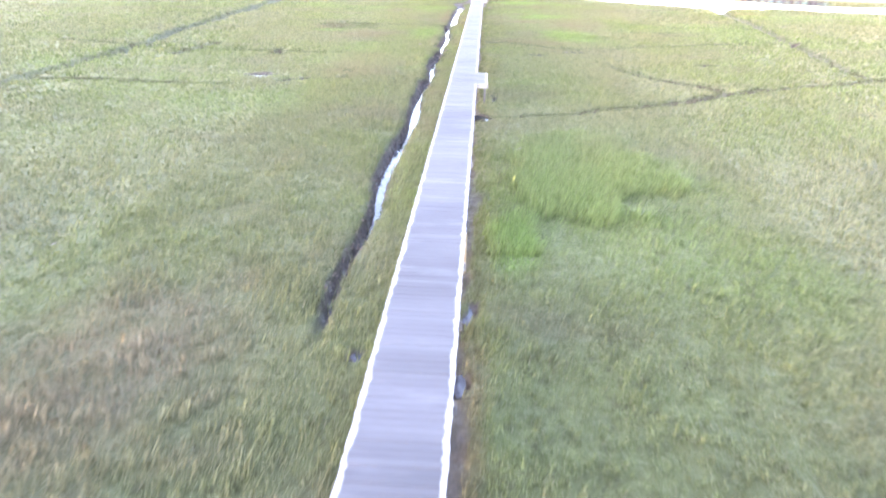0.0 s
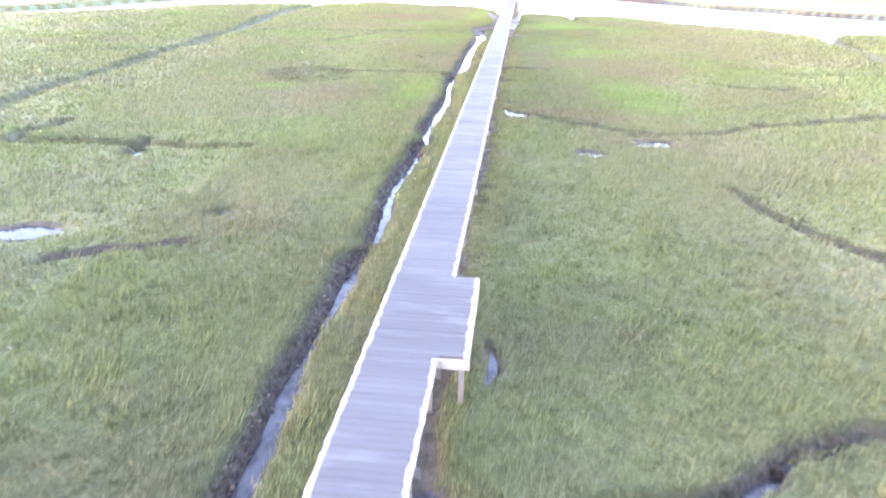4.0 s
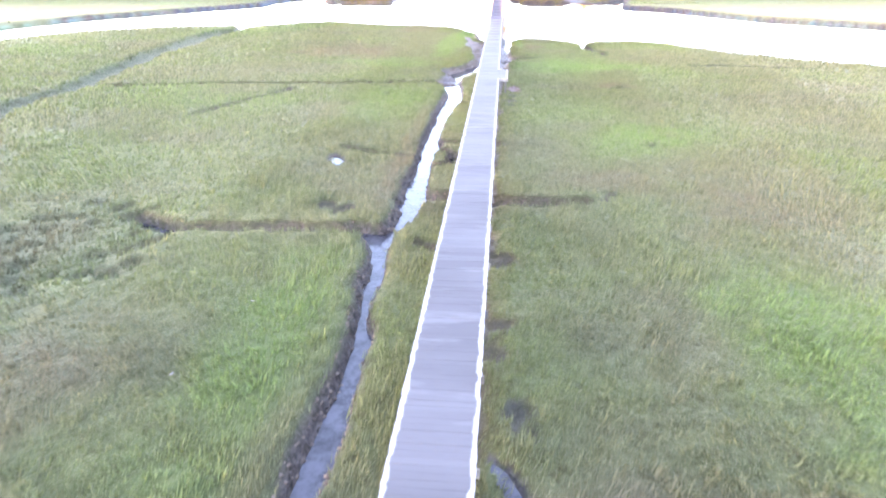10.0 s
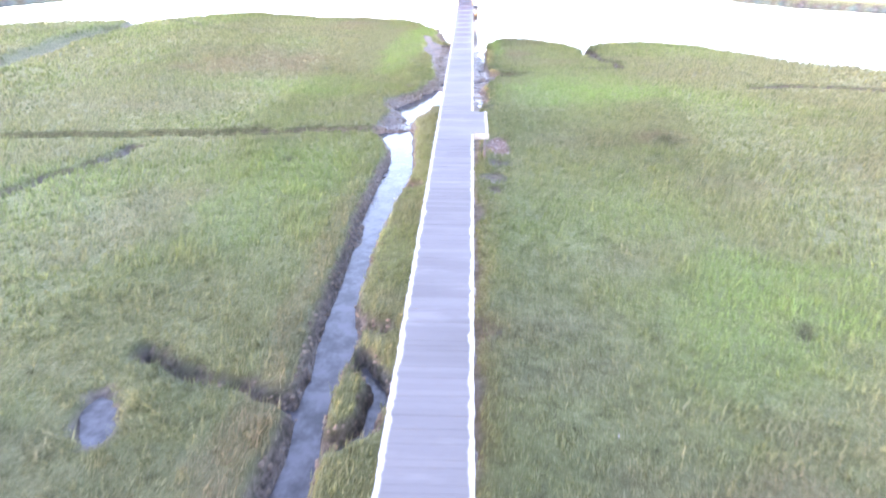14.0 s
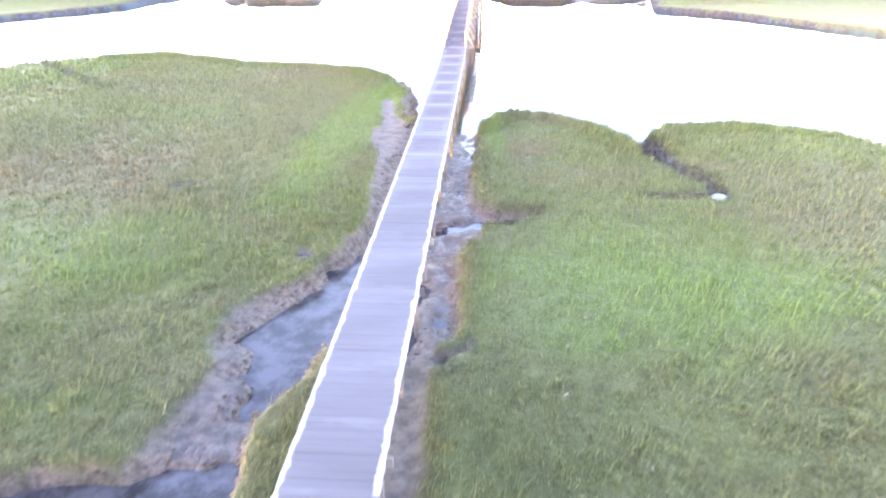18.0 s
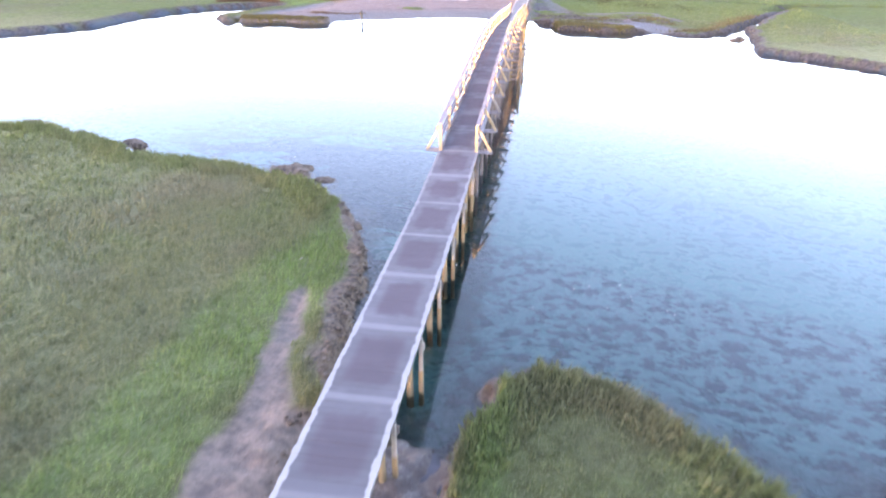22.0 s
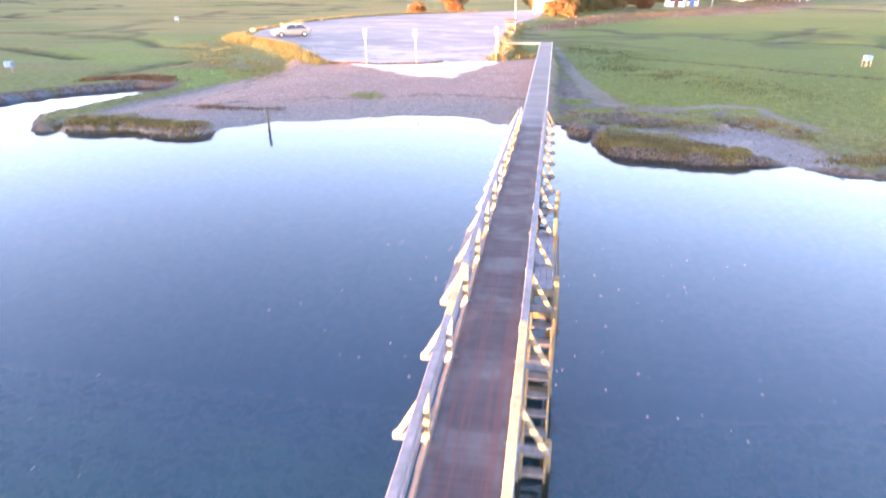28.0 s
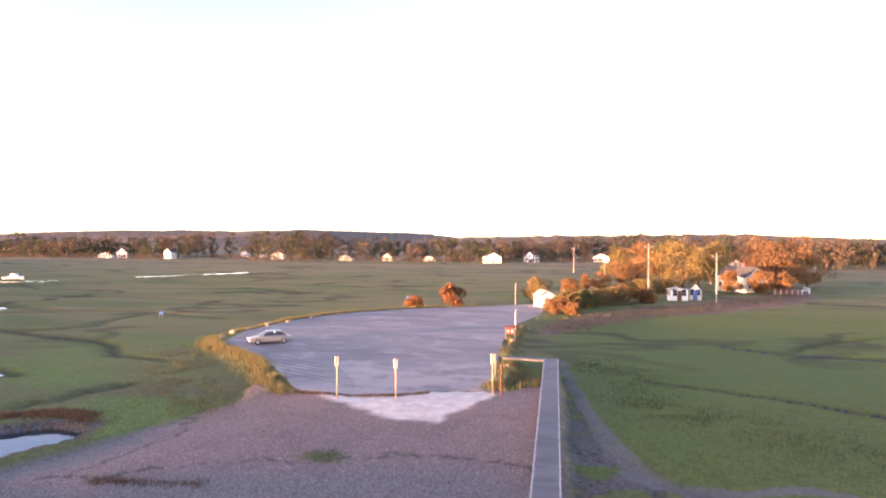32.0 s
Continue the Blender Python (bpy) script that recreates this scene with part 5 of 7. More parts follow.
def build_boardwalk():
    walk_thing = thing("boardwalk", label="long weathered grey timber boardwalk across the marsh and river", category="boardwalk")
    pitch, deep = 0.152, 0.1485
    count = int((DECK_END + 4) / pitch)
    common = {}
    rest = []
    for k in range(count):
        y = -4 + k * pitch
        left, right = wide_at(y)
        left, right = left + random.uniform(-0.012, 0.012), right + random.uniform(-0.012, 0.012)
        z = deck_z(y) + deck_lean(y) + random.uniform(-0.003, 0.003)
        tilt = math.atan((deck_z(y + 0.2) - deck_z(y - 0.2)) / 0.4)
        if 7.0 < y < 52.0:
            key = (right > 1, k % 6)
            if key not in common:
                common[key] = mesh_of("plank", plank_bm(left, right, deep), DECK)
            ob = part("plank", common[key], DECK, walk_thing)
            ob.matrix_basis = pose(0, y, z, math.degrees(tilt), random.uniform(-0.15, 0.15), 0)
        else:
            rest.append((left, right, y, z, tilt))
    verts, faces = [], []
    for left, right, y, z, tilt in rest:
        n = len(verts)
        c, s = math.cos(tilt) * deep / 2, math.sin(tilt) * deep / 2
        twist = random.uniform(-0.002, 0.002)
        for low in (0, 0.038):
            verts += [(left, y - c, z - s - low - twist), (right, y - c, z - s - low + twist), (right, y + c, z + s - low + twist), (left, y + c, z + s - low - twist)]
        faces += [(n, n + 1, n + 2, n + 3), (n + 7, n + 6, n + 5, n + 4), (n, n + 4, n + 5, n + 1), (n + 1, n + 5, n + 6, n + 2), (n + 2, n + 6, n + 7, n + 3), (n + 3, n + 7, n + 4, n)]
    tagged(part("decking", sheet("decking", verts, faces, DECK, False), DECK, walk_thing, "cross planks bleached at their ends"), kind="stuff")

    # stringers, bay by bay, and the posts that carry them
    stations = [107.2 + 2.39 * k for k in range(-46, 8)] + [RAIL_FROM + RAIL_STEP * k for k in range(39)]
    for k, (y0, y1) in enumerate(zip(stations, stations[1:])):
        for x in (-HALF + 0.06, 0.0, HALF - 0.06):
            if x == 0.0 and k % 2:
                continue
            bm = bmesh.new()
            beam(bm, (x, y0 + 0.004, deck_z(y0) - 0.135), (x, y1 - 0.004, deck_z(y1) - 0.135), 0.045, 0.185)
            part("stringer", bm, GREY_WOOD, walk_thing)
        over_river = 111 < y0 < 175
        for side in (-1, 1):
            x = side * (HALF - 0.075) if side < 0 else HALF - (0.14 if y0 < 108 else 0.03) + random.uniform(-0.02, 0.02)
            foot = min(ground_at(x, y0), -0.1) - 0.25
            bm = bmesh.new()
            slim = 0.042 if 95 < y0 < 124 else 0.055
            stuck = random.uniform(-0.16, -0.06)
            box(bm, (x - slim, y0 - slim, foot), (x + slim, y0 + slim, deck_z(y0) + stuck), 0.01)
            weedy = side > 0 and 104 < y0 < 124
            post = part("post", bm, PALE_WOOD if weedy else GREY_WOOD, walk_thing)
            if weedy:
                bm = bmesh.new()
                box(bm, (x - slim - 0.006, y0 - slim - 0.006, foot), (x + slim + 0.006, y0 + slim + 0.006, random.uniform(-0.02, 0.12)), 0.012)
                part("weed_coat", bm, TAN_WOOD, post, "orange-brown weed on the post's foot")
        bm = bmesh.new()
        box(bm, (-HALF - 0.05, y0 + 0.07, deck_z(y0) - 0.42), (HALF + 0.05, y0 + 0.115, deck_z(y0) - 0.23), 0.006)
        part("crossbeam", bm, PALE_WOOD if k % 3 == 1 else GREY_WOOD, walk_thing)
        if over_river:
            for side in (-1, 1):
                bm = bmesh.new()
                foot = ground_at(side * 0.45, y0) - 0.3
                rod(bm, (side * 0.47, y0 - 0.12, foot), (side * 0.45, y0 - 0.12, deck_z(y0) - 0.24), 0.08, 0.07, 10)
                part("round_support", bm, WET_WOOD if side < 0 or y0 > 128 else TAN_WOOD, walk_thing)
            if k % 2 == 0:
                bm = bmesh.new()
                beam(bm, (-0.62, y0 - 0.02, -0.45), (0.62, y0 - 0.02, deck_z(y0) - 0.5), 0.045, 0.14)
                part("cross_brace", bm, WET_WOOD, walk_thing)

    bm = bmesh.new()
    box(bm, (HALF - 0.06, 15.2, ground_at(HALF, 15.2) - 0.25), (HALF + 0.03, 15.29, 0.80), 0.008)
    part("post", bm, NEW_WOOD, walk_thing, "new yellow timber post")

    # resting bays
    for a, b in BENCHES:
        z = deck_z(a)
        bm = bmesh.new()
        box(bm, (HALF - 0.02, a - 0.115, z - 0.20), (HALF + 0.56, a - 0.075, z + 0.004), 0.006)
        part("bay_end_board", bm, PALE_WOOD, walk_thing, "pale end board of a resting bay")
        bm = bmesh.new()
        box(bm, (HALF + 0.50, a - 0.07, z - 0.22), (HALF + 0.54, b + 0.06, z - 0.045), 0.006)
        part("bay_fascia", bm, PALE_WOOD, walk_thing)
        for y in (a, b):
            bm = bmesh.new()
            box(bm, (HALF + 0.36, y - 0.06, ground_at(HALF + 0.46, y) - 0.3), (HALF + 0.46, y + 0.06, z - 0.045), 0.008)
            part("post", bm, GREY_WOOD, walk_thing)

    # railings over the river
    for side, label in ((-1, "timber railing with raking braces and a flat top rail"), (1, "timber railing with raking braces and a flat top rail")):
        rail = part("railing", bmesh.new(), GREY_WOOD, walk_thing, label)
        for k in range(RAIL_BAYS + 1):
            y = RAIL_FROM + k * RAIL_STEP
            z = deck_z(y)
            old = PALE_WOOD if (k + side) % 5 == 3 else NEW_WOOD
            bm = bmesh.new()
            box(bm, (side * 0.63 - 0.045, y - 0.045, z - 0.15), (side * 0.63 + 0.045, y + 0.045, z + 0.92), 0.008)
            part("rail_post", bm, old, rail)
            bm = bmesh.new()
            beam(bm, (side * 1.13, y + 0.07, z - 0.01), (side * 0.66, y + 0.07, z + 0.84), 0.045, 0.09)
            part("brace", bm, old, rail)
            bm = bmesh.new()
            box(bm, (min(side * 0.5, side * 1.19), y + 0.095, z - 0.10), (max(side * 0.5, side * 1.19), y + 0.14, z + 0.04), 0.006)
            part("outrigger", bm, RAIL_WOOD, rail)
            if k < RAIL_BAYS:
                y1, z1 = y + RAIL_STEP, deck_z(y + RAIL_STEP)
                # Top rails of these bays get low sun as a yellow base colour.
                bright = (side > 0 and k in (7, 8)) or (side < 0 and k == 9)
                bm = bmesh.new()
                beam(bm, (side * 0.66, y + 0.004, z + 0.94), (side * 0.66, y1 - 0.004, z1 + 0.94), 0.125, 0.038)
                part("top_rail", bm, SUNLIT_WOOD if bright else RAIL_WOOD, rail)
                bm = bmesh.new()
                beam(bm, (side * 0.70, y, z + 0.52), (side * 0.70, y1, z1 + 0.52), 0.038, 0.14)
                part("middle_rail", bm, RAIL_WOOD, rail)
                bm = bmesh.new()
                beam(bm, (side * 0.70, y, z + 0.28), (side * 0.70, y1, z1 + 0.28), 0.038, 0.14)
                part("lower_rail", bm, RAIL_WOOD, rail)
                bm = bmesh.new()
                beam(bm, (side * 0.60, y, z + 0.05), (side * 0.60, y1, z1 + 0.05), 0.04, 0.09)
                part("kerb", bm, GREY_WOOD, rail)

    # plank platforms outside the railings, at the middle of the bridge
    for side, y0, y1 in ((-1, 147.2, 151.45), (1, 148.0, 151.45)):
        shelf = part("platform", bmesh.new(), DECK, walk_thing, "narrow plank platform outside the railing")
        for k in range(3):
            x = side * (0.815 + 0.145 * k)
            z0, z1 = deck_z(y0) - 0.02, deck_z(y1) - 0.02
            bm = bmesh.new()
            beam(bm, (x, y0, z0), (x, y1, z1), 0.138, 0.036, 0.005)
            part("plank", bm, RAIL_WOOD, shelf)
        for y in (y0 + 0.05, (y0 + y1) / 2, y1 - 0.05):
            bm = bmesh.new()
            box(bm, (side * 0.9 - 0.32, y - 0.025, deck_z(y) - 0.20), (side * 0.9 + 0.32, y + 0.025, deck_z(y) - 0.06), 0.006)
            part("bearer", bm, TAN_WOOD, shelf)

    # short ramp from the boardwalk's end to the car park
    ramp = part("ramp", bmesh.new(), GREY_WOOD, walk_thing, "short timber ramp to the car park")
    for k in range(28):
        t = k / 27
        bm = bmesh.new()
        box(bm, (-0.07, -0.55, -0.038), (0.07, 0.55, 0), 0.004)
        p = part("plank", bm, GREY_WOOD, ramp)
        p.matrix_basis = pose(-0.75 - 4.0 * t, 208.5 + 1.6 * t, 0.84 - 0.22 * t, 0, 3, -22)
    for off in (-0.5, 0.5):
        bm = bmesh.new()
        beam(bm, (-0.7, 208.5 + off, 0.72), (-4.8, 210.1 + off, 0.5), 0.045, 0.16)
        part("stringer", bm, GREY_WOOD, ramp)
    return walk_thing


build_boardwalk()


def build_landing():
    """Steps beside the bridge that go down to the water between two pairs of posts."""
    st = thing("landing_steps", 0, 0, 0, 0, "weathered timber landing steps beside the bridge", "steps")
    for y, x, top in ((148.05, 0.70, 2.3), (148.05, 1.26, 2.3), (153.6, 1.26, 2.4), (145.2, 0.70, 0.15), (145.2, 1.26, 0.15)):
        bm = bmesh.new()
        rod(bm, (x, y, ground_at(x, y) - 0.4), (x, y, top), 0.075, 0.062, 10)
        part("mooring_post", bm, TAN_WOOD, st, "round timber mooring post")
    for k in range(10):
        t = k / 9
        bm = bmesh.new()
        box(bm, (0.76, -0.12, -0.025), (1.20, 0.12, 0.025), 0.008)
        p = part("tread", bm, GREY_WOOD, st)
        p.matrix_basis = pose(0, 147.75 - 2.75 * t, 1.62 - 2.1 * t)
    for x in (0.75, 1.21):
        bm = bmesh.new()
        beam(bm, (x, 147.95, 1.72), (x, 144.9, -0.62), 0.045, 0.2)
        part("stringer", bm, TAN_WOOD, st)
    for y, z in ((147.93, 1.30), (146.5, 0.30)):
        bm = bmesh.new()
        box(bm, (0.70, y - 0.035, z), (1.28, y + 0.035, z + 0.14), 0.008)
        part("crossbeam", bm, TAN_WOOD, st)
    bm = bmesh.new()
    beam(bm, (1.36, 148.0, 0.9), (1.36, 153.6, 0.9), 0.05, 0.18)
    part("fender_rail", bm, WET_WOOD, st)


build_landing()


# ---- car park and far shore ----
def build_lot():
    bm = bmesh.new()
    low = [bm.verts.new((x, y, 0.30)) for x, y in LOT]
    top = [bm.verts.new((x, y, 0.48)) for x, y in LOT]
    bm.faces.new(top)
    n = len(LOT)
    for k in range(n):
        bm.faces.new((low[k], low[(k + 1) % n], top[(k + 1) % n], top[k]))
    bmesh.ops.recalc_face_normals(bm, faces=bm.faces)
    bmesh.ops.triangulate(bm, faces=[f for f in bm.faces if len(f.verts) > 4])
    tagged(new("car_park", mesh_of("car_park", bm, ASPHALT)), "empty worn grey asphalt car park", "car park", kind="structure")


build_lot()


def tyre_mark(points, wide):
    """A dark rubber track on the asphalt, along a bent line."""
    verts, faces = [], []
    for k in range(25):
        t = 2.0 * k / 24
        a, b, c = (Vector(p) for p in points)
        p = a * (1 - t / 2) ** 2 + b * 2 * (t / 2) * (1 - t / 2) + c * (t / 2) ** 2
        way = ((b - a) * (1 - t / 2) + (c - b) * (t / 2)).normalized()
        half = wide / 2 * (0.5 + 0.5 * math.sin(math.pi * k / 24))
        verts += [(p.x - way.y * half, p.y + way.x * half, 0.484), (p.x + way.y * half, p.y - way.x * half, 0.484)]
        if k:
            n = len(verts)
            faces.append((n - 4, n - 3, n - 1, n - 2))
    tagged(new("tyre_mark", sheet("tyre_mark", verts, faces, TYRE_MARK, False)), "faint dark tyre mark across the asphalt", "tyre mark", "tyre marks")


for k in range(6):
    tyre_mark([(-29.6 + 1.3 * k, 207.6 - 1.7 * k), (-25.4 + 1.1 * k, 206.6 - 1.9 * k), (-18.0 + 0.6 * k, 200.4 - 1.0 * k)], 0.20)


def far_water(pts, label):
    """A reach of a far creek, seen as a thin bright strip."""
    verts = [(x, y, 0.06) for x, y in pts]
    tagged(new("water", sheet("water", verts, [tuple(range(len(pts)))], FAR_TIDE, False)), label, "creek", kind="structure")


far_water([(-200, 286), (-176, 293), (-162, 301), (-155.8, 304), (-146.4, 317.6), (-144.4, 320), (-152.6, 311), (-160, 307.5), (-176, 300), (-200, 292)], "pale reach of a tidal creek far across the marsh")
far_water([(-141, 341), (-133.5, 349.6), (-124, 372), (-117, 393), (-113.4, 394), (-120, 371), (-129.6, 349), (-137, 339)], "pale reach of a tidal creek far across the marsh")


def hedge(name, pts, count, tall, wide, mat, label, category, blade=0.06, seed=3, patchy=0.0):
    """A strip of tall grass or brush along a line."""
    rng = np.random.default_rng(seed)
    pts = np.array(pts, float)
    seg = rng.integers(0, len(pts) - 1, count)
    t = rng.random(count)
    p = pts[seg] * (1 - t)[:, None] + pts[seg + 1] * t[:, None]
    x, y = p[:, 0] + rng.normal(0, wide, count), p[:, 1] + rng.normal(0, wide, count)
    keep = value_noise(x * 0.7, y * 0.7, seed) >= patchy
    x, y = x[keep], y[keep]
    count = len(x)
    h, _ = land(x, y)
    size = tall * rng.uniform(0.5, 1.2, count) * (0.75 + 0.5 * value_noise(x * 0.7, y * 0.7, 5))
    turn, way = rng.uniform(0, 6.3, count), rng.uniform(0, 6.3, count)
    lean = size * rng.uniform(0.05, 0.5, count)
    cx, cy = np.cos(turn) * blade, np.sin(turn) * blade
    tri = np.stack([np.stack([x - cx, y - cy, h - 0.03], 1), np.stack([x + cx, y + cy, h - 0.03], 1), np.stack([x + np.cos(way) * lean, y + np.sin(way) * lean, h + size], 1)], 1)
    return tagged(new(name, triangles(name, tri, mat)), label, category, kind="stuff")


LOT_BANK = [(-20.2, 193.0), (-23.4, 196.6), (-25.9, 200.4), (-28.6, 204.2), (-32, 207.6), (-36.4, 211), (-40, 215), (-41.6, 220)]
hedge("bank_grass", LOT_BANK, 8000, 0.50, 0.50, GRASS_GOLD, "sunlit golden grass along the car park's edge", "grass", 0.04, 4, 0.22)
hedge("bank_grass", [(-23.6, 188), (-28, 192), (-31, 197), (-36, 203), (-42, 212)], 5200, 0.17, 1.9, GRASS_GOLD, "golden tufts of grass below the car park", "grass", 0.05, 5, 0.45)
hedge("bank_grass", LOT_BANK, 4000, 0.34, 0.9, BLADES, "green weeds among the golden grass of the bank", "grass", 0.04, 18, 0.4)
hedge("bank_weeds", [(-20.2, 193.3), (-18.3, 192.7), (-14.8, 192.2), (-11, 192.9), (-8.9, 194.4)], 1500, 0.16, 0.22, GRASS_RUST, "rusty weeds along the car park's broken edge", "weeds", 0.04, 19, 0.25)
hedge("bank_weeds", [(-22.6, 175.2), (-20.6, 175.6), (-17, 176.2)], 500, 0.14, 0.25, GRASS_RUST, "rusty weeds on the shingle beach", "weeds", 0.04, 20, 0.3)
hedge("bank_weeds", [(-13.2, 180.6), (-11.8, 180.9)], 700, 0.10, 0.5, BLADES, "small green tuft on the shingle beach", "weeds", 0.04, 21)
hedge("bank_grass", [(-41, 222), (-40, 232), (-36, 243), (-26, 255), (-14, 262)], 5000, 0.5, 0.5, GRASS_GOLD, "low dry grass along the car park's back edge", "grass", 0.05, 6)
hedge("bank_grass", [(-4.0, 197), (-3.2, 202), (-4.0, 208), (-4.2, 212)], 3600, 0.40, 0.65, BLADES, "green weeds between the car park and the boardwalk", "grass", 0.05, 7, 0.35)
hedge("bank_weeds", [(-4.2, 212), (-4.6, 222), (-3.4, 236)], 2200, 0.22, 0.6, GRASS_GOLD, "low golden weeds beside the car park", "weeds", 0.05, 22, 0.4)
hedge("bank_grass", [(-4.8, 197.2), (-2.2, 198.0), (-1.4, 200.5), (-3.2, 204), (-3.4, 209)], 3000, 0.46, 0.55, GRASS_GOLD, "golden grass beside the boardwalk's end", "grass", 0.05, 8)
hedge("spit_grass", [(-29.2, 169.7), (-26.3, 169.7), (-23.7, 170.1), (-20.3, 169.5)], 2600, 0.15, 0.22, GRASS_GOLD, "golden tufts along the spit's edge", "grass", 0.05, 9)
hedge("islet_grass", [(4.6, 171), (7, 170), (10.4, 169.6)], 1100, 0.14, 0.6, GRASS_DRY, "dry tufts on the muddy islet", "grass", 0.05, 10)
hedge("islet_grass", [(15, 168.6), (17.6, 168.6), (21, 174), (25, 180)], 1800, 0.16, 0.6, GRASS_DRY, "dry tufts along the far bank", "grass", 0.05, 11)
hedge("spit_grass", [(-28.8, 170.2), (-24.5, 170.0), (-19.6, 169.8)], 5200, 0.15, 0.5, GRASS_DRY, "dry olive tufts on the muddy spit", "grass", 0.035, 13, 0.25)
hedge("islet_grass", [(4.4, 171.4), (6.4, 169.6), (8.6, 168.7), (10.4, 168.9)], 5200, 0.14, 0.55, GRASS_DRY, "dry olive tufts on the muddy islet", "grass", 0.035, 14, 0.25)
hedge("islet_grass", [(3.8, 171.2), (4.4, 169.2), (7.2, 168.7), (9.9, 168.1), (10.8, 168.8)], 3200, 0.15, 0.25, GRASS_GOLD, "golden tufts along the islet's edge", "grass", 0.04, 23, 0.2)
hedge("islet_grass", [(2.9, 174.6), (5, 175.3), (8.6, 175.0), (11.2, 176), (13.5, 175.4), (15.8, 172.4)], 3600, 0.14, 0.45, GRASS_DRY, "dry olive tufts along the muddy cove", "grass", 0.035, 15, 0.25)
hedge("rushes", [(2.6, 214), (4.6, 210), (8, 206.5), (6, 197), (9, 193.8), (12, 193), (15, 188.6), (18.6, 185)], 6500, 0.11, 2.0, GRASS_DARK, "dark olive rushes on the far marsh", "rushes", 0.05, 16, 0.3)
hedge("rushes", [(-37.5, 183.6), (-35.2, 185.4), (-32.4, 185.6), (-30.2, 184.9)], 3200, 0.26, 0.5, GRASS_RUST, "brown rushes round the tidal inlet", "rushes", 0.05, 17, 0.4)
hedge("reed_bed", [(0, 236), (8, 250), (17, 262), (27, 270), (44, 290), (58, 312)], 5000, 0.22, 1.9, GRASS_DRY, "pinkish brown dry reeds along the shore", "reeds", 0.09, 12)


def lump(seed, a, b, c, material, detail=3):
    """A weathered boulder or peat block."""
    bm = bmesh.new()
    bmesh.ops.create_icosphere(bm, subdivisions=detail, radius=1.0)
    for v in bm.verts:
        q = v.co * 1.3 + Vector((seed * 7.1, seed * 3.3, 0))
        r = 1 + 0.38 * noise.noise(q) + 0.24 * noise.noise(q * 2.7) + 0.14 * noise.noise(q * 6)
        v.co = Vector((v.co.x * a * r, v.co.y * b * r, max(v.co.z, -0.4) * c * r))
    return mesh_of("lump", bm, material)


def block(name, x, y, size, material, label, category, group, seed, sink=0.15):
    ob = new(name, lump(seed, size, size * 0.75, size * 0.6, material))
    ob.matrix_world = pose(x, y, max(ground_at(x, y), TIDE_LEVEL - 0.3) + size * sink, 0, 0, seed * 77 % 360)
    return tagged(ob, label, category, group)


for i, (x, y, s) in enumerate([(-15.3, 129.2, 0.45), (-14.8, 128.9, 0.6), (-14.3, 128.4, 0.3), (-7.4, 126.9, 0.55), (-6.7, 126.8, 0.7), (-6.1, 126.4, 0.45), (-5.2, 126.0, 0.5), (-2.75, 121.4, 0.3), (-2.2, 119.6, 0.26), (19.4, 165.2, 0.9), (20.1, 166.4, 0.35), (18.9, 167.0, 0.3)]):
    block("peat_block", x, y, s, PEAT, "brown slumped peat block at the river bank", "peat block", "peat blocks", i + 1, 0.16 if i < 7 else 0.0)
for i, (x, y, s) in enumerate([(-38.4, 213.6, 0.6), (-39.4, 216, 0.5), (-39.8, 218.6, 0.55), (-40, 221.4, 0.6), (-39.6, 224.6, 0.5), (-38.8, 228.6, 0.6), (-37.6, 233, 0.5), (-36, 238, 0.6), (-33.4, 242.6, 0.5), (-37, 212.2, 0.5), (-21.2, 194.2, 0.4), (-19.8, 193.4, 0.35), (-4.0, 205.6, 0.5), (-3.6, 204.4, 0.4), (-4.6, 221.6, 0.5)]):
    block("boulder", x, y, s * 0.8, STONE, "pale boulder set along the car park's edge", "boulder", "car park boulders", i + 20, 0.2)


def build_sign(x, y, tall, label):
    z = ground_at(x, y) - 0.2
    s = thing("signpost", x, y, z, 6, label, "sign", "shore signs")
    bm = bmesh.new()
    box(bm, (-0.042, -0.042, 0), (0.042, 0.042, tall), 0.008)
    part("post", bm, NEW_WOOD, s)
    for side in (-1, 1):
        bm = bmesh.new()
        box(bm, (-0.045, -0.012, -0.33), (0.045, 0.012, 0.33), 0.005)
        p = part("panel", bm, CREAM, s, "narrow white sign panel")
        p.matrix_basis = pose(side * 0.10, -0.07, tall - 0.36, 0, side * 4, side * 40)


build_sign(-15.4, 191.2, 3.3, "pale timber post with two white panels")
build_sign(-10.8, 190.6, 3.4, "pale timber post with two white panels")
build_sign(-4.3, 194.8, 3.3, "pale timber post with two white panels")


def post_thing(name, x, y, tall, r, material, label, category, top=0.8):
    ob = thing(name, x, y, ground_at(x, y) - 0.3, 0, label, category)
    bm = bmesh.new()
    rod(bm, (0, 0, 0), (0, 0, tall + 0.3), r, r * top, 10)
    part("shaft", bm, material, ob)
    bm = bmesh.new()
    rod(bm, (0, 0, tall + 0.3), (0, 0, tall + 0.3 + r * 0.6), r * top * 1.1, r * top * 0.7, 10)
    part("cap", bm, material, ob)
    return ob


post_thing("marker_post", -3.6, 194.2, 2.4, 0.06, BROWN_PAINT, "dark red wooden marker post on the shore", "post")
post_thing("marker_post", -4.7, 201.5, 1.9, 0.05, NEW_WOOD, "yellow sunlit marker post in the weeds", "post")
post_thing("white_pole", -4.9, 232.5, 2.6, 0.05, WHITE, "slim white pole beside the car park", "pole")
post_thing("white_pole", -7.0, 266.6, 4.0, 0.08, PALE_WOOD, "pale pole at the car park's back edge", "pole")
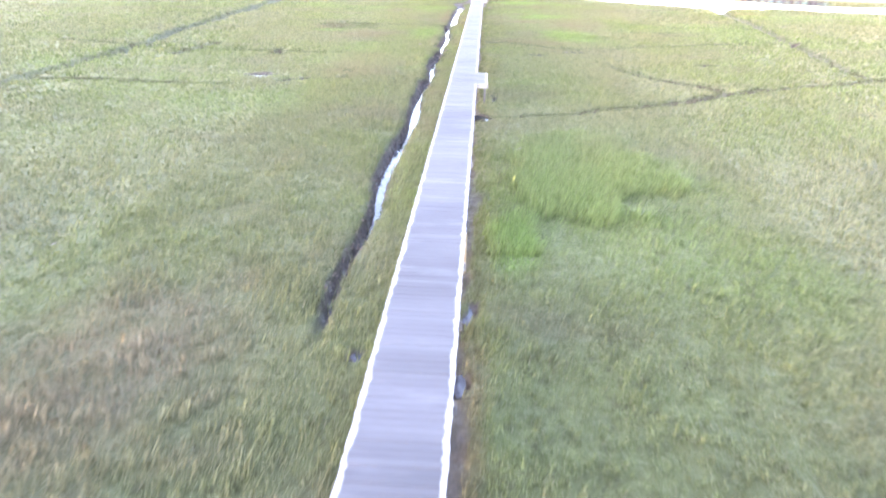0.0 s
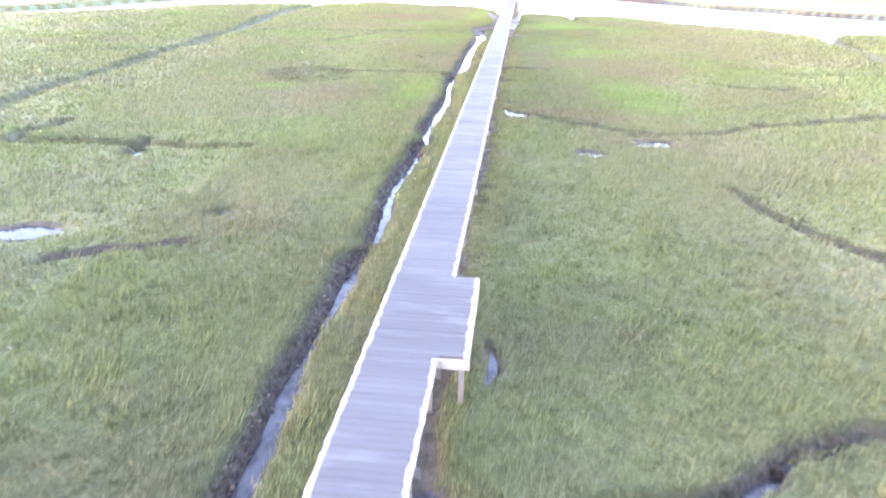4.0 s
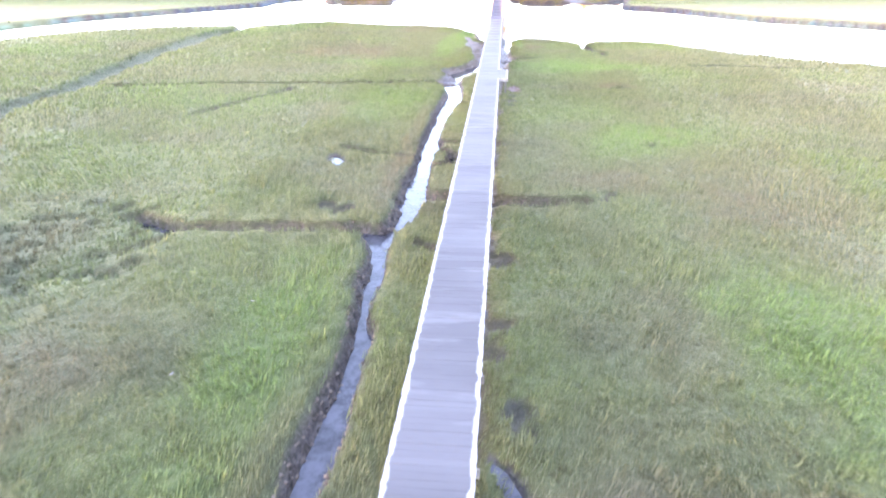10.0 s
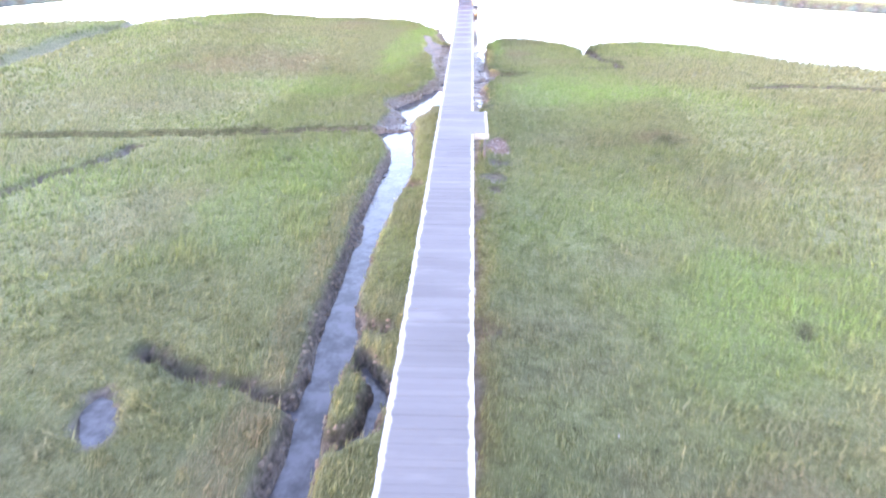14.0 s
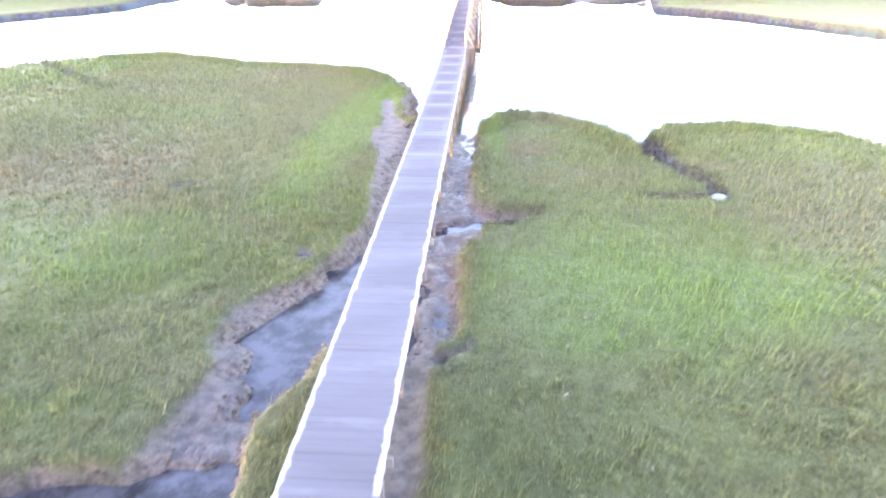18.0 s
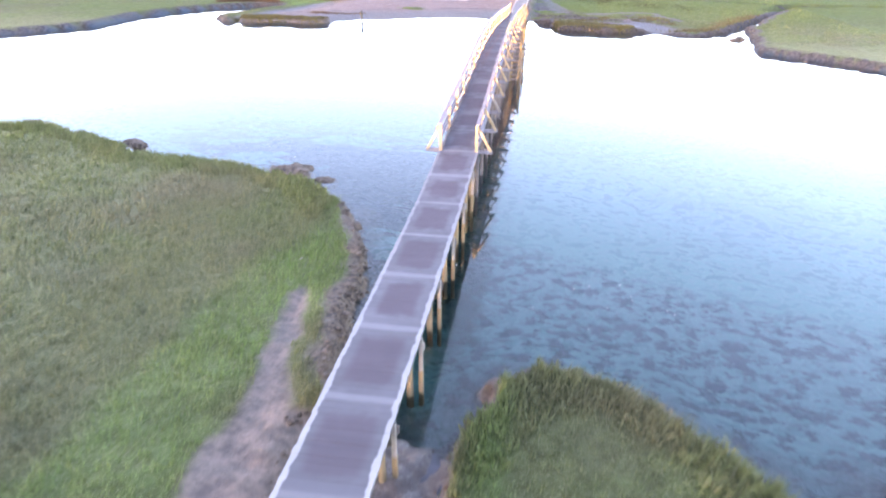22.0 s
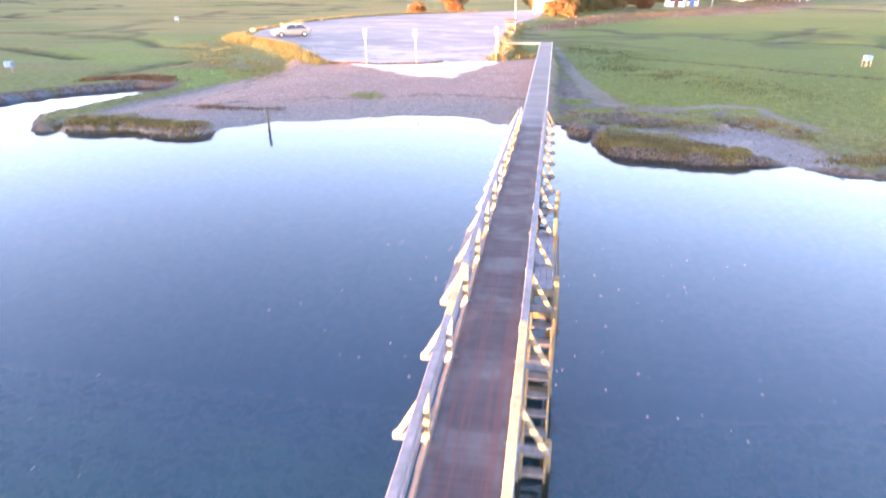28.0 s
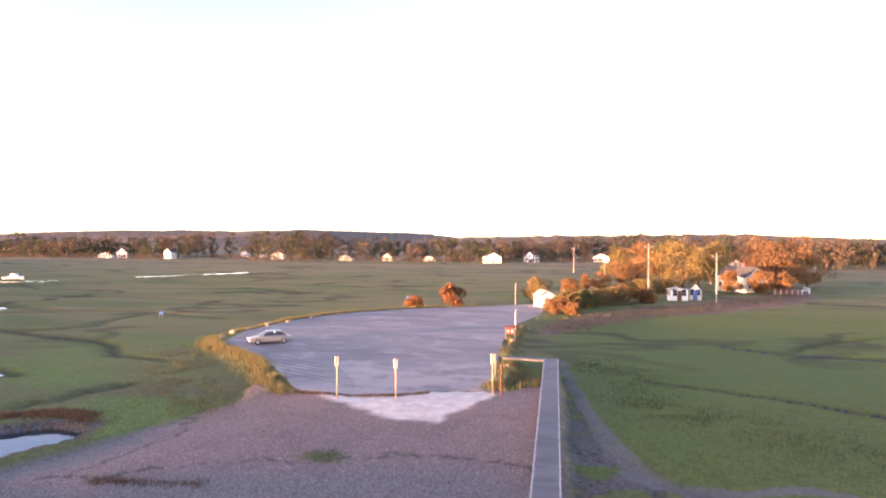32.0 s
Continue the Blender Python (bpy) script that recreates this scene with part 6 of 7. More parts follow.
post_thing("river_stake", -16.1, 171.6, 1.35, 0.09, WET_WOOD, "dark leaning stake standing in the river", "stake")


def utility_pole(x, y, tall):
    ob = post_thing("utility_pole", x, y, tall, 0.13, PALE_WOOD, "tall pale timber utility pole", "pole", 0.65)
    bm = bmesh.new()
    box(bm, (-0.9, -0.06, tall - 0.4), (0.9, 0.06, tall - 0.28), 0.01)
    part("crossarm", bm, GREY_WOOD, ob)
    for x1 in (-0.75, 0.0, 0.75):
        bm = bmesh.new()
        rod(bm, (x1, 0, tall - 0.28), (x1, 0, tall - 0.08), 0.05, 0.03, 8)
        part("insulator", bm, WHITE, ob)


utility_pole(19.5, 284.4, 11.5)
utility_pole(31.8, 279.6, 9.8)
utility_pole(8.0, 420.0, 10.5)
utility_pole(14.0, 330.0, 8.0)


def build_guard_rail():
    """The white curved rail where the lane ends at the marsh."""
    g = thing("guard_rail", 60, 313, 0.5, 0, "curved white guard rail at the end of the lane", "guard rail")
    pts = [(-5.6, -6.6), (-2.2, -4.2), (0.6, -0.6), (2.4, 3.8), (2.6, 8.2)]
    for (ax, ay), (bx, by) in zip(pts, pts[1:]):
        bm = bmesh.new()
        beam(bm, (ax, ay, 0.72), (bx, by, 0.72), 0.08, 0.28)
        part("rail", bm, WHITE, g)
    for px, py in pts:
        bm = bmesh.new()
        box(bm, (px - 0.08, py - 0.08, -0.4), (px + 0.08, py + 0.08, 0.85), 0.01)
        part("post", bm, WHITE, g)
    f = thing("yard_fence", 50.4, 304.6, 0.5, 4, "brown timber yard fence beside the cream house", "fence")
    for k in range(14):
        bm = bmesh.new()
        box(bm, (k * 0.42, -0.02, 0.0), (k * 0.42 + 0.34, 0.02, 1.15 + 0.1 * (k % 2)), 0.01)
        part("board", bm, BROWN_PAINT if k % 3 else PALE_WOOD, f)
    for px in (0.0, 2.9, 5.8):
        bm = bmesh.new()
        box(bm, (px - 0.06, 0.02, -0.3), (px + 0.06, 0.14, 1.35), 0.01)
        part("post", bm, PALE_WOOD, f)


build_guard_rail()


def build_kiosk():
    k = thing("notice_board", -4.9, 222.6, ground_at(-4.9, 222.6), 12, "brown roofed timber notice board with leaflets", "notice board")
    k.scale = (0.75, 0.75, 0.75)
    for x in (-0.75, 0.75):
        bm = bmesh.new()
        box(bm, (x - 0.06, -0.06, -0.2), (x + 0.06, 0.06, 2.1), 0.01)
        part("post", bm, GREY_WOOD, k)
    bm = bmesh.new()
    box(bm, (-0.7, -0.04, 0.9), (0.7, 0.04, 1.95), 0.01)
    part("board", bm, BROWN_PAINT, k)
    for side in (-1, 1):
        bm = bmesh.new()
        box(bm, (-1.0, -0.02, 0), (1.0, 0.5, 0.04), 0.008)
        r = part("roof_slope", bm, BROWN_PAINT, k)
        r.matrix_basis = pose(0, 0, 2.32, -26 if side > 0 else 206, 0, 0)
    for x in (-0.35, 0.3):
        bm = bmesh.new()
        box(bm, (x - 0.13, -0.05, 1.25), (x + 0.13, -0.042, 1.6))
        part("notice", bm, WHITE, k, "white paper notice")


build_kiosk()


def build_house(x, y, w, d, wall, roof, turn, walls, roofing, label, name="house", z=None, storeys=1, chimney=True, door=True, door_paint=None):
    """A gabled house: walls, roof slopes, windows with frames, a door and a chimney."""
    h = thing(name, x, y, ground_at(x, y) if z is None else z, turn, label, "shed" if name == "shed" else "house")
    bm = bmesh.new()
    prof = [(-w / 2, -0.3), (w / 2, -0.3), (w / 2, wall), (0, wall + roof), (-w / 2, wall)]
    front = [bm.verts.new((px, -d / 2, pz)) for px, pz in prof]
    back = [bm.verts.new((px, d / 2, pz)) for px, pz in prof]
    bm.faces.new(front[::-1])
    bm.faces.new(back)
    for k in range(5):
        bm.faces.new((front[k], front[(k + 1) % 5], back[(k + 1) % 5], back[k]))
    bmesh.ops.recalc_face_normals(bm, faces=bm.faces)
    part("wall", bm, walls, h)
    run = math.hypot(w / 2, roof)
    for side in (-1, 1):
        bm = bmesh.new()
        box(bm, (0, -d / 2 - 0.25, 0.02), (run + 0.3, d / 2 + 0.25, 0.14), 0.02)
        r = part("roof_slope", bm, roofing, h)
        r.matrix_basis = pose(0, 0, wall + roof, 0, math.degrees(math.atan2(roof, w / 2)), 0) if side > 0 else pose(0, 0, wall + roof, 0, 0, 180) @ pose(0, 0, 0, 0, math.degrees(math.atan2(roof, w / 2)), 0)
    if name == "shed":
        bm = bmesh.new()
        box(bm, (-0.4, -d / 2 - 0.03, 0), (0.4, -d / 2 - 0.004, 1.9), 0.01)
        part("door", bm, PALE_WOOD, h)
        for sy in (-0.55, 0.55):
            bm = bmesh.new()
            box(bm, (w / 2 + 0.004, sy - 0.18, 0.3), (w / 2 + 0.03, sy + 0.18, 1.9), 0.01)
            part("side_panel", bm, BROWN_PAINT, h)
        return h
    places = []
    for s in range(storeys):
        zz = 1.0 + s * 2.6
        for k in range(max(2, int(w / 2.4))):
            px = -w / 2 + w * (k + 0.5) / max(2, int(w / 2.4))
            places.append(((px, -d / 2 - 0.01, zz), 0))
        for k in range(max(2, int(d / 2.6))):
            py = -d / 2 + d * (k + 0.5) / max(2, int(d / 2.6))
            places += [((w / 2 + 0.01, py, zz), 90), ((-w / 2 - 0.01, py, zz), -90)]
    for (px, py, pz), a in places:
        win = part("window", box(bmesh.new(), (-0.42, -0.02, 0), (0.42, 0.03, 1.25)), GLASS, h)
        win.matrix_basis = pose(px, py, pz, 0, 0, a)
        bm = bmesh.new()
        for lo, hi in (((-0.5, -0.05, -0.08), (0.5, -0.021, 0)), ((-0.5, -0.05, 1.25), (0.5, -0.021, 1.33)), ((-0.5, -0.05, 0), (-0.42, -0.021, 1.25)), ((0.42, -0.05, 0), (0.5, -0.021, 1.25)), ((-0.42, -0.05, 0.6), (0.42, -0.021, 0.65))):
            box(bm, lo, hi)
        part("frame", bm, WHITE, win)
    if door:
        bm = bmesh.new()
        box(bm, (-0.45, -d / 2 - 0.06, 0.0), (0.45, -d / 2 - 0.02, 2.05), 0.01)
        part("door", bm, door_paint or BROWN_PAINT, h)
    if chimney:
        bm = bmesh.new()
        box(bm, (w * 0.14, -0.35, wall + roof * 0.4), (w * 0.14 + 0.7, 0.35, wall + roof + 0.9), 0.03)
        part("chimney", bm, ROOF_RED, h)
    return h


build_house(-1.7, 264.6, 2.5, 3.2, 2.1, 0.85, 24, WHITE, PALE_WOOD, "small white gabled shed beside the car park", "shed", 0.48)
build_house(46, 315, 7.4, 9, 3.8, 2.2, 35, CREAM, ROOF_DARK, "cream gabled house with a dark roof among orange trees", storeys=1)
build_house(25.2, 283.5, 3.5, 2.7, 2.12, 0.5, 4, WHITE, PALE_WOOD, "low white cottage on the shore", chimney=False)
build_house(29.2, 286.0, 2.3, 2.9, 2.12, 1.1, -14, CREAM, ROOF_DARK, "small gabled cottage with a blue door", chimney=False, door_paint=BLUE_PAINT)
FAR_HOUSES = [
    (-39, 545, 16, 10, 5, 4, 20, WHITE, ROOF_DARK, "white clapboard house at the edge of the woods", 2), (-15, 566, 12, 10, 5, 4.5, -20, WHITE, ROOF_DARK, "white gabled house below the trees", 2), (31, 590, 16, 10, 4.5, 3.5, 0, WHITE, ROOF_RED, "pale house with a dark red roof", 1),
    (-318, 570, 10, 9, 5.5, 5, 25, WHITE, ROOF_DARK, "tall white gabled house before the woods", 2), (-335, 575, 15, 8, 3, 2, 5, WHITE, ROOF_DARK, "low white house before the woods", 1), (-282, 575, 9, 9, 6, 4, -10, WHITE, ROOF_DARK, "white two-storey house before the woods", 2),
    (-203, 590, 14, 9, 4.5, 3, 8, WHITE, ROOF_DARK, "white house among dark trees", 1), (-255, 640, 9, 8, 4.5, 4, 0, WHITE, ROOF_DARK, "distant white house among the trees", 1), (-240, 645, 12, 8, 4.5, 3.5, 10, WHITE, ROOF_DARK, "distant white house among the trees", 1),
    (-143, 570, 14, 8, 3, 2.4, 0, CREAM, ROOF_DARK, "cream cottage at the wood's edge", 1), (-112, 565, 9, 8, 4, 3, 0, CREAM, ROOF_RED, "cream house at the wood's edge", 1), (-84, 570, 12, 8, 2.8, 2, 0, CREAM, ROOF_DARK, "low cream cottage before the woods", 1), (62, 380, 11, 9, 6.6, 3.2, -15, CREAM, ROOF_RED, "tall house with a dark red roof behind trees", 2),
]
for x, y, w, d, a, b, turn, m, r, label, st in FAR_HOUSES:
    build_house(x, y, w * 0.66, d * 0.66, a * 0.75, b * 0.65, turn, m, r, label, storeys=1 if a < 5 else st)


# ---- trees ----
def leaf_cloud(rng, blobs, per, size):
    """Small leaf sprays scattered through the outer part of several blobs: centre, radii."""
    out = []
    for (cx, cy, cz), (rx, ry, rz) in blobs:
        d = rng.normal(size=(per, 3))
        d /= np.linalg.norm(d, axis=1)[:, None]
        r = rng.uniform(0.55, 1.05, per) ** 0.6
        p = np.stack([cx + d[:, 0] * rx * r, cy + d[:, 1] * ry * r, cz + d[:, 2] * rz * r], 1)
        tri = p[:, None, :] + rng.normal(size=(per, 3, 3)) * size * rng.uniform(0.5, 1.1, per)[:, None, None]
        out.append(tri)
    return np.concatenate(out)


def crown_blobs(rng, tall, wide, low, count):
    """Where a crown's masses of leaves sit."""
    blobs = []
    for k in range(count):
        t = rng.uniform(0, 1)
        z = low + (tall - low) * (0.12 + 0.8 * t)
        reach = wide * 0.5 * math.sin(math.pi * (0.18 + 0.72 * t)) * rng.uniform(0.35, 0.95)
        a = rng.uniform(0, 2 * math.pi)
        r = wide * rng.uniform(0.13, 0.24)
        blobs.append(((math.cos(a) * reach, math.sin(a) * reach, z), (r, r, r * rng.uniform(0.6, 0.9))))
    return blobs


def build_tree(x, y, tall, wide, low, mat, label, seed, name="tree", leaves=2600, z=None):
    rng = np.random.default_rng(seed)
    t = thing(name, x, y, (ground_at(x, y) if z is None else z) - 0.1, 0, label, "bush" if name == "bush" else "tree")
    blobs = crown_blobs(rng, tall, wide, low, 22 if name == "tree" else 16)
    bm = bmesh.new()
    rod(bm, (0, 0, 0), (0.1, 0, low + (tall - low) * 0.35), max(0.08, wide * 0.028), max(0.05, wide * 0.016), 9)
    part("trunk", bm, BARK, t)
    for k, ((cx, cy, cz), _) in enumerate(blobs[:7]):
        bm = bmesh.new()
        rod(bm, (0.05, 0, low * 0.8 + 0.25 * (cz - low * 0.8) * 0.5), (cx * 0.9, cy * 0.9, cz), max(0.04, wide * 0.012), 0.025, 6)
        part("limb", bm, BARK, t)
    part("crown", triangles("crown", leaf_cloud(rng, blobs, 2 * leaves // len(blobs), 0.11 + wide * 0.006), mat), mat, t)
    return t


build_tree(-18.8, 265.5, 4.7, 5.0, 0.2, LEAF_RED, "rounded russet bush behind the car park", 1, "bush")
build_tree(-25.6, 263, 2.1, 4.2, 0.0, LEAF_RED, "low russet bush behind the car park", 2, "bush", 1400)
build_tree(-3.2, 276, 5.2, 6.6, 0.2, LEAF_GOLD, "golden rounded bush behind the shed", 3, "bush")
for i, (x, y, tall, wide, m) in enumerate([(3.6, 296, 3.6, 5.0, LEAF_ORANGE), (7.4, 303, 4.2, 2.6, LEAF_ORANGE), (11.2, 306, 4.6, 4.6, LEAF_ORANGE), (15.5, 308, 8.2, 6.2, LEAF_ORANGE), (20.5, 312, 7.0, 8.0, LEAF_ORANGE), (25.0, 300, 4.6, 7.0, LEAF_GOLD), (17.5, 290, 3.8, 6.0, LEAF_GOLD)]):
    build_tree(x, y, tall, wide, 0.3, m, "sunlit orange shrub along the lane", 30 + i, "bush", 1900)
for i, (x, y, tall, wide, m) in enumerate([(0.6, 253, 2.4, 4.0, LEAF_ORANGE), (2.6, 258, 3.4, 4.4, LEAF_GOLD), (5.4, 262, 3.0, 4.6, LEAF_GREEN), (8.0, 266, 3.3, 4.8, LEAF_GOLD), (10.8, 270, 3.6, 5.4, LEAF_GOLD), (13.8, 273, 3.4, 5.0, LEAF_ORANGE), (3.4, 252, 1.6, 3.4, LEAF_ORANGE), (17.4, 276, 2.6, 4.6, LEAF_RED)]):
    build_tree(x, y, tall, wide, 0.1, m, "golden and orange brush beside the car park", 50 + i, "bush", 2200)
for i, (x, y, tall, wide, low, m) in enumerate([(31.5, 312, 13.0, 14.5, 1.5, LEAF_GOLD), (39, 330, 11, 11, 1.5, LEAF_GOLD), (25, 330, 12, 10, 2, LEAF_ORANGE), (55, 330, 13, 14, 1.0, LEAF_ORANGE), (64, 336, 14.5, 16, 0.8, LEAF_ORANGE), (48, 305, 5.5, 5.5, 0.3, LEAF_ORANGE), (52.5, 306, 5.0, 5.0, 0.3, LEAF_ORANGE), (41, 304, 5.6, 5.0, 0.6, LEAF_ORANGE), (72, 345, 10, 12, 0.5, LEAF_ORANGE), (20, 345, 11, 11, 1.5, LEAF_GOLD), (34, 360, 13, 13, 1.5, LEAF_GREEN), (48, 355, 13, 13, 1.5, LEAF_GOLD)]):
    build_tree(x, y, tall, wide, low, m, "broad autumn tree lit by the low sun", 80 + i, "tree", 3600)


def woods(name, label, mat, spots, seed, leaves, size):
    """Many far trees as one mass: leaf sprays and trunks."""
    rng = np.random.default_rng(seed)
    out = []
    for x, y, tall, wide in spots:
        h = 0.4
        blobs = [((x + bx, y + by, h + bz), r) for (bx, by, bz), r in crown_blobs(rng, tall, wide, tall * 0.02, 9)]
        out.append(leaf_cloud(rng, blobs, leaves // 9, size))
        a = rng.uniform(0, 3.14)
        w = 0.3
        out.append(np.array([[[x - w * math.cos(a), y - w * math.sin(a), h - 0.6], [x + w * math.cos(a), y + w * math.sin(a), h - 0.6], [x, y, h + tall * 0.7]]]))
    return tagged(new(name, triangles(name, np.concatenate(out), mat)), label, "woods", kind="stuff")


def wood_edge(x):
    """How far off the woods begin along the marsh."""
    return 560 + 22 * math.sin(x * 0.013 + 1) + 14 * math.sin(x * 0.037) + (60 if -270 < x < -190 else 0)


def build_woods():
    rng = np.random.default_rng(23)
    groups = {"mixed": [], "green": [], "orange": []}
    houses = [(f[0], f[1]) for f in FAR_HOUSES]
    for row in range(5):
        x = -620.0
        while x < 520:
            x += rng.uniform(4, 8.5)
            y = wood_edge(x) + row * rng.uniform(10, 24) + rng.uniform(0, 8)
            if any(abs(x - hx) < 9 and y < hy + 14 for hx, hy in houses):
                continue
            tall = rng.uniform(10, 16) + row * 1.3 + 3 * math.sin(x * 0.02)
            key = rng.choice(["mixed", "mixed", "green", "mixed", "green", "orange"] if x > -60 else ["mixed", "green", "green", "mixed", "mixed", "green", "orange"])
            groups[key].append((x, y, tall, rng.uniform(8, 13)))
        # the near wood to the east
    x = 75.0
    while x < 420:
        x += rng.uniform(4, 8)
        for k in range(3):
            groups[rng.choice(["mixed", "green", "green", "orange", "mixed"])].append((x + rng.uniform(-3, 3), 505 + 10 * k + rng.uniform(-6, 6) - 0.05 * x, rng.uniform(11, 17), rng.uniform(8, 12)))
    woods("woods", "autumn woods along the far edge of the marsh", LEAF_MIXED, groups["mixed"], 1, 495, 0.42)
    woods("woods", "dark green trees along the far edge of the marsh", LEAF_PINE, groups["green"], 2, 495, 0.42)
    woods("woods", "brown autumn trees along the far edge of the marsh", LEAF_BROWN, groups["orange"], 3, 495, 0.42)
    edge = [(x, wood_edge(x) - 9 + rng.uniform(-3, 3), rng.uniform(1.6, 3.4), rng.uniform(4, 8)) for x in np.arange(-600, 500, 3.4)]
    woods("scrub", "low reddish scrub before the far woods", LEAF_BROWN, edge, 4, 90, 0.32)


build_woods()


def build_hills():
    """Wooded hills behind the plain."""
    xs, ys = np.linspace(-2600, 2600, 261), np.array([900, 1100, 1300, 1500, 1700, 1950, 2200, 2500, 2900.0])
    gx, gy = np.meshgrid(xs, ys)
    ridge = 14 + 24 * value_noise(gx * 0.0022 + 5, gy * 0.001, 7) + 22 * np.exp(-(((gx + 620) / 160) ** 2)) + 16 * np.exp(-(((gx + 1200) / 260) ** 2))
    z = 4 + ridge * ease(gy, 900, 1900) + 4.5 * rough_noise(gx * 0.05, gy * 0.05, 3, 2)
    z[0] = 0
    verts = np.stack([gx.ravel(), gy.ravel(), z.ravel()], 1).tolist()
    n = len(xs)
    faces = [(j * n + i, j * n + i + 1, (j + 1) * n + i + 1, (j + 1) * n + i) for j in range(len(ys) - 1) for i in range(n - 1)]
    nn = Nodes("wooded_hills")
    grain = nn.noise(0.06, 4, 0.7)
    col = nn.mix(nn.step(grain, 0.35, 0.65), (0.12, 0.100, 0.085), (0.22, 0.165, 0.13))
    mat = nn.surface(col, 0.95, nn.bump(grain, 1.0, 6.0), 0.0, 0.1)
    tagged(new("backdrop_hills", sheet("backdrop_hills", verts, faces, mat)), "low wooded hills on the horizon", "hills", kind="structure")


build_hills()


def build_dunes():
    """A high, unseen dune ridge behind the start of the walk, added to shade the marsh from the low sun."""
    way, side = Vector((0.75, 0.66, 0)).normalized(), Vector((0.66, -0.75, 0)).normalized()
    verts, faces, n = [], [], 121
    for j, (off, share) in enumerate(((-60, 0.0), (-30, 0.7), (-8, 1.0), (8, 1.0), (30, 0.6), (55, 0.0))):
        for i in range(n):
            s = -600 + 10 * i
            p = way * (-150 + off) + side * s
            # The crest rises past s = -148 to set where sun gets through.
            verts.append((p.x, p.y, -0.6 + share * (DUNE_TOP + 1.0 * float(ease(np.array(s), -166.0, -148.0)) + 0.5 * noise.noise(Vector((s * 0.02, off * 0.02, 0))) + 0.25 * noise.noise(Vector((s * 0.09, off * 0.05, 4))))))
    for j in range(5):
        faces += [(j * n + i, j * n + i + 1, (j + 1) * n + i + 1, (j + 1) * n + i) for i in range(n - 1)]
    mat = plain("dune_sand", (0.36, 0.30, 0.21), 0.95, 0.25, 0.3)
    tagged(new("backdrop_dunes", sheet("backdrop_dunes", verts, faces, mat)), "unseen dune ridge added to shade the marsh", "dunes", kind="structure")


DUNE_TOP = 6.6
build_dunes()


# ---- car ----
def build_car(x, y, turn):
    car = thing("car", x, y, 0.48, turn, "champagne silver sedan parked alone on the asphalt", "car")
    bm = bmesh.new()
    stations = [(-2.38, 0.42, 0.62, 0.70), (-2.30, 0.30, 0.78, 0.84), (-1.75, 0.24, 0.93, 0.88), (-1.0, 0.22, 0.97, 0.90), (0.0, 0.22, 0.95, 0.90), (0.9, 0.22, 0.92, 0.90), (1.7, 0.24, 0.84, 0.86), (2.25, 0.30, 0.70, 0.80), (2.38, 0.42, 0.58, 0.66)]
    rings = []
    for sx, low, top, half in stations:
        ring = [(-half * 0.86, low), (half * 0.86, low), (half, low + 0.16), (half * 0.99, top - 0.14), (half * 0.88, top), (-half * 0.88, top), (-half * 0.99, top - 0.14), (-half, low + 0.16)]
        rings.append([bm.verts.new((sx, py, pz)) for py, pz in ring])
    for a, b in zip(rings, rings[1:]):
        for k in range(8):
            bm.faces.new((a[k], a[(k + 1) % 8], b[(k + 1) % 8], b[k]))
    bm.faces.new(rings[0][::-1])
    bm.faces.new(rings[-1])
    bmesh.ops.recalc_face_normals(bm, faces=bm.faces)
    body = part("body", bm, SILVER, car)
    bm = bmesh.new()
    cab = [(-1.85, 0.92, 0.74), (-1.15, 1.36, 0.60), (0.25, 1.42, 0.60), (1.15, 0.92, 0.74)]
    rings = [[bm.verts.new((sx, -hw, z)), bm.verts.new((sx, hw, z))] for sx, z, hw in cab]
    base = [[bm.verts.new((sx, -0.80, 0.86)), bm.verts.new((sx, 0.80, 0.86))] for sx, z, hw in cab]
    for a, b, c, d in zip(rings, rings[1:], base, base[1:]):
        bm.faces.new((a[0], b[0], b[1], a[1]))
        bm.faces.new((a[0], c[0], d[0], b[0]))
        bm.faces.new((a[1], b[1], d[1], c[1]))
    bmesh.ops.recalc_face_normals(bm, faces=bm.faces)
    part("windows", bm, GLASS, car, "dark glass of the cabin")
    bm = bmesh.new()
    box(bm, (-1.25, -0.61, 1.375), (0.32, 0.61, 1.445), 0.03)
    part("roof", bm, SILVER, car)
    for side in (-1, 1):
        for a, b in (((-1.85, 0.75, 0.93), (-1.2, 0.62, 1.40)), ((-0.45, 0.69, 0.93), (-0.45, 0.62, 1.41)), ((1.18, 0.75, 0.92), (0.3, 0.62, 1.42))):
            bm = bmesh.new()
            beam(bm, (a[0], side * a[1], a[2]), (b[0], side * b[1], b[2]), 0.06, 0.07, 0.01)
            part("pillar", bm, SILVER, car)
        for wx in (-1.42, 1.42):
            bm = bmesh.new()
            rod(bm, (wx, side * 0.70, 0.32), (wx, side * 0.92, 0.32), 0.32, 0.32, 20)
            tyre = part("tyre", bm, RUBBER, car)
            bm = bmesh.new()
            rod(bm, (wx, side * 0.90, 0.32), (wx, side * 0.935, 0.32), 0.20, 0.18, 16)
            part("rim", bm, CHROME, tyre)
        bm = bmesh.new()
        box(bm, (2.26, side * 0.62 - 0.16, 0.56), (2.40, side * 0.62 + 0.16, 0.70), 0.02)
        part("headlight", bm, WHITE, car)
        bm = bmesh.new()
        box(bm, (-2.38, side * 0.62 - 0.15, 0.60), (-2.30, side * 0.62 + 0.15, 0.76), 0.02)
        part("tail_light", bm, LAMP_RED, car)
        bm = bmesh.new()
        box(bm, (0.75, side * 0.90 - 0.08, 0.92), (0.95, side * 0.90 + 0.08, 1.04), 0.02)
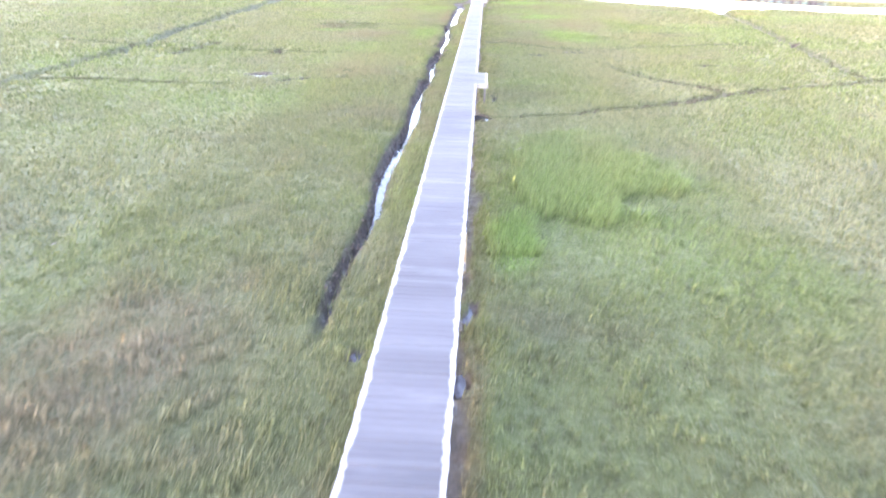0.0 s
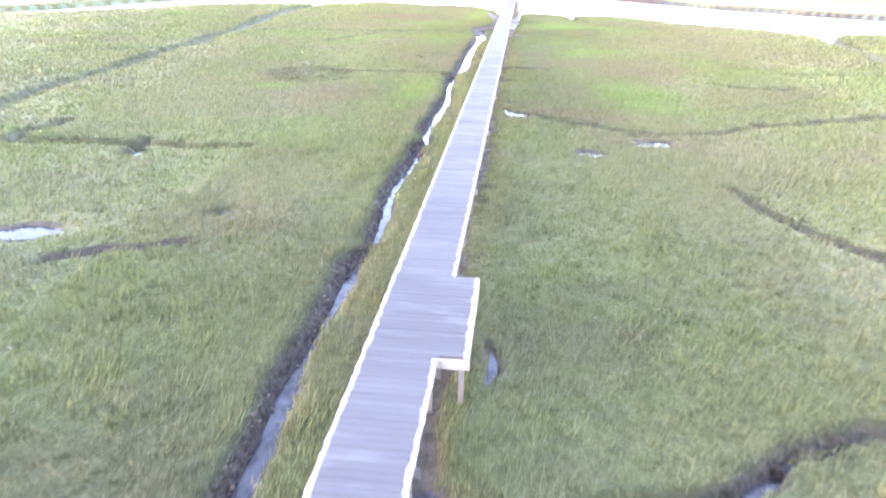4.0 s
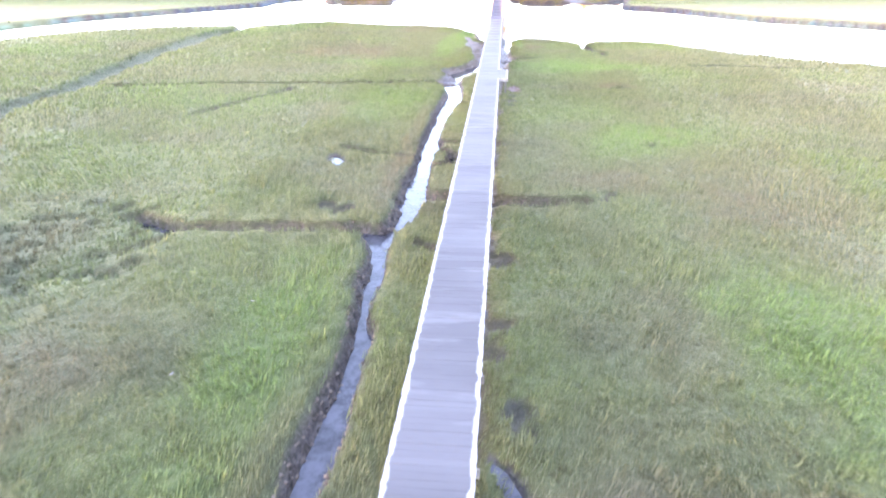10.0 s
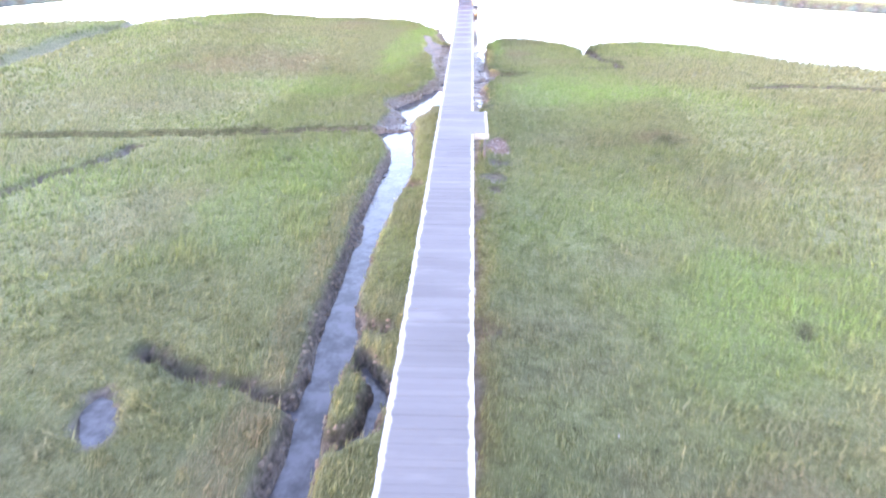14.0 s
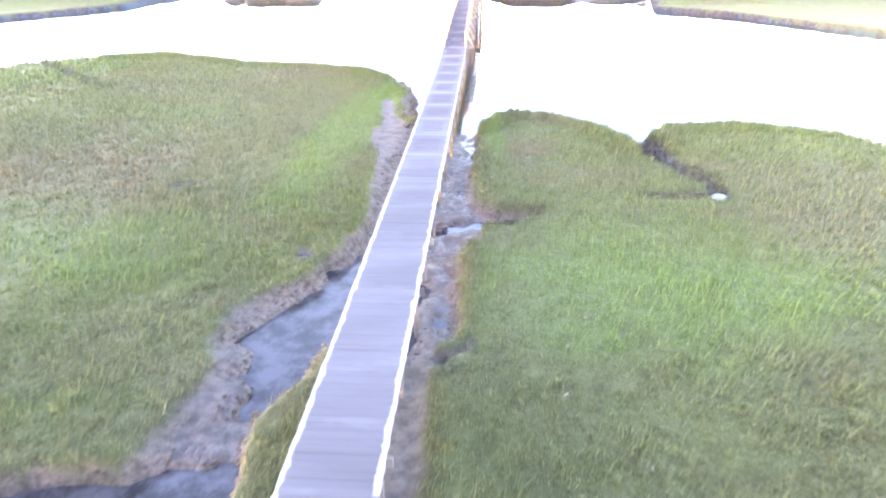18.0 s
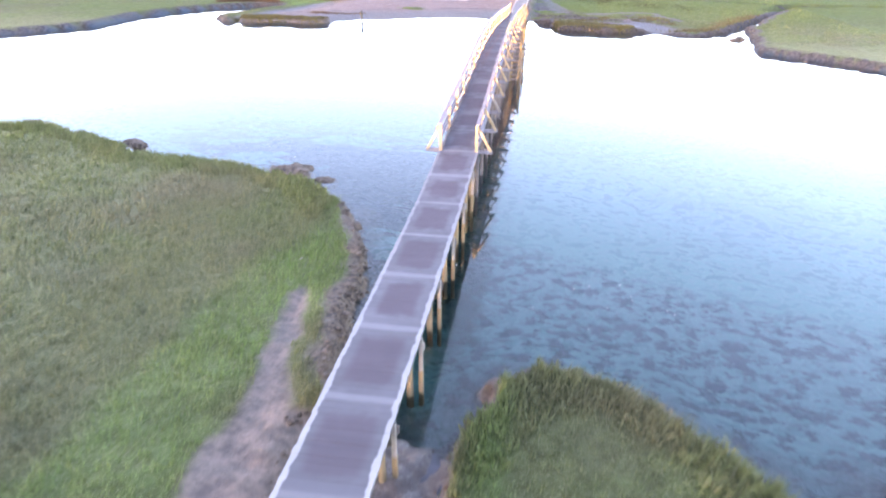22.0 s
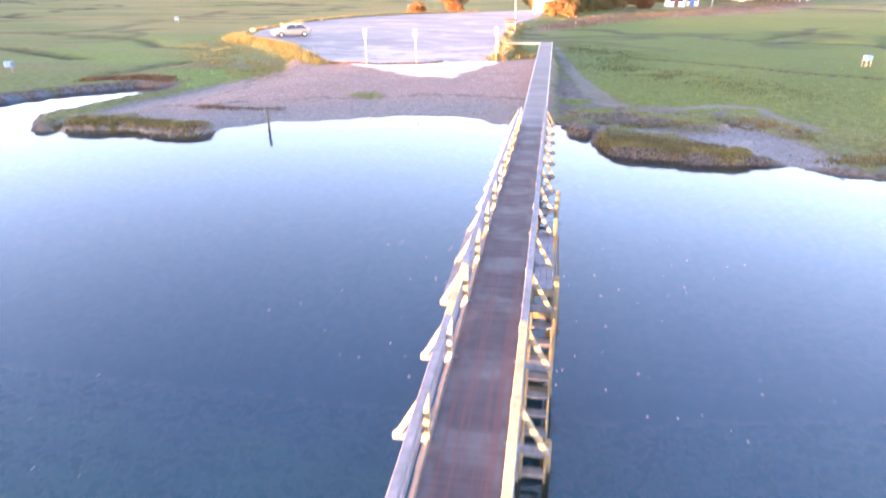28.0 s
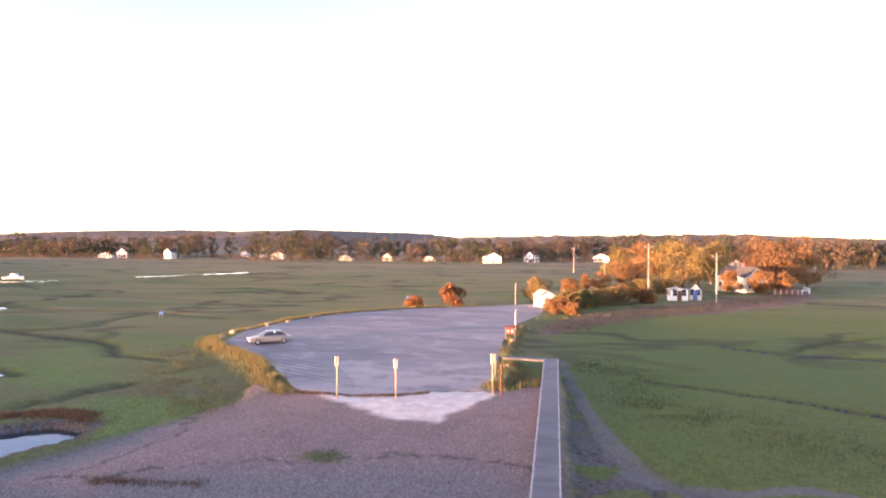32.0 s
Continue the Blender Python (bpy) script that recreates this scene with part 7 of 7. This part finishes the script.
        part("wing_mirror", bm, SILVER, car)


build_car(-31.6, 214.2, 214)


# ---- small things ----
def fly_trap(x, y):
    t = thing("marsh_box", x, y, ground_at(x, y), 20, "small blue box on legs standing in the marsh", "box", "marsh boxes")
    bm = bmesh.new()
    box(bm, (-0.3, -0.25, 0.55), (0.3, 0.25, 1.0), 0.02)
    part("body", bm, BLUE_PAINT, t)
    for sx in (-0.26, 0.26):
        for sy in (-0.21, 0.21):
            bm = bmesh.new()
            box(bm, (sx - 0.03, sy - 0.03, -0.3), (sx + 0.03, sy + 0.03, 0.55))
            part("leg", bm, GREY_WOOD, t)


for x, y in ((-61.3, 238), (-29.9, 275.6), (29.4, 201.3), (-46.9, 186.2)):
    fly_trap(x, y)


def build_boat(x, y, turn):
    b = thing("boat", x, y, 0.0, turn, "small white motor boat lying in the marsh creek", "boat")
    bm = bmesh.new()
    rings = []
    for sx, half, top in ((-3.2, 1.0, 0.95), (-1.5, 1.15, 0.95), (0.5, 1.1, 1.05), (2.2, 0.65, 1.2), (3.2, 0.05, 1.35)):
        rings.append([bm.verts.new(p) for p in ((sx, -half, top), (sx, -half * 0.75, 0.35), (sx, 0, 0.1), (sx, half * 0.75, 0.35), (sx, half, top))])
    for p, q in zip(rings, rings[1:]):
        for k in range(4):
            bm.faces.new((p[k], p[k + 1], q[k + 1], q[k]))
        bm.faces.new((p[4], p[0], q[0], q[4]))
    bm.faces.new(rings[0])
    bmesh.ops.recalc_face_normals(bm, faces=bm.faces)
    part("hull", bm, WHITE, b)
    part("cabin", box(bmesh.new(), (-0.8, -0.7, 0.95), (1.0, 0.7, 1.9), 0.08), WHITE, b)


build_boat(-163.6, 315.2, 10)


def build_litter():
    """Bleached scraps of driftwood and shell in the grass."""
    rng = random.Random(5)
    for i in range(46):
        x, y = rng.uniform(-14, 14), rng.uniform(10, 120)
        if abs(x) < 3 or land(np.array([x]), np.array([y]))[1]["grass"][0] < 0.6:
            continue
        bm = bmesh.new()
        s = rng.uniform(0.018, 0.04)
        box(bm, (-s * 1.6, -s * 0.5, 0), (s * 1.6, s * 0.5, s * 0.5), s * 0.2)
        ob = new("driftwood", mesh_of("driftwood", bm, PALE_WOOD))
        ob.matrix_world = pose(x, y, ground_at(x, y) + 0.12, rng.uniform(-15, 15), rng.uniform(-15, 15), rng.uniform(0, 180))
        tagged(ob, "bleached scrap of driftwood caught in the marsh grass", "driftwood", "driftwood scraps")
    for x, y, a in ((-3.9, 52.9, 60), (2.45, 25.0, 20)):
        bm = bmesh.new()
        beam(bm, (-0.2, 0, 0), (0.03, 0.02, 0.04), 0.05, 0.045, 0.012)
        beam(bm, (0.03, 0.02, 0.04), (0.15, 0.17, 0.02), 0.045, 0.04, 0.012)
        ob = new("driftwood_branch", mesh_of("driftwood_branch", bm, PALE_WOOD))
        ob.matrix_world = pose(x, y, ground_at(x, y) + 0.16, 0, 0, a)
        tagged(ob, "bent bleached driftwood branch in the marsh grass", "driftwood")


build_litter()


def build_foam():
    """Flecks of foam drifting on the river."""
    rng = np.random.default_rng(3)
    n = 700
    x, y = rng.uniform(-12, 14, n), rng.uniform(117, 158, n)
    keep = rough_noise(x * 0.2, y * 0.2, 8, 2) > 0.05
    x, y = x[keep], y[keep]
    d = off_area(x, y, RIVER)
    x, y = x[d < -1.5], y[d < -1.5]
    n = len(x)
    a, s = rng.uniform(0, 6.3, n), rng.uniform(0.012, 0.035, n)
    z = np.full(n, TIDE_LEVEL + 0.006)
    tri = np.stack([np.stack([x + s * np.cos(a + k), y + s * 1.6 * np.sin(a + k), z], 1) for k in (0, 2.0, 3.9)], 1)
    tagged(new("foam", triangles("foam", tri, WHITE)), "white flecks of foam on the river", "foam", kind="stuff")


build_foam()
